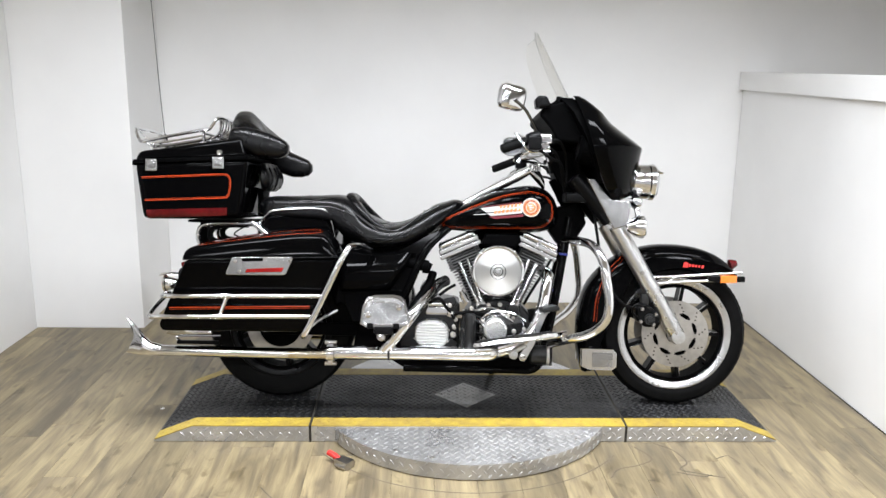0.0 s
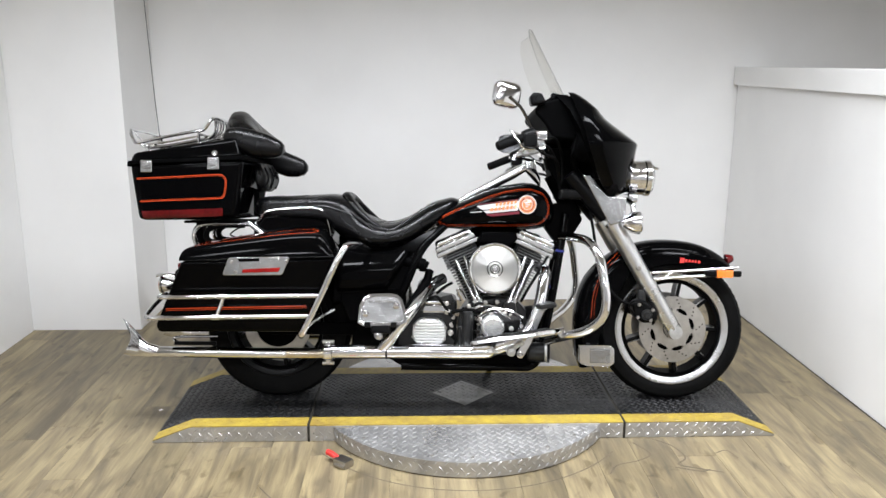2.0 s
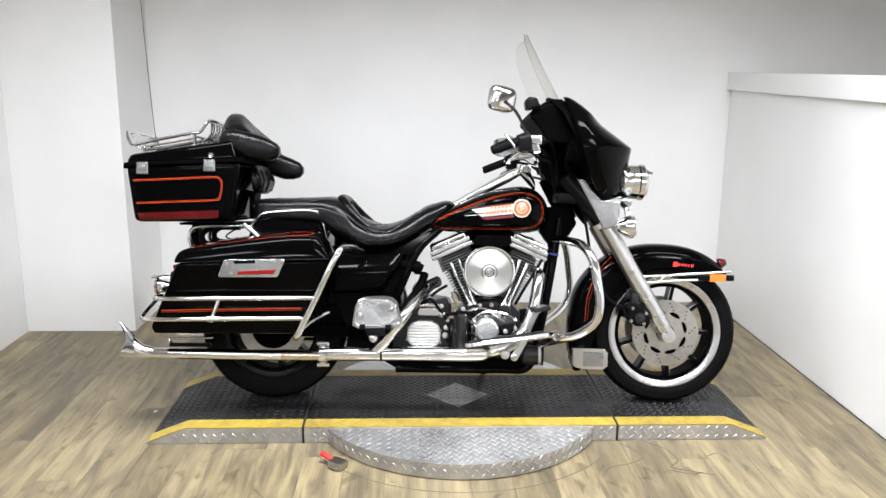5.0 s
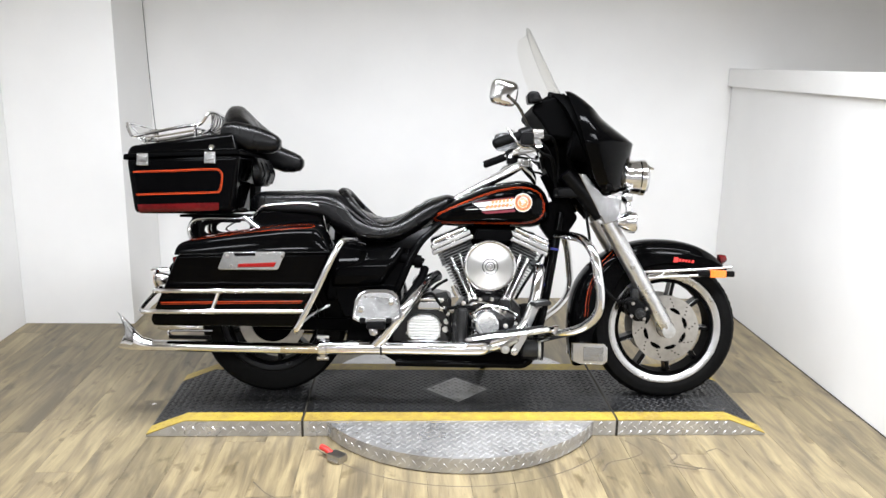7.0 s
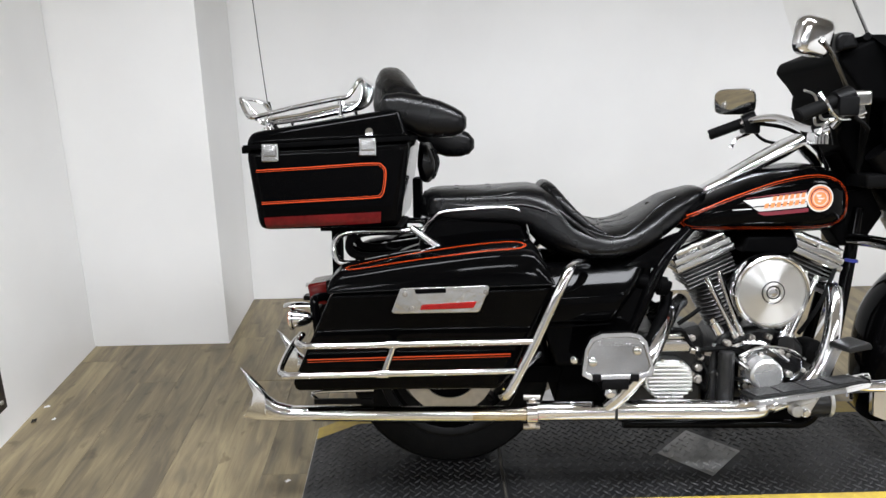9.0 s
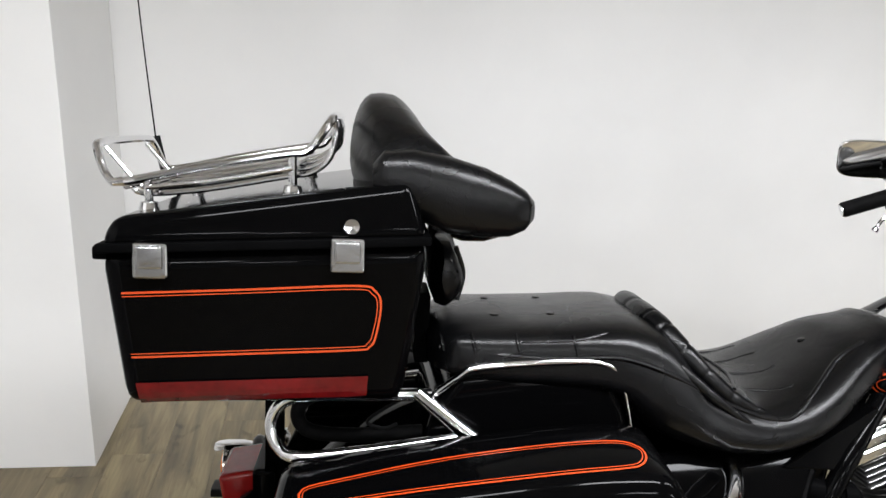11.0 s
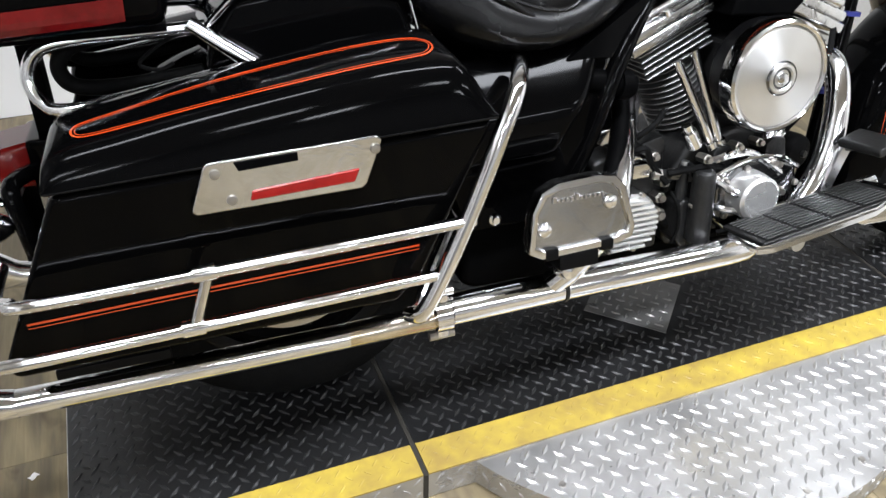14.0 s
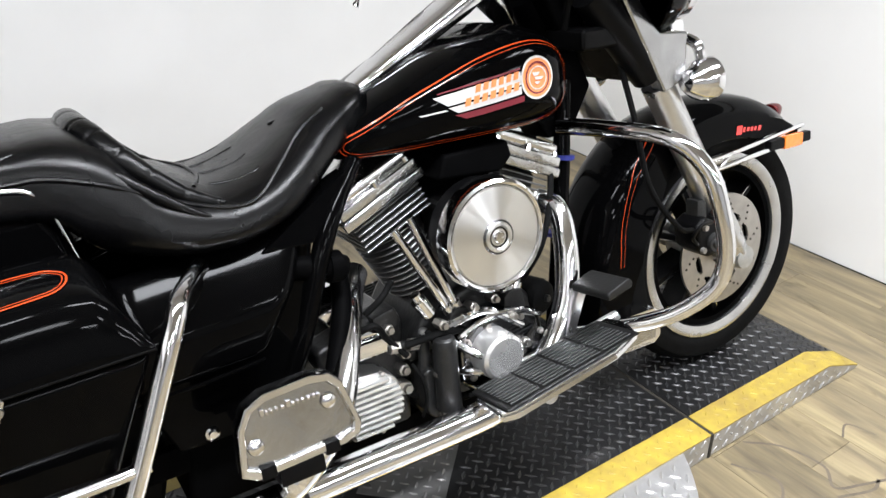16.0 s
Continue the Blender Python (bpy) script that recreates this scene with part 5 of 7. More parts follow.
# ---------- saddlebags, trunk and rear ----------
for sgn in (-1, 1):
    def o(pts, y=0.36):
        return [(p[0], p[1], sgn * (p[2] if len(p) > 2 else y)) for p in pts]

    body_bm = prism(o([(-0.282, 0.568, 0.365), (-0.395, 0.325, 0.318), (-0.392, 0.298, 0.298), (0.135, 0.303, 0.303), (0.170, 0.345, 0.32), (0.268, 0.585, 0.365)]), sgn * 0.14, 0.013, 4)
    bmesh.ops.recalc_face_normals(body_bm, faces=body_bm.faces)
    btree = BVHTree.FromBMesh(body_bm)
    bag = P("saddlebag", body_bm, BLACK, None, "gloss black hard saddlebag with orange lines", 50)
    rings = []
    for x in [-0.288, -0.286, -0.284, -0.28, -0.274, -0.266] + list(np.linspace(-0.25, 0.2, 20)) + [0.22, 0.235, 0.25, 0.262, 0.270, 0.272]:
        seam_z = 0.573 + (x + 0.284) / 0.556 * 0.019
        top = smooth_lerp([(-0.288, 0.592), (-0.284, 0.606), (-0.274, 0.618), (-0.25, 0.627), (-0.2, 0.636), (-0.12, 0.651), (0.0, 0.669), (0.12, 0.684), (0.2, 0.686), (0.225, 0.680), (0.25, 0.645), (0.272, 0.595)], x)
        ring = []
        for py, pz in ((0.366, 0.0), (0.3655, 0.12), (0.3635, 0.3), (0.3605, 0.48), (0.3565, 0.62), (0.352, 0.72), (0.346, 0.785), (0.337, 0.83), (0.322, 0.868), (0.30, 0.905), (0.27, 0.95), (0.245, 0.985), (0.225, 1.0)):
            ring.append((x, sgn * py, seam_z + (top - seam_z) * pz))
        ring += [(x, sgn * 0.19, seam_z + (top - seam_z) * 0.9), (x, sgn * 0.155, seam_z + (top - seam_z) * 0.2), (x, sgn * 0.15, seam_z)]
        rings.append(ring)
    lid_bm = skin(rings)
    bmesh.ops.recalc_face_normals(lid_bm, faces=lid_bm.faces)
    turn = Matrix.Translation((0, sgn * 0.3, 0.63)) @ Matrix.Rotation(radians(-45 * sgn), 4, "X") @ Matrix.Translation((0, -sgn * 0.3, -0.63))
    tilted = lid_bm.copy()
    bmesh.ops.transform(tilted, matrix=turn, verts=tilted.verts)
    ltree = BVHTree.FromBMesh(tilted)
    tilted.free()
    lid = part("lid", lid_bm, BLACK, bag, "gloss black lid", 40)
    loop = [(-0.250, 0.624), (-0.246, 0.611), (-0.230, 0.603), (-0.18, 0.606), (-0.05, 0.619), (0.08, 0.630), (0.165, 0.637), (0.192, 0.644), (0.204, 0.662), (0.198, 0.680), (0.165, 0.690), (0.05, 0.684), (-0.06, 0.672), (-0.16, 0.654), (-0.22, 0.642), (-0.243, 0.635)]
    mx, mz = -0.02, 0.653
    for pts, w in ((loop, 0.0026), (inset(loop, 0.0045), 0.0013)):
        line = stripe(ltree, pts, w, sgn, True)
        bmesh.ops.transform(line, matrix=turn.inverted(), verts=line.verts)
        part("pinstripe", line, ORANGE, lid, "orange outline")
    part("lid_seam", tube([(-0.287, sgn * 0.3635, 0.571), (-0.1, sgn * 0.3645, 0.578), (0.272, sgn * 0.3645, 0.589)], 0.0022, 8), SATIN, lid, "dark bead along the lid")
    for z, w in ((0.0, 0.0034), (-0.0065, 0.0016)):
        part("pinstripe", stripe(btree, [(-0.352, 0.3898 + z), (-0.1, 0.397 + z), (0.165, 0.4043 + z)], w, sgn), ORANGE, bag, "orange line")
    plate = part("latch_plate", prism(o([(-0.104, 0.583), (0.106, 0.589), (0.112, 0.582), (0.088, 0.526), (0.081, 0.521), (-0.126, 0.518), (-0.131, 0.524), (-0.110, 0.578)], 0.3685), sgn * 0.352, 0.003, 2), POLISHED, bag, "chrome latch plate")
    part("slot", prism(o([(-0.074, 0.580), (0.004, 0.582), (0.004, 0.571), (-0.069, 0.568)], 0.3705), sgn * 0.364, 0.001, 1), FRAMEBLACK, plate, "dark finger slot")
    part("reflector", prism(o([(-0.056, 0.541), (0.080, 0.549), (0.072, 0.532), (-0.06, 0.528)], 0.3712), sgn * 0.362, 0.0015, 1), REDBRIGHT, plate, "red reflector")
    for x, z in ((-0.097, 0.568), (0.102, 0.572), (-0.082, 0.532)):
        part("rivet", lathe([(0.0, 0.0725), (0.006, 0.0720), (0.007, 0.068)], (x, sgn * 0.3, z), (0, sgn, 0), 12), STEEL, plate)
    # guard rails round the bag
    rails = P("bag_guard", tube([(0.235, sgn * 0.368, 0.4475), (0.1, sgn * 0.371, 0.446), (-0.31, sgn * 0.371, 0.4385), (-0.355, sgn * 0.355, 0.437), (-0.375, sgn * 0.33, 0.436), (-0.38, sgn * 0.24, 0.434)], 0.0083, 12), CHROME, None, "chrome saddlebag guard rails")
    part("lower_rail", tube([(0.175, sgn * 0.368, 0.3725), (0.0, sgn * 0.371, 0.370), (-0.36, sgn * 0.371, 0.3625), (-0.405, sgn * 0.355, 0.360), (-0.42, sgn * 0.33, 0.37), (-0.405, sgn * 0.25, 0.41), (-0.385, sgn * 0.22, 0.432)], 0.0083, 12), CHROME, rails)
    part("strut", tube([(-0.125, sgn * 0.371, 0.442), (-0.153, sgn * 0.371, 0.367)], 0.0075, 10), CHROME, rails)
    for x, z in ((-0.13, 0.442), (-0.155, 0.367)):
        part("collar", tube([(x - 0.014, sgn * 0.371, z), (x + 0.014, sgn * 0.371, z + 0.0003)], 0.0115, 12, False), CHROME, rails)
    part("front_stay", tube([(0.375, sgn * 0.19, 0.612), (0.345, sgn * 0.27, 0.626), (0.315, sgn * 0.332, 0.626), (0.300, sgn * 0.352, 0.606), (0.272, sgn * 0.363, 0.552), (0.214, sgn * 0.367, 0.425), (0.160, sgn * 0.362, 0.318), (0.145, sgn * 0.33, 0.295)], 0.0125, 14), CHROME, rails, "chrome bent stay")
    part("lower_stay", tube([(0.15, sgn * 0.35, 0.315), (0.19, sgn * 0.30, 0.345), (0.25, sgn * 0.22, 0.375)], 0.008, 10), CHROME, rails)
    # exhaust
    yx = sgn * 0.215
    pipe = P("tail_pipe", tube([(0.235, yx, 0.207), (0.0, yx, 0.206), (-0.43, yx, 0.209)], lambda t: 0.021, 20), CHROME, None, "long chrome exhaust pipe with fishtail end")
    rings = []
    for x, zc, hh, hw in ((-0.42, 0.209, 0.0215, 0.0215), (-0.46, 0.214, 0.026, 0.021), (-0.49, 0.226, 0.038, 0.018), (-0.52, 0.244, 0.054, 0.015), (-0.545, 0.262, 0.066, 0.012), (-0.556, 0.268, 0.069, 0.010), (-0.55, 0.266, 0.062, 0.006)):
        rings.append([(x - 0.034 * (((p[2] - zc) / hh) ** 2 - 0.95) * (1 if x < -0.5 else 0), p[1], p[2]) for p in oval(x, yx, zc, hw, hh, 2.0, 32)])
    part("stained_sleeve", tube([(0.07, yx, 0.2066), (0.15, yx, 0.2068), (0.214, yx, 0.207)], 0.0214, 20), STAIN, pipe, "heat-stained length of pipe")
    part("fishtail", skin(rings), CHROME, pipe, "flared fishtail tip")
    clampx = 0.229
    part("clamp", joined(lathe([(0.024, -0.016), (0.031, -0.014), (0.031, 0.014), (0.024, 0.016)], (clampx, yx, 0.211), (1, 0, 0), 28), box(clampx - 0.01, clampx + 0.01, yx - 0.012, yx + 0.012, 0.17, 0.252, 0.004)), CHROME, pipe, "bolted pipe clamp")
    for z in (0.17, 0.252):
        part("clamp_bolt", lathe([(0.0, 0.022), (0.007, 0.022), (0.008, -0.022), (0, -0.022)], (clampx, yx - sgn * 0.0, z), (1, 0, 0), 10), STEEL, pipe)
    part("muffler", tube([(0.245, yx, 0.214), (0.5, yx, 0.2165), (0.80, yx, 0.2175), (0.85, yx * 0.9, 0.219), (0.90, yx * 0.75, 0.228)], lambda t: 0.0275 if t < 0.7 else 0.0275 - 0.006 * (t - 0.7) / 0.3, 22), CHROME, pipe, "chrome muffler tube")
    part("joint_ring", lathe([(0.0279, 0.004), (0.0292, 0.003), (0.0292, -0.003), (0.0279, -0.004)], (0.452, yx, 0.2161), (1, 0, 0.01), 24, True), CASE, pipe, "dark joint between two pipes")
    part("hanger", box(0.0 - 0.36, -0.2, yx - 0.005, yx + 0.005, 0.235, 0.25, 0.002), SATIN, pipe)
    part("hanger_arm", tube([(-0.34, yx, 0.24), (-0.36, sgn * 0.2, 0.262), (-0.2, sgn * 0.19, 0.266)], 0.005, 8), CHROME, pipe)
    # rear turn signals
    at = (-0.396, sgn * 0.157, 0.460)
    sig = P("rear_signal", lathe([(0.0, 0.028), (0.012, 0.025), (0.020, 0.012), (0.025, -0.008), (0.027, -0.024)], at, (1, 0, 0), 28), CHROME, None, "chrome turn signal on a black arm")
    part("rim", lathe([(0.028, -0.022), (0.033, -0.024), (0.033, -0.031), (0.028, -0.033)], at, (1, 0, 0), 28, True), CHROME, sig)
    part("lens", lathe([(0.028, -0.028), (0.022, -0.036), (0.0, -0.040)], at, (1, 0, 0), 20), AMBER, sig, "amber lens")
    rings = []
    for x, w, z in ((-0.372, 0.014, 0.497), (-0.395, 0.019, 0.500), (-0.425, 0.022, 0.4995), (-0.440, 0.020, 0.497), (-0.445, 0.013, 0.495)):
        rings.append([(x, sgn * 0.157 + w * math.cos(2 * math.pi * k / 16), z - 0.004 * (w / 0.03) * abs(math.cos(2 * math.pi * k / 16)) ** 2 + 0.006 * math.sin(2 * math.pi * k / 16)) for k in range(16)])
    part("visor", skin(rings), CHROME, sig, "chrome visor over the lens")
    part("arm", tube([(-0.352, sgn * 0.160, 0.415), (-0.356, sgn * 0.162, 0.46), (-0.362, sgn * 0.158, 0.502), (-0.36, sgn * 0.12, 0.510), (-0.34, sgn * 0.05, 0.50)], 0.0125, 12), BLACK, sig, "gloss black arm")
    # engine guard
    P("engine_guard", tube([(1.13, sgn * 0.05, 0.655), (1.165, sgn * 0.16, 0.655), (1.205, sgn * 0.27, 0.643), (1.235, sgn * 0.325, 0.59), (1.25, sgn * 0.345, 0.51), (1.258, sgn * 0.35, 0.43), (1.245, sgn * 0.335, 0.365), (1.195, sgn * 0.285, 0.312), (1.13, sgn * 0.21, 0.278), (1.075, sgn * 0.12, 0.245)], 0.0165, 16), CHROME, None, "chrome engine guard loop")
    # rider's floorboard
    plan = [(0.775, -0.055), (0.80, -0.07), (1.02, -0.07), (1.09, -0.045), (1.115, 0.01), (1.11, 0.06), (0.82, 0.06), (0.785, 0.04)]
    tilt = Matrix.Translation((0.025, sgn * 0.285, 0.004)) @ Matrix.Rotation(radians(-8.5), 4, "Y") @ Matrix.Rotation(radians(-9 * -sgn), 4, "X")
    bm = bmesh.new()
    up, dn = [[bm.verts.new((x, -sgn * y, z)) for x, y in plan] for z in (0.152, 0.137)]
    bm.faces.new(up)
    bm.faces.new(dn[::-1])
    for k in range(len(plan)):
        n = (k + 1) % len(plan)
        bm.faces.new((up[k], dn[k], dn[n], up[n]))
    bmesh.ops.recalc_face_normals(bm, faces=bm.faces)
    bmesh.ops.bevel(bm, geom=bm.edges[:], offset=0.004, segments=2, affect="EDGES")
    bmesh.ops.transform(bm, matrix=tilt, verts=bm.verts)
    fb = P("floorboard", bm, CHROME, None, "chrome-edged rider floorboard with rubber tread")
    bm = box(0.79, 1.085, -0.058, 0.058, 0.1525, 0.157, 0.002)
    bmesh.ops.transform(bm, matrix=tilt, verts=bm.verts)
    pad = part("rubber_pad", bm, PAD, fb, "ribbed black rubber pad")
    for k in range(11):
        for x0, x1 in ((0.80, 0.862), (0.868, 0.93), (0.936, 0.998), (1.004, 1.07)):
            bm = box(x0, x1, -0.053 + k * 0.0102, -0.0470 + k * 0.0102, 0.157, 0.1605, 0.001, 1)
            bmesh.ops.transform(bm, matrix=tilt, verts=bm.verts)
            part("rib", bm, PAD, pad)
    part("bracket", joined(tube([(0.92, sgn * 0.22, 0.222), (0.945, sgn * 0.235, 0.245), (0.97, sgn * 0.25, 0.262)], 0.010, 10), lathe([(0.0, 0.012), (0.015, 0.01), (0.018, -0.012)], (0.925, sgn * 0.24, 0.222), (0, sgn, 0), 16)), CAST, fb, "cast bracket")
    part("support", tube([(0.86, sgn * 0.16, 0.255), (1.0, sgn * 0.19, 0.275), (1.13, sgn * 0.2, 0.30)], 0.012, 10), CHROME, fb)
pedal = P("brake_pedal", prism([(0.955, 0.193), (0.949, 0.202), (0.950, 0.214), (0.985, 0.266), (1.003, 0.315), (1.026, 0.372), (1.036, 0.388), (1.056, 0.382), (1.046, 0.362), (1.024, 0.306), (1.006, 0.255), (0.976, 0.200), (0.966, 0.192)], -0.196, 0.003, 2, -0.206), BRUSHED, None, "flat polished brake pedal with black pad")
part("pivot_bolt", lathe([(0.0, 0.012), (0.007, 0.012), (0.009, 0.009), (0.0125, 0.008), (0.0125, 0.0)], (0.9625, -0.206, 0.206), (0, -1, 0), 16), CHROME, pedal, "chrome pivot bolt")
part("pivot_shaft", lathe([(0.011, 0.0), (0.011, -0.10)], (0.9625, -0.196, 0.206), (0, -1, 0), 14, False), FRAMEBLACK, pedal)
part("pad_shank", tube([(1.042, -0.201, 0.380), (1.045, -0.225, 0.388), (1.05, -0.258, 0.394)], 0.007, 10), BRUSHED, pedal)
bm = prism([(-0.030, -0.008), (-0.032, 0.002), (-0.027, 0.008), (0.024, 0.010), (0.030, 0.006), (0.033, -0.002), (0.030, -0.010)], 0.046, 0.006, 3, -0.046)
bmesh.ops.transform(bm, matrix=pose(1.052, -0.246, 0.402, -4, -10, 6), verts=bm.verts)
part("pad", bm, PAD, pedal, "black rubber pedal pad")
# pillion footboard, folded up: only the right-hand one is seen closely
for sgn in (-1, 1):
    y = sgn * 0.292
    outline = [(0.349, 0.338), (0.356, 0.405), (0.372, 0.435), (0.40, 0.447), (0.47, 0.450), (0.50, 0.444), (0.517, 0.425), (0.535, 0.355), (0.53, 0.338), (0.507, 0.330), (0.37, 0.326)]
    # chrome plate in a darker metal, its dark reflections put into the colour
    fp = P("pillion_footboard", prism([(p[0], p[1], y) for p in outline], y - sgn * 0.022, 0.006, 3), NACELLE, None, "folded chrome pillion footboard")
    mx, mz = 0.442, 0.385
    rim = bmesh.new()
    rows = []
    for sc, h in ((1.0, -0.004), (0.995, 0.006), (0.975, 0.008), (0.90, 0.008), (0.87, 0.005), (0.86, -0.002)):
        rows.append([rim.verts.new((mx + (p[0] - mx) * sc, y + sgn * h, mz + (p[1] - mz) * (sc if sc > 0.95 else sc - 0.08))) for p in outline])
    for a, b in zip(rows, rows[1:]):
        for k in range(len(a)):
            n = (k + 1) % len(a)
            rim.faces.new((a[k], a[n], b[n], b[k]))
    part("rim", rim, CHROME, fp, "raised chrome border", 50)
    for i, w in enumerate((0.007, 0.005, 0.004, 0.004, 0.005, 0.007, 0.005, 0.004, 0.004, 0.005, 0.005, 0.004)):
        x = 0.392 + i * 0.0078
        part("script_bar", box(x, x + w, min(y, y + sgn * 0.004), max(y, y + sgn * 0.004), 0.413, 0.419 + (0.005 if i in (0, 5) else 0), 0.001, 1), CHROME, fp, "raised script bar")
    for x, z in ((0.378, 0.372), (0.492, 0.402)):
        part("screw", lathe([(0.0, 0.0065), (0.006, 0.006), (0.0105, 0.004), (0.0125, 0.0)], (x, y + sgn * 0.001, z), (0, sgn, 0), 18), CHROME, fp)
    for x in (0.385, 0.482):
        part("hinge", box(x - 0.010, x + 0.014, min(y - sgn * 0.03, y + sgn * 0.009), max(y - sgn * 0.03, y + sgn * 0.009), 0.322, 0.342, 0.004), SATIN, fp, "black hinge")
    part("mount", joined(box(0.40, 0.47, min(sgn * 0.15, sgn * 0.3), max(sgn * 0.15, sgn * 0.3), 0.300, 0.33, 0.006), tube([(0.43, sgn * 0.27, 0.31), (0.45, sgn * 0.2, 0.27), (0.46, sgn * 0.14, 0.25)], 0.012, 10)), SATIN, fp)
    fp.matrix_basis = Matrix.Translation((0, y, 0.385)) @ Matrix.Rotation(radians(6 * sgn), 4, "X") @ Matrix.Translation((0, -y, -0.385))
    part("mount_cap", lathe([(0.0, 0.03), (0.014, 0.028), (0.019, 0.015), (0.019, 0.0)], (0.425, sgn * 0.26, 0.292), (0, sgn, 0), 16), CHROME, fp)

# trunk
b2 = bmesh.new()


def hexa(x0b, x1b, x0t, x1t, zb0, zb1, zt0, zt1, yb, yt, bevel, seg=4):
    bm = bmesh.new()
    v = [bm.verts.new(p) for p in ((x0b, -yb, zb0), (x1b, -yb, zb1), (x1b, yb, zb1), (x0b, yb, zb0), (x0t, -yt, zt0), (x1t, -yt, zt1), (x1t, yt, zt1), (x0t, yt, zt0))]
    for f in ((0, 3, 2, 1), (4, 5, 6, 7), (0, 1, 5, 4), (1, 2, 6, 5), (2, 3, 7, 6), (3, 0, 4, 7)):
        bm.faces.new([v[i] for i in f])
    bmesh.ops.bevel(bm, geom=bm.edges[:], offset=bevel, segments=seg, profile=0.55, affect="EDGES")
    return bm


body_bm = hexa(-0.490, -0.118, -0.514, -0.086, 0.711, 0.716, 0.924, 0.944, 0.222, 0.240, 0.026)
bmesh.ops.recalc_face_normals(body_bm, faces=body_bm.faces)
ttree = BVHTree.FromBMesh(body_bm)
trunk = P("trunk", body_bm, BLACK, None, "gloss black rear trunk with orange lines and chrome latches", 50)
lid = part("lid", hexa(-0.514, -0.090, -0.500, -0.112, 0.928, 0.948, 0.966, 1.026, 0.243, 0.226, 0.018), BLACK, trunk, "gloss black trunk lid", 50)
part("lip", joined(hexa(-0.516, -0.086, -0.516, -0.086, 0.921, 0.941, 0.934, 0.954, 0.2450, 0.2440, 0.003, 2), box(-0.522, -0.503, -0.235, 0.235, 0.912, 0.930, 0.004)), FRAMEBLACK, trunk, "dark lip round the lid")
for sgn in (-1, 1):
    line = [(-0.508, 0.868), (-0.33, 0.877), (-0.185, 0.885), (-0.158, 0.878), (-0.150, 0.858), (-0.156, 0.815), (-0.164, 0.800), (-0.185, 0.795), (-0.33, 0.788), (-0.498, 0.780)]
    part("pinstripe", stripe(ttree, line, 0.0029, sgn), ORANGE, trunk, "orange line")
    part("pinstripe", stripe(ttree, [(-0.507, 0.8633), (-0.33, 0.8723), (-0.187, 0.8802), (-0.162, 0.8742), (-0.1545, 0.8575), (-0.1605, 0.817), (-0.1675, 0.8045), (-0.187, 0.7995), (-0.33, 0.7926), (-0.498, 0.7846)], 0.0014, sgn), ORANGE, trunk, "orange line")
    part("marker_lens", patch(ttree, [(-0.472, 0.746), (-0.165, 0.759)], [(-0.468, 0.718), (-0.167, 0.731)], 12, sgn, 0.004), REDLENS, trunk, "long dark red marker lens", 0)
    for x, z in ((-0.446, 0.914), (-0.195, 0.926)):
        y = sgn * 0.243
        latch = part("latch", joined(box(x - 0.022, x + 0.022, y - 0.006, y + 0.006, z - 0.023, z + 0.023, 0.005, 3), box(x - 0.017, x + 0.017, y - 0.010, y + 0.010, z - 0.010, z + 0.020, 0.004, 2)), NACELLE, trunk, "square chrome latch")
    part("lock", lathe([(0.0, 0.008), (0.010, 0.007), (0.012, 0.0)], (-0.19, sgn * 0.237, 0.963), (0, sgn, 0.2), 16), CHROME, trunk)
part("rear_lens", box(-0.487, -0.481, -0.15, 0.15, 0.73, 0.77, 0.002), REDLENS, trunk, "dark red rear lens")
half = [(-0.275, -0.16, 1.053), (-0.29, -0.16, 1.051), (-0.40, -0.16, 1.030), (-0.50, -0.16, 1.008), (-0.525, -0.15, 1.012), (-0.542, -0.14, 1.05), (-0.545, -0.10, 1.058)]
nose = [(-0.222, -0.10, 1.106), (-0.223, -0.14, 1.102), (-0.230, -0.157, 1.090), (-0.246, -0.16, 1.066), (-0.257, -0.16, 1.056)]
outline = nose + half + [(x, -y, z) for x, y, z in half[::-1]] + [(x, -y, z) for x, y, z in nose[::-1]] + [nose[0]]
rack = P("luggage_rack", tube(outline, 0.0062, 10, True, 4), CHROME, None, "chrome tubular luggage rack")
for y, drop in ((-0.125, 0.033), (-0.095, 0.026), (-0.055, 0.020), (-0.018, 0.016), (0.018, 0.016), (0.055, 0.018), (0.095, 0.020), (0.125, 0.022)):
    part("slat", tube([(-0.223, y, 1.102), (-0.219, y, 1.082), (-0.226, y, 1.070 - drop * 0.7), (-0.252, y, 1.058 - drop), (-0.29, y, 1.051 - drop), (-0.40, y, 1.030 - drop), (-0.485, y, 1.012 - drop * 0.7), (-0.503, y, 1.004)], 0.0042, 10, True, 4), CHROME, rack)
for sgn in (-1, 1):
    for x, z0, z1 in ((-0.47, 0.97, 1.012), (-0.275, 0.998, 1.05)):
        part("post", joined(tube([(x, sgn * 0.155, z0), (x, sgn * 0.158, z1)], 0.006, 10, False), lathe([(0.0, 0.012), (0.012, 0.01), (0.014, 0.0)], (x, sgn * 0.155, z0), (0, 0, 1), 14)), CHROME, rack)
    part("side_bar", tube([(-0.47, sgn * 0.165, 1.0), (-0.38, sgn * 0.168, 1.012), (-0.275, sgn * 0.165, 1.032)], 0.004, 8), CHROME, rack)
    part("crossbar", tube([(-0.47 if sgn < 0 else -0.27, -0.16, 1.006 if sgn < 0 else 1.04), (-0.47 if sgn < 0 else -0.27, 0.16, 1.006 if sgn < 0 else 1.04)], 0.005, 8, False), CHROME, rack)
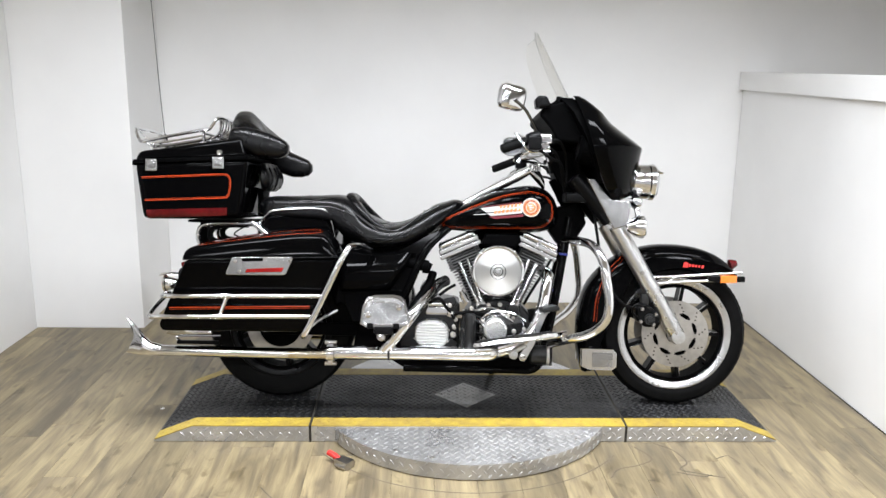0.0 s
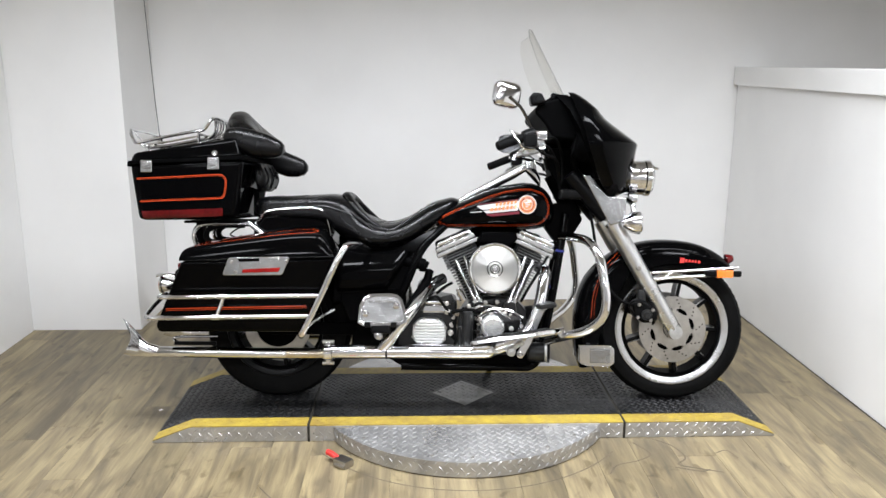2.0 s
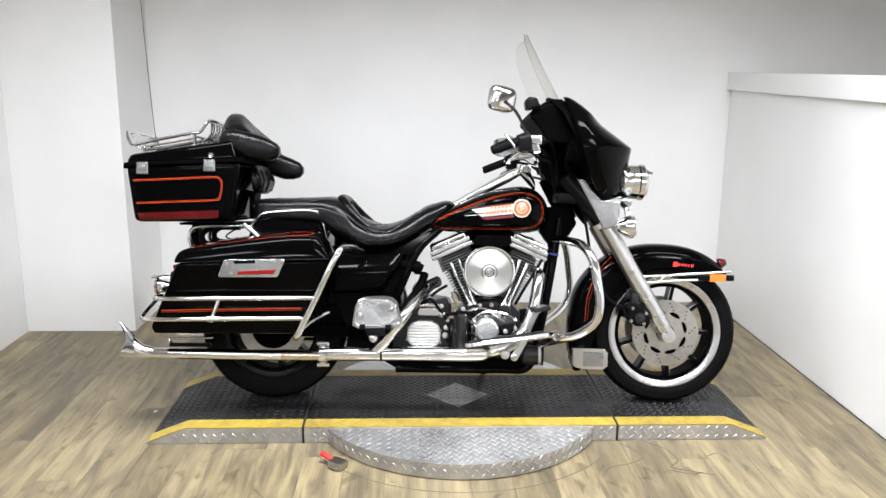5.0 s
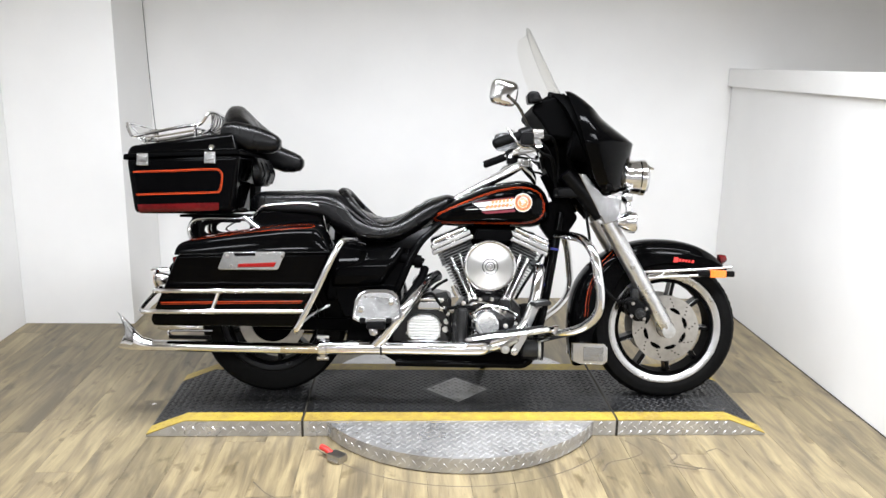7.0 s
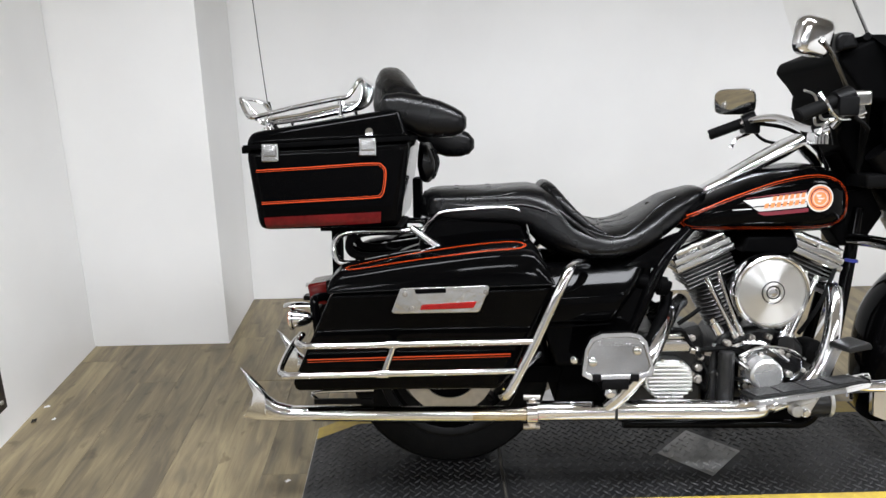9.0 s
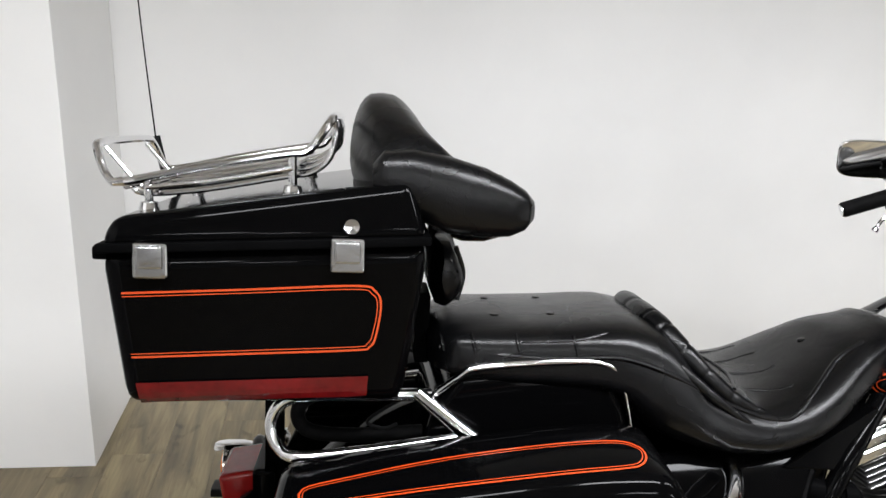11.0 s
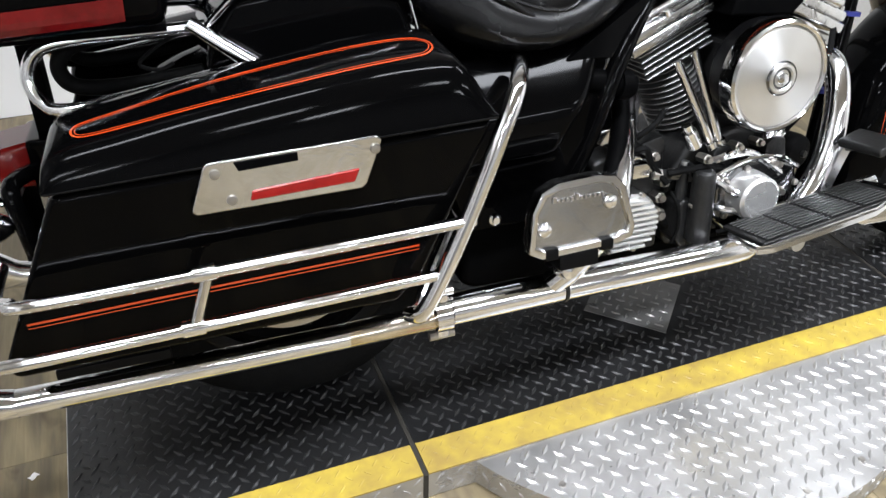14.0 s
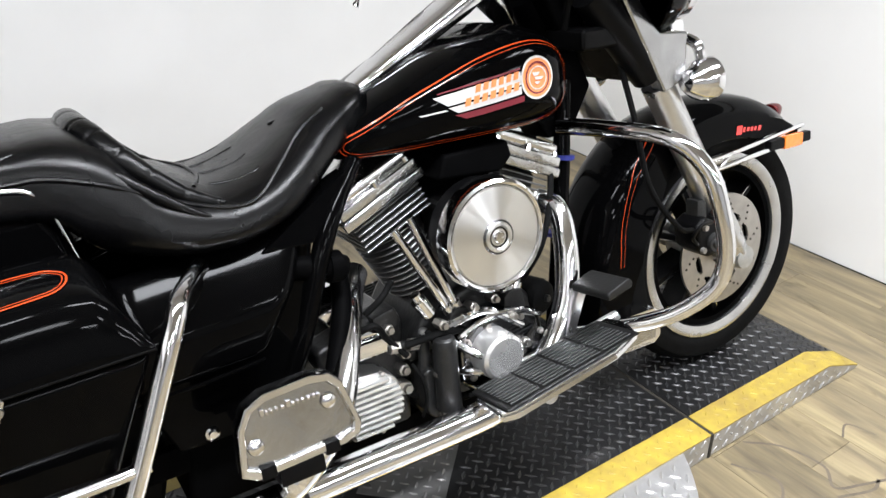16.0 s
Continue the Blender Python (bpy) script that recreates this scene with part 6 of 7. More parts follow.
part("crossbar", tube([(-0.50, -0.155, 1.001), (-0.50, 0.155, 1.001)], 0.005, 8, False), CHROME, rack)
for y in (-0.1, 0.1):
    part("strut", tube([(-0.503, y, 1.002), (-0.543, y, 1.05)], 0.0035, 8, False), CHROME, rack)
# wrap-round backrest on the trunk
rings = []
for k in range(25):
    y = -0.2 + 0.4 * k / 24
    u = abs(y) / 0.2
    cap = 1 - 0.55 * max(0.0, (u - 0.82) / 0.18) ** 2
    x0, x1 = -0.218 + 0.06 * u ** 2, -0.055 + 0.075 * u ** 2.2
    z1, z0 = 1.145 - 0.088 * u ** 1.5, 0.985 - 0.035 * u ** 2
    ring = []
    for q in range(24):
        a = 2 * math.pi * q / 24
        c, s = math.cos(a), math.sin(a)
        c, s = math.copysign(abs(c) ** 0.62, c) * cap, math.copysign(abs(s) ** 0.8, s) * cap
        c *= 0.80 - 0.30 * s
        zz = (z0 + z1) / 2 + (z1 - z0) / 2 * s
        lean = -0.018 * s
        ring.append(((x0 + x1) / 2 + (x1 - x0) / 2 * c + lean, y, zz))
    rings.append(ring)
rest = P("backrest", skin(rings), LEATHER, None, "black vinyl wrap-round pillion backrest", 60)
for sgn in (-1, 1):
    rings = []
    near = ((-0.165, 1.022, 0.022), (-0.15, 1.026, 0.036), (-0.11, 1.020, 0.046), (-0.06, 1.004, 0.053), (-0.01, 0.995, 0.048), (0.025, 0.988, 0.039), (0.046, 0.986, 0.028), (0.058, 0.986, 0.014))
    far = ((-0.165, 1.022, 0.022), (-0.13, 1.01, 0.04), (-0.09, 0.988, 0.050), (-0.05, 0.958, 0.056), (0.0, 0.938, 0.051), (0.04, 0.930, 0.043), (0.068, 0.927, 0.032), (0.083, 0.926, 0.014))
    for (x, zc, hh), hw in zip(near if sgn < 0 else far, (0.028, 0.036, 0.040, 0.042, 0.040, 0.036, 0.029, 0.015)):
        yc = 0.184
        rings.append(oval(x, sgn * yc, zc, hw, hh, 2.6, 24))
    part("arm", skin(rings), LEATHER, rest, "padded side wing", 60)
    for k, x in enumerate((0.012, 0.03, 0.046)):
        part("pleat", tube([(x - 0.01, sgn * (0.184 - 0.038 + 0.006 * k), (1.022 if sgn < 0 else 0.958) - 0.012 * k), (x, sgn * 0.184, (1.030 if sgn < 0 else 0.966) - 0.012 * k), (x + 0.004, sgn * (0.184 + 0.036 - 0.006 * k), 0.995 if sgn < 0 else 0.93)], 0.003, 8), LEATHER, rest)
rings = []
for k in range(17):
    y = -0.135 + 0.27 * k / 16
    f = max(0.25, 1 - (abs(y) / 0.135) ** 6 * 0.6)
    wave = 0.004 * math.sin(y * 95)
    rings.append([(-0.050 + (x + 0.050) * f + wave, y, 0.878 + (z - 0.878) * f) for x, z in ((-0.067, 0.935), (-0.049, 0.934), (-0.036, 0.908), (-0.027, 0.884), (-0.026, 0.866), (-0.030, 0.848), (-0.040, 0.832), (-0.051, 0.823), (-0.063, 0.828), (-0.069, 0.842), (-0.074, 0.868), (-0.073, 0.90))])
pad = part("lumbar_pad", skin(rings), LEATHER, rest, "black vinyl pad hanging under the backrest", 60)
for y in (-0.09, 0.0, 0.09):
    part("fold", tube([(-0.038, y, 0.918), (-0.0245, y + 0.006, 0.876), (-0.034, y - 0.004, 0.836)], 0.004, 8), LEATHER, pad)
part("bracket", box(-0.094, -0.070, -0.05, 0.05, 0.722, 0.835, 0.005), FRAMEBLACK, rest, "black bracket before the trunk")
# mounting tubes and tail
for s in (-1, 1):
    mount = P("trunk_mount", tube([(-0.07, s * 0.125, 0.697), (-0.15, s * 0.13, 0.697), (-0.24, s * 0.13, 0.696), (-0.288, s * 0.13, 0.686), (-0.307, s * 0.13, 0.652), (-0.295, s * 0.14, 0.620), (-0.262, s * 0.155, 0.610), (-0.146, s * 0.16, 0.624), (-0.014, s * 0.16, 0.645)], 0.0095, 12), CHROME, None, "chrome tube carrying the trunk")
    part("brace", tube([(-0.092, s * 0.14, 0.705), (-0.043, s * 0.155, 0.668), (-0.008, s * 0.165, 0.642)], lambda t: 0.010 + 0.004 * t, 14), CHROME, mount, "chrome brace")
for s in (-1, 1):
    P("rubber_hose", tube([(-0.12, s * 0.085, 0.690), (-0.22, s * 0.085, 0.688), (-0.262, s * 0.085, 0.672), (-0.272, s * 0.085, 0.645), (-0.25, s * 0.09, 0.624), (-0.18, s * 0.10, 0.622), (-0.08, s * 0.11, 0.632)], 0.0115, 12), RUBBER, None, "black hose under the trunk")
P("thin_cable", tube([(-0.10, -0.12, 0.695), (-0.14, -0.13, 0.676), (-0.165, -0.13, 0.655), (-0.14, -0.13, 0.645), (-0.12, -0.13, 0.652)], 0.003, 8), RUBBER, None, "thin black cable loop")
P("carrier_plate", box(-0.34, -0.12, -0.15, 0.15, 0.699, 0.709, 0.003), FRAMEBLACK)
P("carrier_post", box(-0.330, -0.304, -0.03, 0.03, 0.50, 0.70, 0.004), FRAMEBLACK, None, "black post under the trunk")
tail = P("tail_light", prism([(-0.335, 0.475), (-0.39, 0.478), (-0.400, 0.535), (-0.34, 0.545)], 0.06, 0.008, 3, -0.06), REDBRIGHT, None, "red tail light")
part("base", box(-0.345, -0.31, -0.07, 0.07, 0.46, 0.55, 0.008), BLACK, tail)
P("number_plate_bracket", box(-0.38, -0.37, -0.09, 0.09, 0.37, 0.46, 0.003), SATIN)
P("signal_bracket", box(-0.42, -0.33, -0.02, 0.02, 0.48, 0.495, 0.004), SATIN)
ant = P("antenna", tube([(-0.553, 0.20, 1.05), (-0.575, 0.20, 1.25), (-0.61, 0.20, 1.62), (-0.63, 0.20, 1.85)], lambda t: 0.0015 - 0.0006 * t, 8), SATIN, None, "thin black whip antenna")
part("base", tube([(-0.50, 0.20, 0.95), (-0.535, 0.20, 0.99), (-0.553, 0.20, 1.06)], 0.007, 10), SATIN, ant)

# ---------- engine ----------
CX, CZ = 0.868, 0.275
case = P("crankcase", prism([(0.73, 0.185), (0.98, 0.175), (1.03, 0.24), (1.02, 0.33), (0.96, 0.40), (0.87, 0.42), (0.77, 0.40), (0.72, 0.32)], 0.10, 0.018, 3, -0.105), CASE, None, "dark aluminium crankcase")
# dark metal stands in for black surroundings mirrored in the chrome
part("cam_cover", prism([(0.79, 0.26), (0.83, 0.22), (0.93, 0.225), (0.985, 0.28), (0.97, 0.35), (0.91, 0.375), (0.83, 0.37), (0.79, 0.33)], -0.10, 0.014, 3, -0.165), DUSK, case, "chrome cam cover, dark reflections put into its colour")
part("timer_cover", lathe([(0.0, 0.212), (0.037, 0.212), (0.043, 0.207), (0.045, 0.195), (0.045, 0.16)], (0.857, 0, 0.308), (0, -1, 0), 36), PALE, case, "round polished timer cover")
part("oil_line", tube([(0.80, -0.15, 0.345), (0.85, -0.17, 0.375), (0.92, -0.17, 0.37), (0.975, -0.16, 0.34)], 0.005, 8), CHROME, case)
for pts in ([(0.775, -0.145, 0.37), (0.815, -0.165, 0.388), (0.862, -0.168, 0.384), (0.925, -0.172, 0.338)], [(0.78, -0.15, 0.348), (0.81, -0.19, 0.325), (0.835, -0.205, 0.312)], [(0.79, -0.15, 0.285), (0.815, -0.185, 0.285), (0.838, -0.2, 0.292)]):
    part("cover_rib", tube(pts, lambda t: 0.0085 - 0.002 * t, 10), CHROME, case, "chrome rib of the cam cover")
for k in range(7):
    a = radians(k * 51 + 10)
    part("bolt", lathe([(0.0, 0.006), (0.006, 0.005), (0.007, 0.0)], (0.885 + 0.085 * math.cos(a), -0.166, 0.30 + 0.06 * math.sin(a)), (0, -1, 0), 8), STEEL, case)


def cylinder(angle):
    """Finned barrel, head and rocker box leaning from the crank by angle."""
    m = Matrix.Translation((CX, 0, CZ)) @ Matrix.Rotation(radians(angle), 4, "Y")

    def put(bm):
        bmesh.ops.transform(bm, matrix=m, verts=bm.verts)
        return bm

    cyl = P("cylinder", put(lathe([(0.042, 0.11), (0.047, 0.11), (0.047, 0.30), (0.042, 0.30)], (0, 0, 0), (0, 0, 1), 28)), CASE, None, "black finned engine cylinder")
    for k in range(11):
        z = 0.158 + k * 0.0125
        w = 0.057 + 0.001 * k
        part("fin", put(lathe([(0.042, z), (w, z + 0.0004), (w + 0.001, z + 0.0016), (w, z + 0.0028), (0.042, z + 0.0032)], (0, 0, 0), (0, 0, 1), 36, True)), FIN, cyl)
    head = part("head", put(box(-0.055, 0.055, -0.058, 0.058, 0.292, 0.352, 0.01)), CASE, cyl)
    for k in range(5):
        z = 0.298 + k * 0.0115
        part("head_fin", put(box(-0.072 if angle < 0 else -0.045, 0.072, -0.078, 0.078, z, z + 0.0032, 0.001, 1)), FIN, cyl)
    part("rocker_box", put(joined(box(-0.088, 0.088, -0.088, 0.075, 0.354, 0.374, 0.006, 3), box(-0.084, 0.084, -0.085, 0.072, 0.3745, 0.394, 0.006, 3), box(-0.077, 0.077, -0.079, 0.067, 0.392, 0.418, 0.013, 4))), POLISHED, cyl, "chrome rocker box")
    for x, y in ((-0.07, -0.075), (0.0, -0.08), (0.07, -0.075)):
        part("bolt", put(lathe([(0.0, 0.402), (0.006, 0.402), (0.007, 0.39)], (x, y, 0), (0, 0, 1), 10)), CHROME, cyl)
    return cyl


cylinder(-24)
cylinder(24)
for base, top in (((0.815, -0.135, 0.385), (0.748, -0.112, 0.575)), ((0.800, -0.135, 0.385), (0.715, -0.112, 0.560)), ((0.918, -0.135, 0.385), (0.985, -0.112, 0.575)), ((0.935, -0.135, 0.385), (1.015, -0.112, 0.56))):
    rod = P("pushrod_tube", tube([base, top], 0.0085, 12, False), CHROME, None, "chrome pushrod tube")
    b, t = Vector(base), Vector(top)
    part("collar", tube([b, b.lerp(t, 0.12)], 0.013, 12, False), CHROME, rod)
for x in (0.808, 0.926):
    P("tappet_block", prism([(x - 0.026, 0.352), (x - 0.022, 0.392), (x - 0.008, 0.402), (x + 0.02, 0.398), (x + 0.028, 0.352)], -0.10, 0.006, 2, -0.152), CASE)
aircl = P("air_cleaner", lathe([(0.0, 0.213), (0.010, 0.213), (0.012, 0.2095), (0.018, 0.2095), (0.021, 0.213), (0.026, 0.2125), (0.029, 0.2080), (0.06, 0.2060), (0.0855, 0.2045), (0.0870, 0.2015), (0.0885, 0.2015)], (0.862, 0, 0.534), (0, -1, 0), 64), SPUN, None, "round spun aluminium air cleaner cover")
part("rim_band", lathe([(0.0885, 0.2010), (0.0900, 0.2060), (0.0940, 0.2080), (0.0985, 0.2045), (0.1010, 0.196), (0.1015, 0.175), (0.095, 0.172), (0.088, 0.19)], (0.862, 0, 0.534), (0, -1, 0), 64, True), CHROME, aircl, "chrome rim")
part("boss_groove", lathe([(0.0275, 0.2115), (0.0285, 0.2122), (0.0305, 0.2100), (0.0305, 0.2070), (0.0275, 0.2070)], (0.862, 0, 0.534), (0, -1, 0), 40, True), DUSK, aircl, "dark groove round the boss")
part("boss_groove", lathe([(0.0150, 0.2100), (0.0160, 0.2112), (0.0180, 0.2112), (0.0190, 0.2090), (0.0150, 0.2090)], (0.862, 0, 0.534), (0, -1, 0), 32, True), DUSK, aircl)
part("centre_cap", lathe([(0.0, 0.2165), (0.009, 0.216), (0.011, 0.2125)], (0.862, 0, 0.534), (0, -1, 0), 24), CHROME, aircl)
part("filter", lathe([(0.088, 0.178), (0.092, 0.176), (0.092, 0.135), (0.085, 0.125), (0.05, 0.10), (0.0, 0.08)], (0.862, 0, 0.534), (0, -1, 0), 48), SATIN, aircl, "black filter drum")
P("coil_cover", prism([(0.80, 0.63), (0.815, 0.672), (0.945, 0.676), (0.955, 0.645), (0.93, 0.62)], -0.02, 0.008, 3, -0.135), FRAMEBLACK, None, "black coil cover under the tank")
P("wiring_cover", prism([(0.72, 0.60), (0.74, 0.68), (1.0, 0.68), (1.02, 0.60), (0.93, 0.50), (0.81, 0.50)], 0.085, 0.01, 3, 0.02), FRAMEBLACK)
P("carburettor", box(0.82, 0.91, -0.12, -0.02, 0.48, 0.58, 0.015, 3), CASE)
P("exhaust_header", tube([(0.662, -0.05, 0.480), (0.636, -0.085, 0.470), (0.604, -0.135, 0.444), (0.560, -0.203, 0.396), (0.52, -0.246, 0.345), (0.468, -0.238, 0.272), (0.43, -0.218, 0.225)], lambda t: 0.0228, 18), CHROME, None, "chrome rear exhaust header")
P("exhaust_header", tube([(1.045, -0.075, 0.53), (1.062, -0.115, 0.515), (1.052, -0.15, 0.46), (1.035, -0.17, 0.385), (1.005, -0.18, 0.315), (0.95, -0.19, 0.255), (0.87, -0.205, 0.226)], 0.0235, 18), CHROME, None, "chrome front exhaust header")
gear = P("gearbox", prism([(0.47, 0.18), (0.72, 0.18), (0.72, 0.40), (0.60, 0.42), (0.50, 0.36)], 0.10, 0.015, 3, -0.10), CASE, None, "dark gearbox casing")
outline = [(0.612 + 0.066 * math.copysign(abs(math.cos(k * math.pi / 12)) ** 0.8, math.cos(k * math.pi / 12)), 0.279 + 0.056 * math.copysign(abs(math.sin(k * math.pi / 12)) ** 0.8, math.sin(k * math.pi / 12))) for k in range(24)]
end = part("end_cover", prism(outline, -0.10, 0.004, 2, -0.148), BRUSHED, gear, "ribbed polished gearbox end cover")
for k in range(9):
    z = 0.2345 + k * 0.0110
    half = 0.060 * max(0.0, 1 - (abs(z - 0.279) / 0.054) ** 2.4) ** 0.5
    part("rib", box(0.612 - half, 0.612 + half, -0.1665, -0.144, z - 0.0031, z + 0.0031, 0.0022, 2), PALE, end)
for k in range(8):
    a = k * math.pi / 4 + 0.3
    part("bolt", lathe([(0.0, 0.008), (0.0045, 0.008), (0.0055, 0.0)], (0.612 + 0.068 * math.cos(a), -0.146, 0.279 + 0.058 * math.sin(a)), (0, -1, 0), 8), STEEL, end)
part("top_cover", joined(box(0.585, 0.68, -0.13, 0.0, 0.352, 0.385, 0.008, 3), box(0.592, 0.672, -0.122, -0.01, 0.385, 0.40, 0.006, 2)), CHROME, gear, "chrome gearbox top cover")
filt = P("oil_filter", lathe([(0.0, 0.0), (0.026, 0.0), (0.034, 0.004), (0.038, 0.014), (0.038, 0.072), (0.033, 0.078), (0.0, 0.078)], (0.998, -0.105, 0.198), (1, 0, 0), 32), CASE, None, "black spin-on oil filter")
part("base_ring", lathe([(0.039, 0.064), (0.041, 0.066), (0.041, 0.074), (0.039, 0.076)], (0.998, -0.105, 0.198), (1, 0, 0), 32, True), CAST, filt)
mount = P("front_motor_mount", lathe([(0.0, 0.058), (0.022, 0.058), (0.032, 0.052), (0.036, 0.040), (0.036, 0.0), (0.030, -0.02), (0.0, -0.02)], (1.015, -0.055, 0.340), (0.25, -1, 0), 30), RUBBER, None, "black rubber-cased front motor mount")
part("mount_bolt", lathe([(0.0, 0.066), (0.007, 0.065), (0.008, 0.057)], (1.015, -0.055, 0.340), (0.25, -1, 0), 8), CASE, mount)
tankbox = P("oil_filter_housing", joined(lathe([(0.0, 0.137), (0.014, 0.137), (0.019, 0.133), (0.0215, 0.122), (0.0225, 0.05), (0.0235, 0.0), (0.018, -0.006), (0.0, -0.006)], (0.758, -0.168, 0.230), (0.02, 0, 1), 28),
    prism([(0.722, 0.300), (0.732, 0.308), (0.756, 0.300), (0.762, 0.285), (0.760, 0.212), (0.735, 0.206), (0.722, 0.222)], -0.095, 0.008, 3, -0.155)), CASE, None, "black cast oil filter housing")
part("upright", lathe([(0.0, 0.062), (0.008, 0.062), (0.0095, 0.055), (0.0105, 0.02), (0.012, -0.03)], (0.735, -0.135, 0.31), (0.06, 0, 1), 18), CASE, tankbox)
part("upright_cap", lathe([(0.0, 0.068), (0.0075, 0.067), (0.0085, 0.060), (0.0075, 0.056)], (0.735, -0.135, 0.31), (0.06, 0, 1), 14), CAST, tankbox)
for x, y, z in ((0.74, -0.163, 0.300), (0.776, -0.163, 0.292), (0.742, -0.163, 0.218), (0.774, -0.163, 0.212)):
    part("bolt", lathe([(0.0, 0.009), (0.0045, 0.009), (0.0055, 0.0)], (x, y, z), (0, -1, 0), 8), STEEL, tankbox)
tee = P("breather_pipe", tube([(0.672, -0.125, 0.358), (0.70, -0.13, 0.356), (0.758, -0.13, 0.340)], 0.0085, 12), CASE, None, "black breather pipe with fittings")
for x, z in ((0.682, 0.3575), (0.72, 0.352), (0.748, 0.343)):
    part("fitting", lathe([(0.0, 0.009), (0.0115, 0.009), (0.0115, -0.009), (0.0, -0.009)], (x, -0.129, z), (1, 0, -0.2), 6), STEEL, tee)
for pts, r in (([(0.70, -0.155, 0.33), (0.712, -0.165, 0.30), (0.716, -0.165, 0.26), (0.708, -0.16, 0.225)], 0.0032), ([(0.742, -0.14, 0.375), (0.748, -0.15, 0.362), (0.752, -0.15, 0.35)], 0.006),
               ([(0.80, -0.17, 0.235), (0.84, -0.185, 0.245), (0.90, -0.185, 0.235)], 0.0055), ([(0.69, -0.11, 0.27), (0.73, -0.12, 0.24), (0.80, -0.13, 0.215), (0.86, -0.15, 0.225)], 0.008),
               ([(0.64, -0.12, 0.43), (0.67, -0.13, 0.455), (0.70, -0.11, 0.47)], 0.006)):
    P("hose", tube(pts, r, 8), RUBBER, None, "black rubber hose")
for x, y, z, r in ((0.70, -0.12, 0.305, 0.007), (0.705, -0.12, 0.335, 0.006), (0.695, -0.13, 0.275, 0.008), (0.805, -0.12, 0.265, 0.007), (0.808, -0.16, 0.335, 0.006), (0.83, -0.16, 0.40, 0.0055), (0.875, -0.16, 0.402, 0.0055), (0.68, -0.12, 0.39, 0.006), (0.765, -0.16, 0.385, 0.006), (0.93, -0.17, 0.30, 0.006), (0.905, -0.17, 0.362, 0.0055)):
    P("hex_bolt", lathe([(0.0, 0.014), (r, 0.014), (r * 1.15, 0.006), (r * 1.6, 0.005), (r * 1.6, -0.02)], (x, y, z), (0, -1, 0.1), 6), STEEL)
P("relay_bracket", prism([(0.655, 0.415), (0.70, 0.425), (0.71, 0.40), (0.70, 0.385), (0.66, 0.385)], -0.06, 0.006, 2, -0.115), CASE)
P("cable_box", prism([(0.53, 0.41), (0.585, 0.425), (0.60, 0.39), (0.585, 0.36), (0.535, 0.365)], -0.10, 0.012, 3, -0.16), CASE, None, "dark cast control housing")
P("intake_pipe", joined(tube([(0.47, -0.13, 0.565), (0.53, -0.148, 0.555), (0.58, -0.15, 0.545), (0.602, -0.148, 0.535)], 0.021, 18), lathe([(0.0, 0.012), (0.0255, 0.010), (0.0265, -0.010), (0.0, -0.012)], (0.585, -0.15, 0.543), (1, 0, -0.15), 20)), FRAMEBLACK, None, "black breather pipe under the seat")
P("header_shield", tube([(0.612, -0.10, 0.515), (0.596, -0.135, 0.47), (0.560, -0.185, 0.42), (0.528, -0.215, 0.37)], 0.0165, 14), FRAMEBLACK, None, "black heat shield behind the exhaust header")
P("starter_motor", tube([(0.60, -0.09, 0.45), (0.60, 0.05, 0.45)], 0.038, 24, False), CHROME)
P("gearbox_mount", prism([(0.300, 0.20), (0.315, 0.30), (0.34, 0.385), (0.47, 0.385), (0.49, 0.30), (0.49, 0.185), (0.33, 0.185)], 0.08, 0.012, 3, -0.118), FRAMEBLACK, None, "black frame casting ahead of the rear wheel")
P("battery_box", box(0.40, 0.52, -0.10, 0.10, 0.36, 0.60, 0.01), SATIN)
P("pressure_switch", joined(tube([(0.745, -0.15, 0.41), (0.728, -0.15, 0.44)], 0.014, 14, False), tube([(0.728, -0.15, 0.44), (0.722, -0.15, 0.452)], 0.009, 12, False)), CHROME)
for pts, r in (((((0.60, -0.13, 0.40), (0.64, -0.15, 0.42), (0.67, -0.13, 0.38), (0.70, -0.14, 0.34))), 0.006), (((0.70, -0.14, 0.36), (0.76, -0.16, 0.37), (0.81, -0.15, 0.36)), 0.007), (((0.97, -0.12, 0.40), (1.0, -0.14, 0.46), (1.04, -0.12, 0.52), (1.08, -0.08, 0.58)), 0.006)):
    P("hose", tube(pts, r, 8), RUBBER)
P("lower_frame", prism([(0.45, 0.165), (0.50, 0.135), (0.99, 0.14), (1.05, 0.16), (1.05, 0.215), (0.95, 0.20), (0.45, 0.20)], 0.11, 0.01, 2, -0.10), FRAMEBLACK, None, "black lower frame and primary case")
P("side_stand", tube([(0.80, 0.14, 0.14), (0.86, 0.24, 0.06), (0.90, 0.30, -0.05 + 0.02)], 0.012, 10), SATIN)
P("horn_cover", prism([(0.955, 0.66), (1.05, 0.66), (1.06, 0.60), (1.02, 0.585), (0.96, 0.61)], 0.09, 0.01, 2, -0.05), SATIN)
reg = P("regulator", box(1.03, 1.09, -0.095, 0.095, 0.165, 0.235, 0.004), FRAMEBLACK, None, "black finned regulator")
for k in range(7):
    part("fin", box(1.035 + 0.008 * k, 1.039 + 0.008 * k, -0.105, 0.105, 0.155, 0.245), SATIN, reg)

# ---------- floor planks and marks ----------
rng = random.Random(4)
WID, LEN = 0.148, 1.22
shared = {}


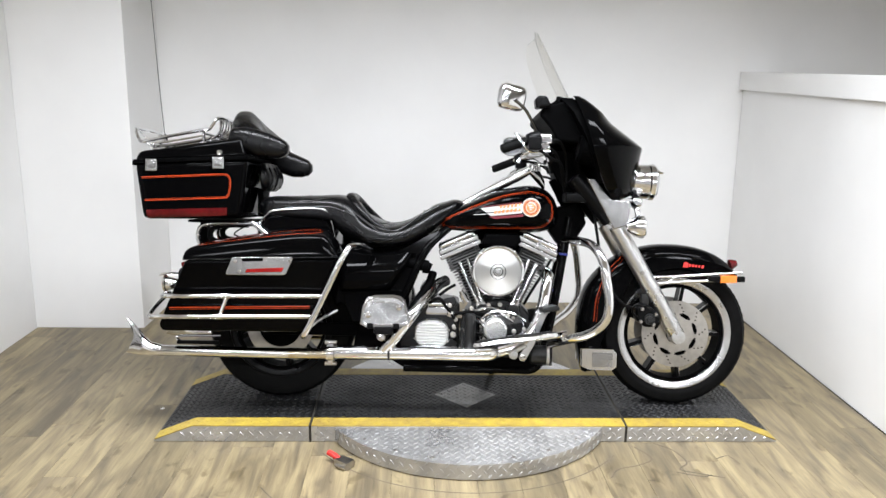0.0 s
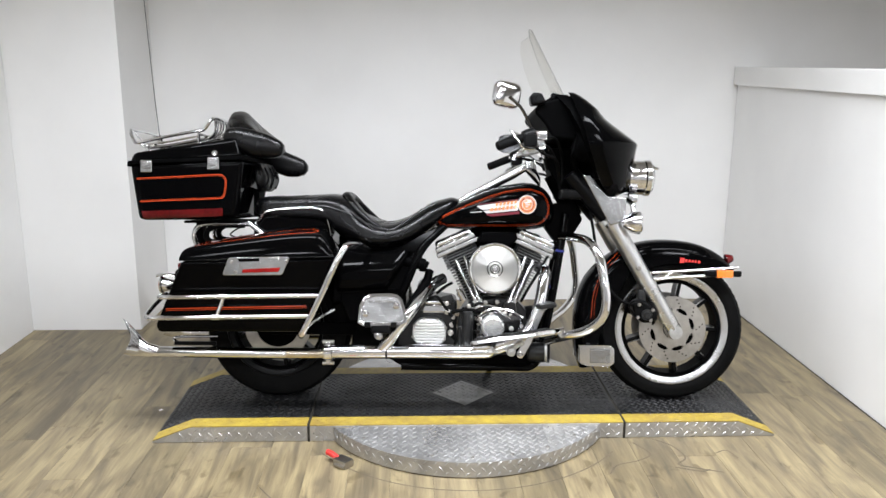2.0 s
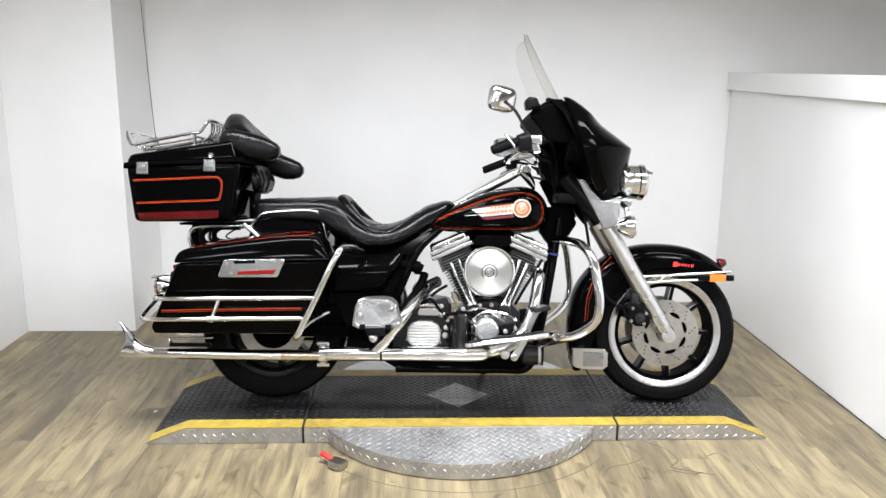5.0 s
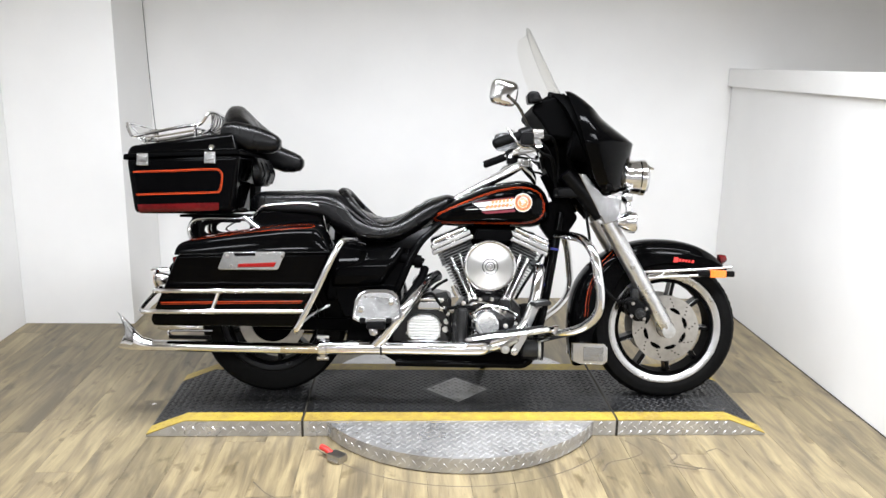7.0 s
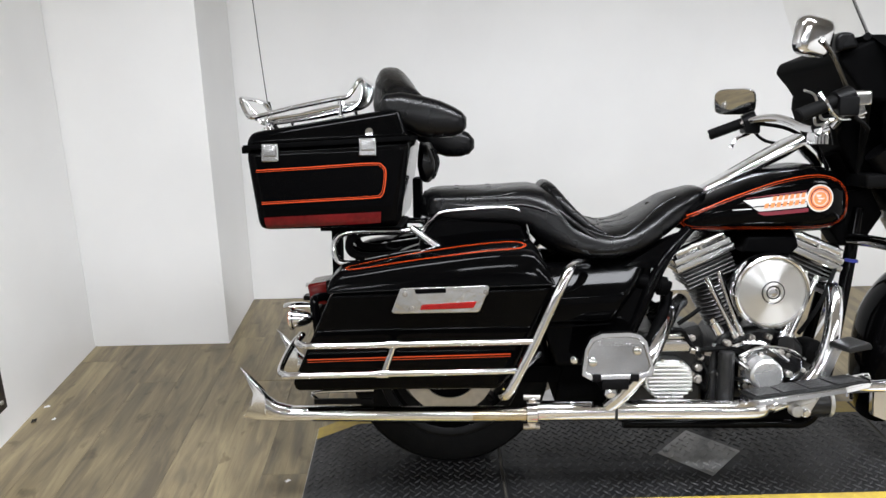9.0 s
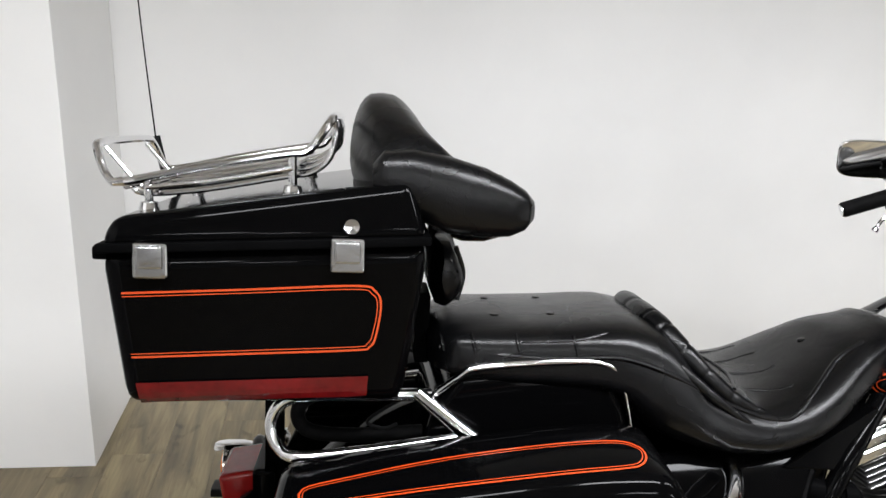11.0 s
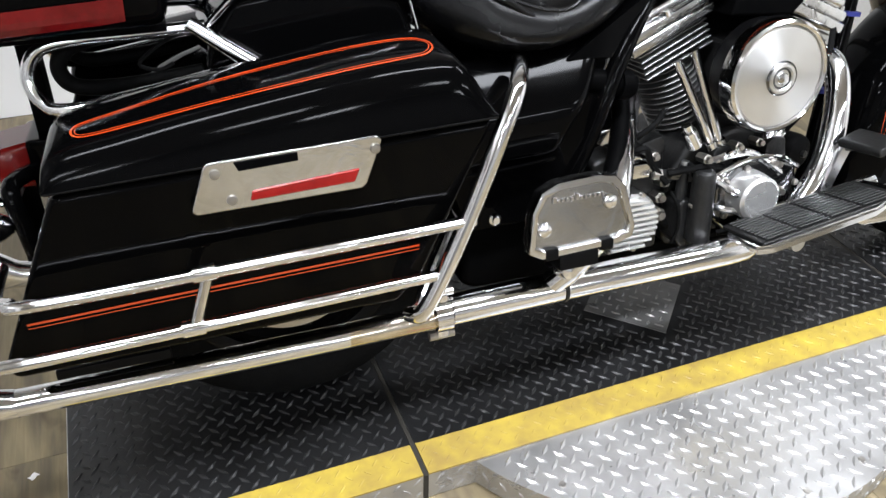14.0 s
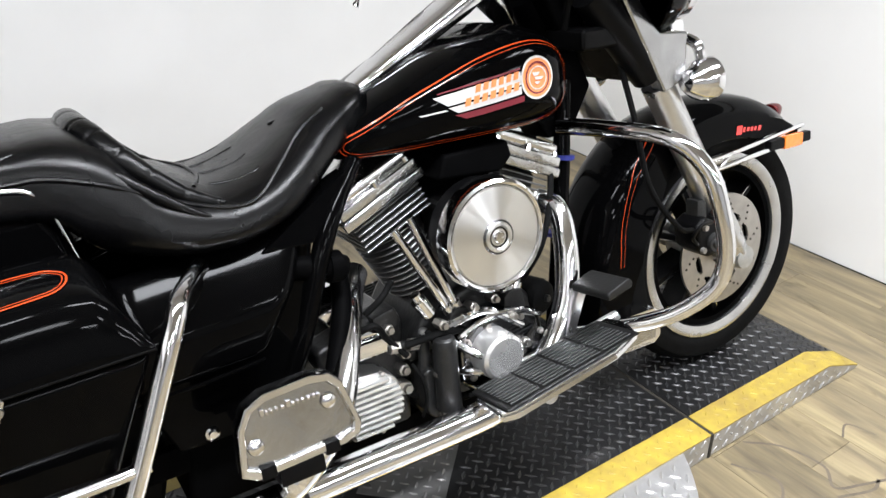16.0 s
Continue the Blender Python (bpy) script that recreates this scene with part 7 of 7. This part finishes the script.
def plank_mesh(length):
    key = round(length, 2)
    if key not in shared:
        bm = box(-WID / 2 + 0.0003, WID / 2 - 0.0003, -length / 2 + 0.0004, length / 2 - 0.0004, -0.004, 0.0, 0.0004, 1)
        me = bpy.data.meshes.new("plank")
        bm.to_mesh(me)
        bm.free()
        me.materials.append(WOOD)
        shared[key] = me
    return shared[key]


x = -2.208 + WID / 2
while x < 1.64:
    y = -2.5 - rng.random() * LEN
    while y < 1.53:
        y1 = min(y + LEN, 1.533)
        y0 = max(y, -2.5)
        if y1 - y0 > 0.05:
            ob = new("plank", plank_mesh(y1 - y0))
            ob.parent = floor
            ob.location = (x, (y0 + y1) / 2, 0)
        y += LEN
    x += WID
# the hall's planks, out of sight behind, in one piece
bm = bmesh.new()
for xa, xb, ya, yb in ((-5.19, 5.19, -9.0, -2.5), (1.77, 5.19, -2.5, 1.53), (-5.19, -2.2, -2.5, -2.21)):
    i = 0
    while xa + i * WID < xb:
        x0, x1 = xa + i * WID, min(xa + (i + 1) * WID, xb)
        y = ya - rng.random() * LEN
        while y < yb:
            y0, y1 = max(y, ya), min(y + LEN, yb)
            if y1 - y0 > 0.02:
                bm.faces.new([bm.verts.new(p) for p in ((x0 + 0.0006, y0 + 0.0006, -0.0005), (x1 - 0.0006, y0 + 0.0006, -0.0005), (x1 - 0.0006, y1 - 0.0006, -0.0005), (x0 + 0.0006, y1 - 0.0006, -0.0005))])
            y += LEN
        i += 1
stuff(part("hall_planks", bm, WOOD, floor, smooth=0), "grey-brown laminate planks of the hall")


def mark(points, width):
    pts = spline([(px, py, 0.0) for px, py in points], 6)
    bm = bmesh.new()
    last = None
    for i, p in enumerate(pts):
        d = (pts[min(i + 1, len(pts) - 1)] - pts[max(i - 1, 0)]).normalized()
        n = Vector((-d.y, d.x, 0)) * width / 2
        row = (bm.verts.new(p + n + Vector((0, 0, 0.0006))), bm.verts.new(p - n + Vector((0, 0, 0.0006))))
        if last:
            bm.faces.new((last[0], last[1], row[1], row[0]))
        last = row
    return bm


for pts, w in (([(0.66 * math.cos(radians(a)), 0.66 * math.sin(radians(a))) for a in range(-145, -34, 6)], 0.005),
               ([(0.62, -0.33), (0.66, -0.42), (0.60, -0.47), (0.52, -0.50), (0.48, -0.56)], 0.006), ([(0.70, -0.30), (0.76, -0.36), (0.78, -0.45), (0.74, -0.50), (0.80, -0.53), (0.88, -0.56)], 0.007),
               ([(0.72, -0.52), (0.80, -0.55), (0.84, -0.54)], 0.007), ([(-0.72, -0.62), (-0.66, -0.70), (-0.58, -0.76)], 0.005), ([(0.9, -0.42), (0.95, -0.40), (0.97, -0.46)], 0.005)):
    part("scratch", mark(pts, w), MARK, floor, smooth=0)
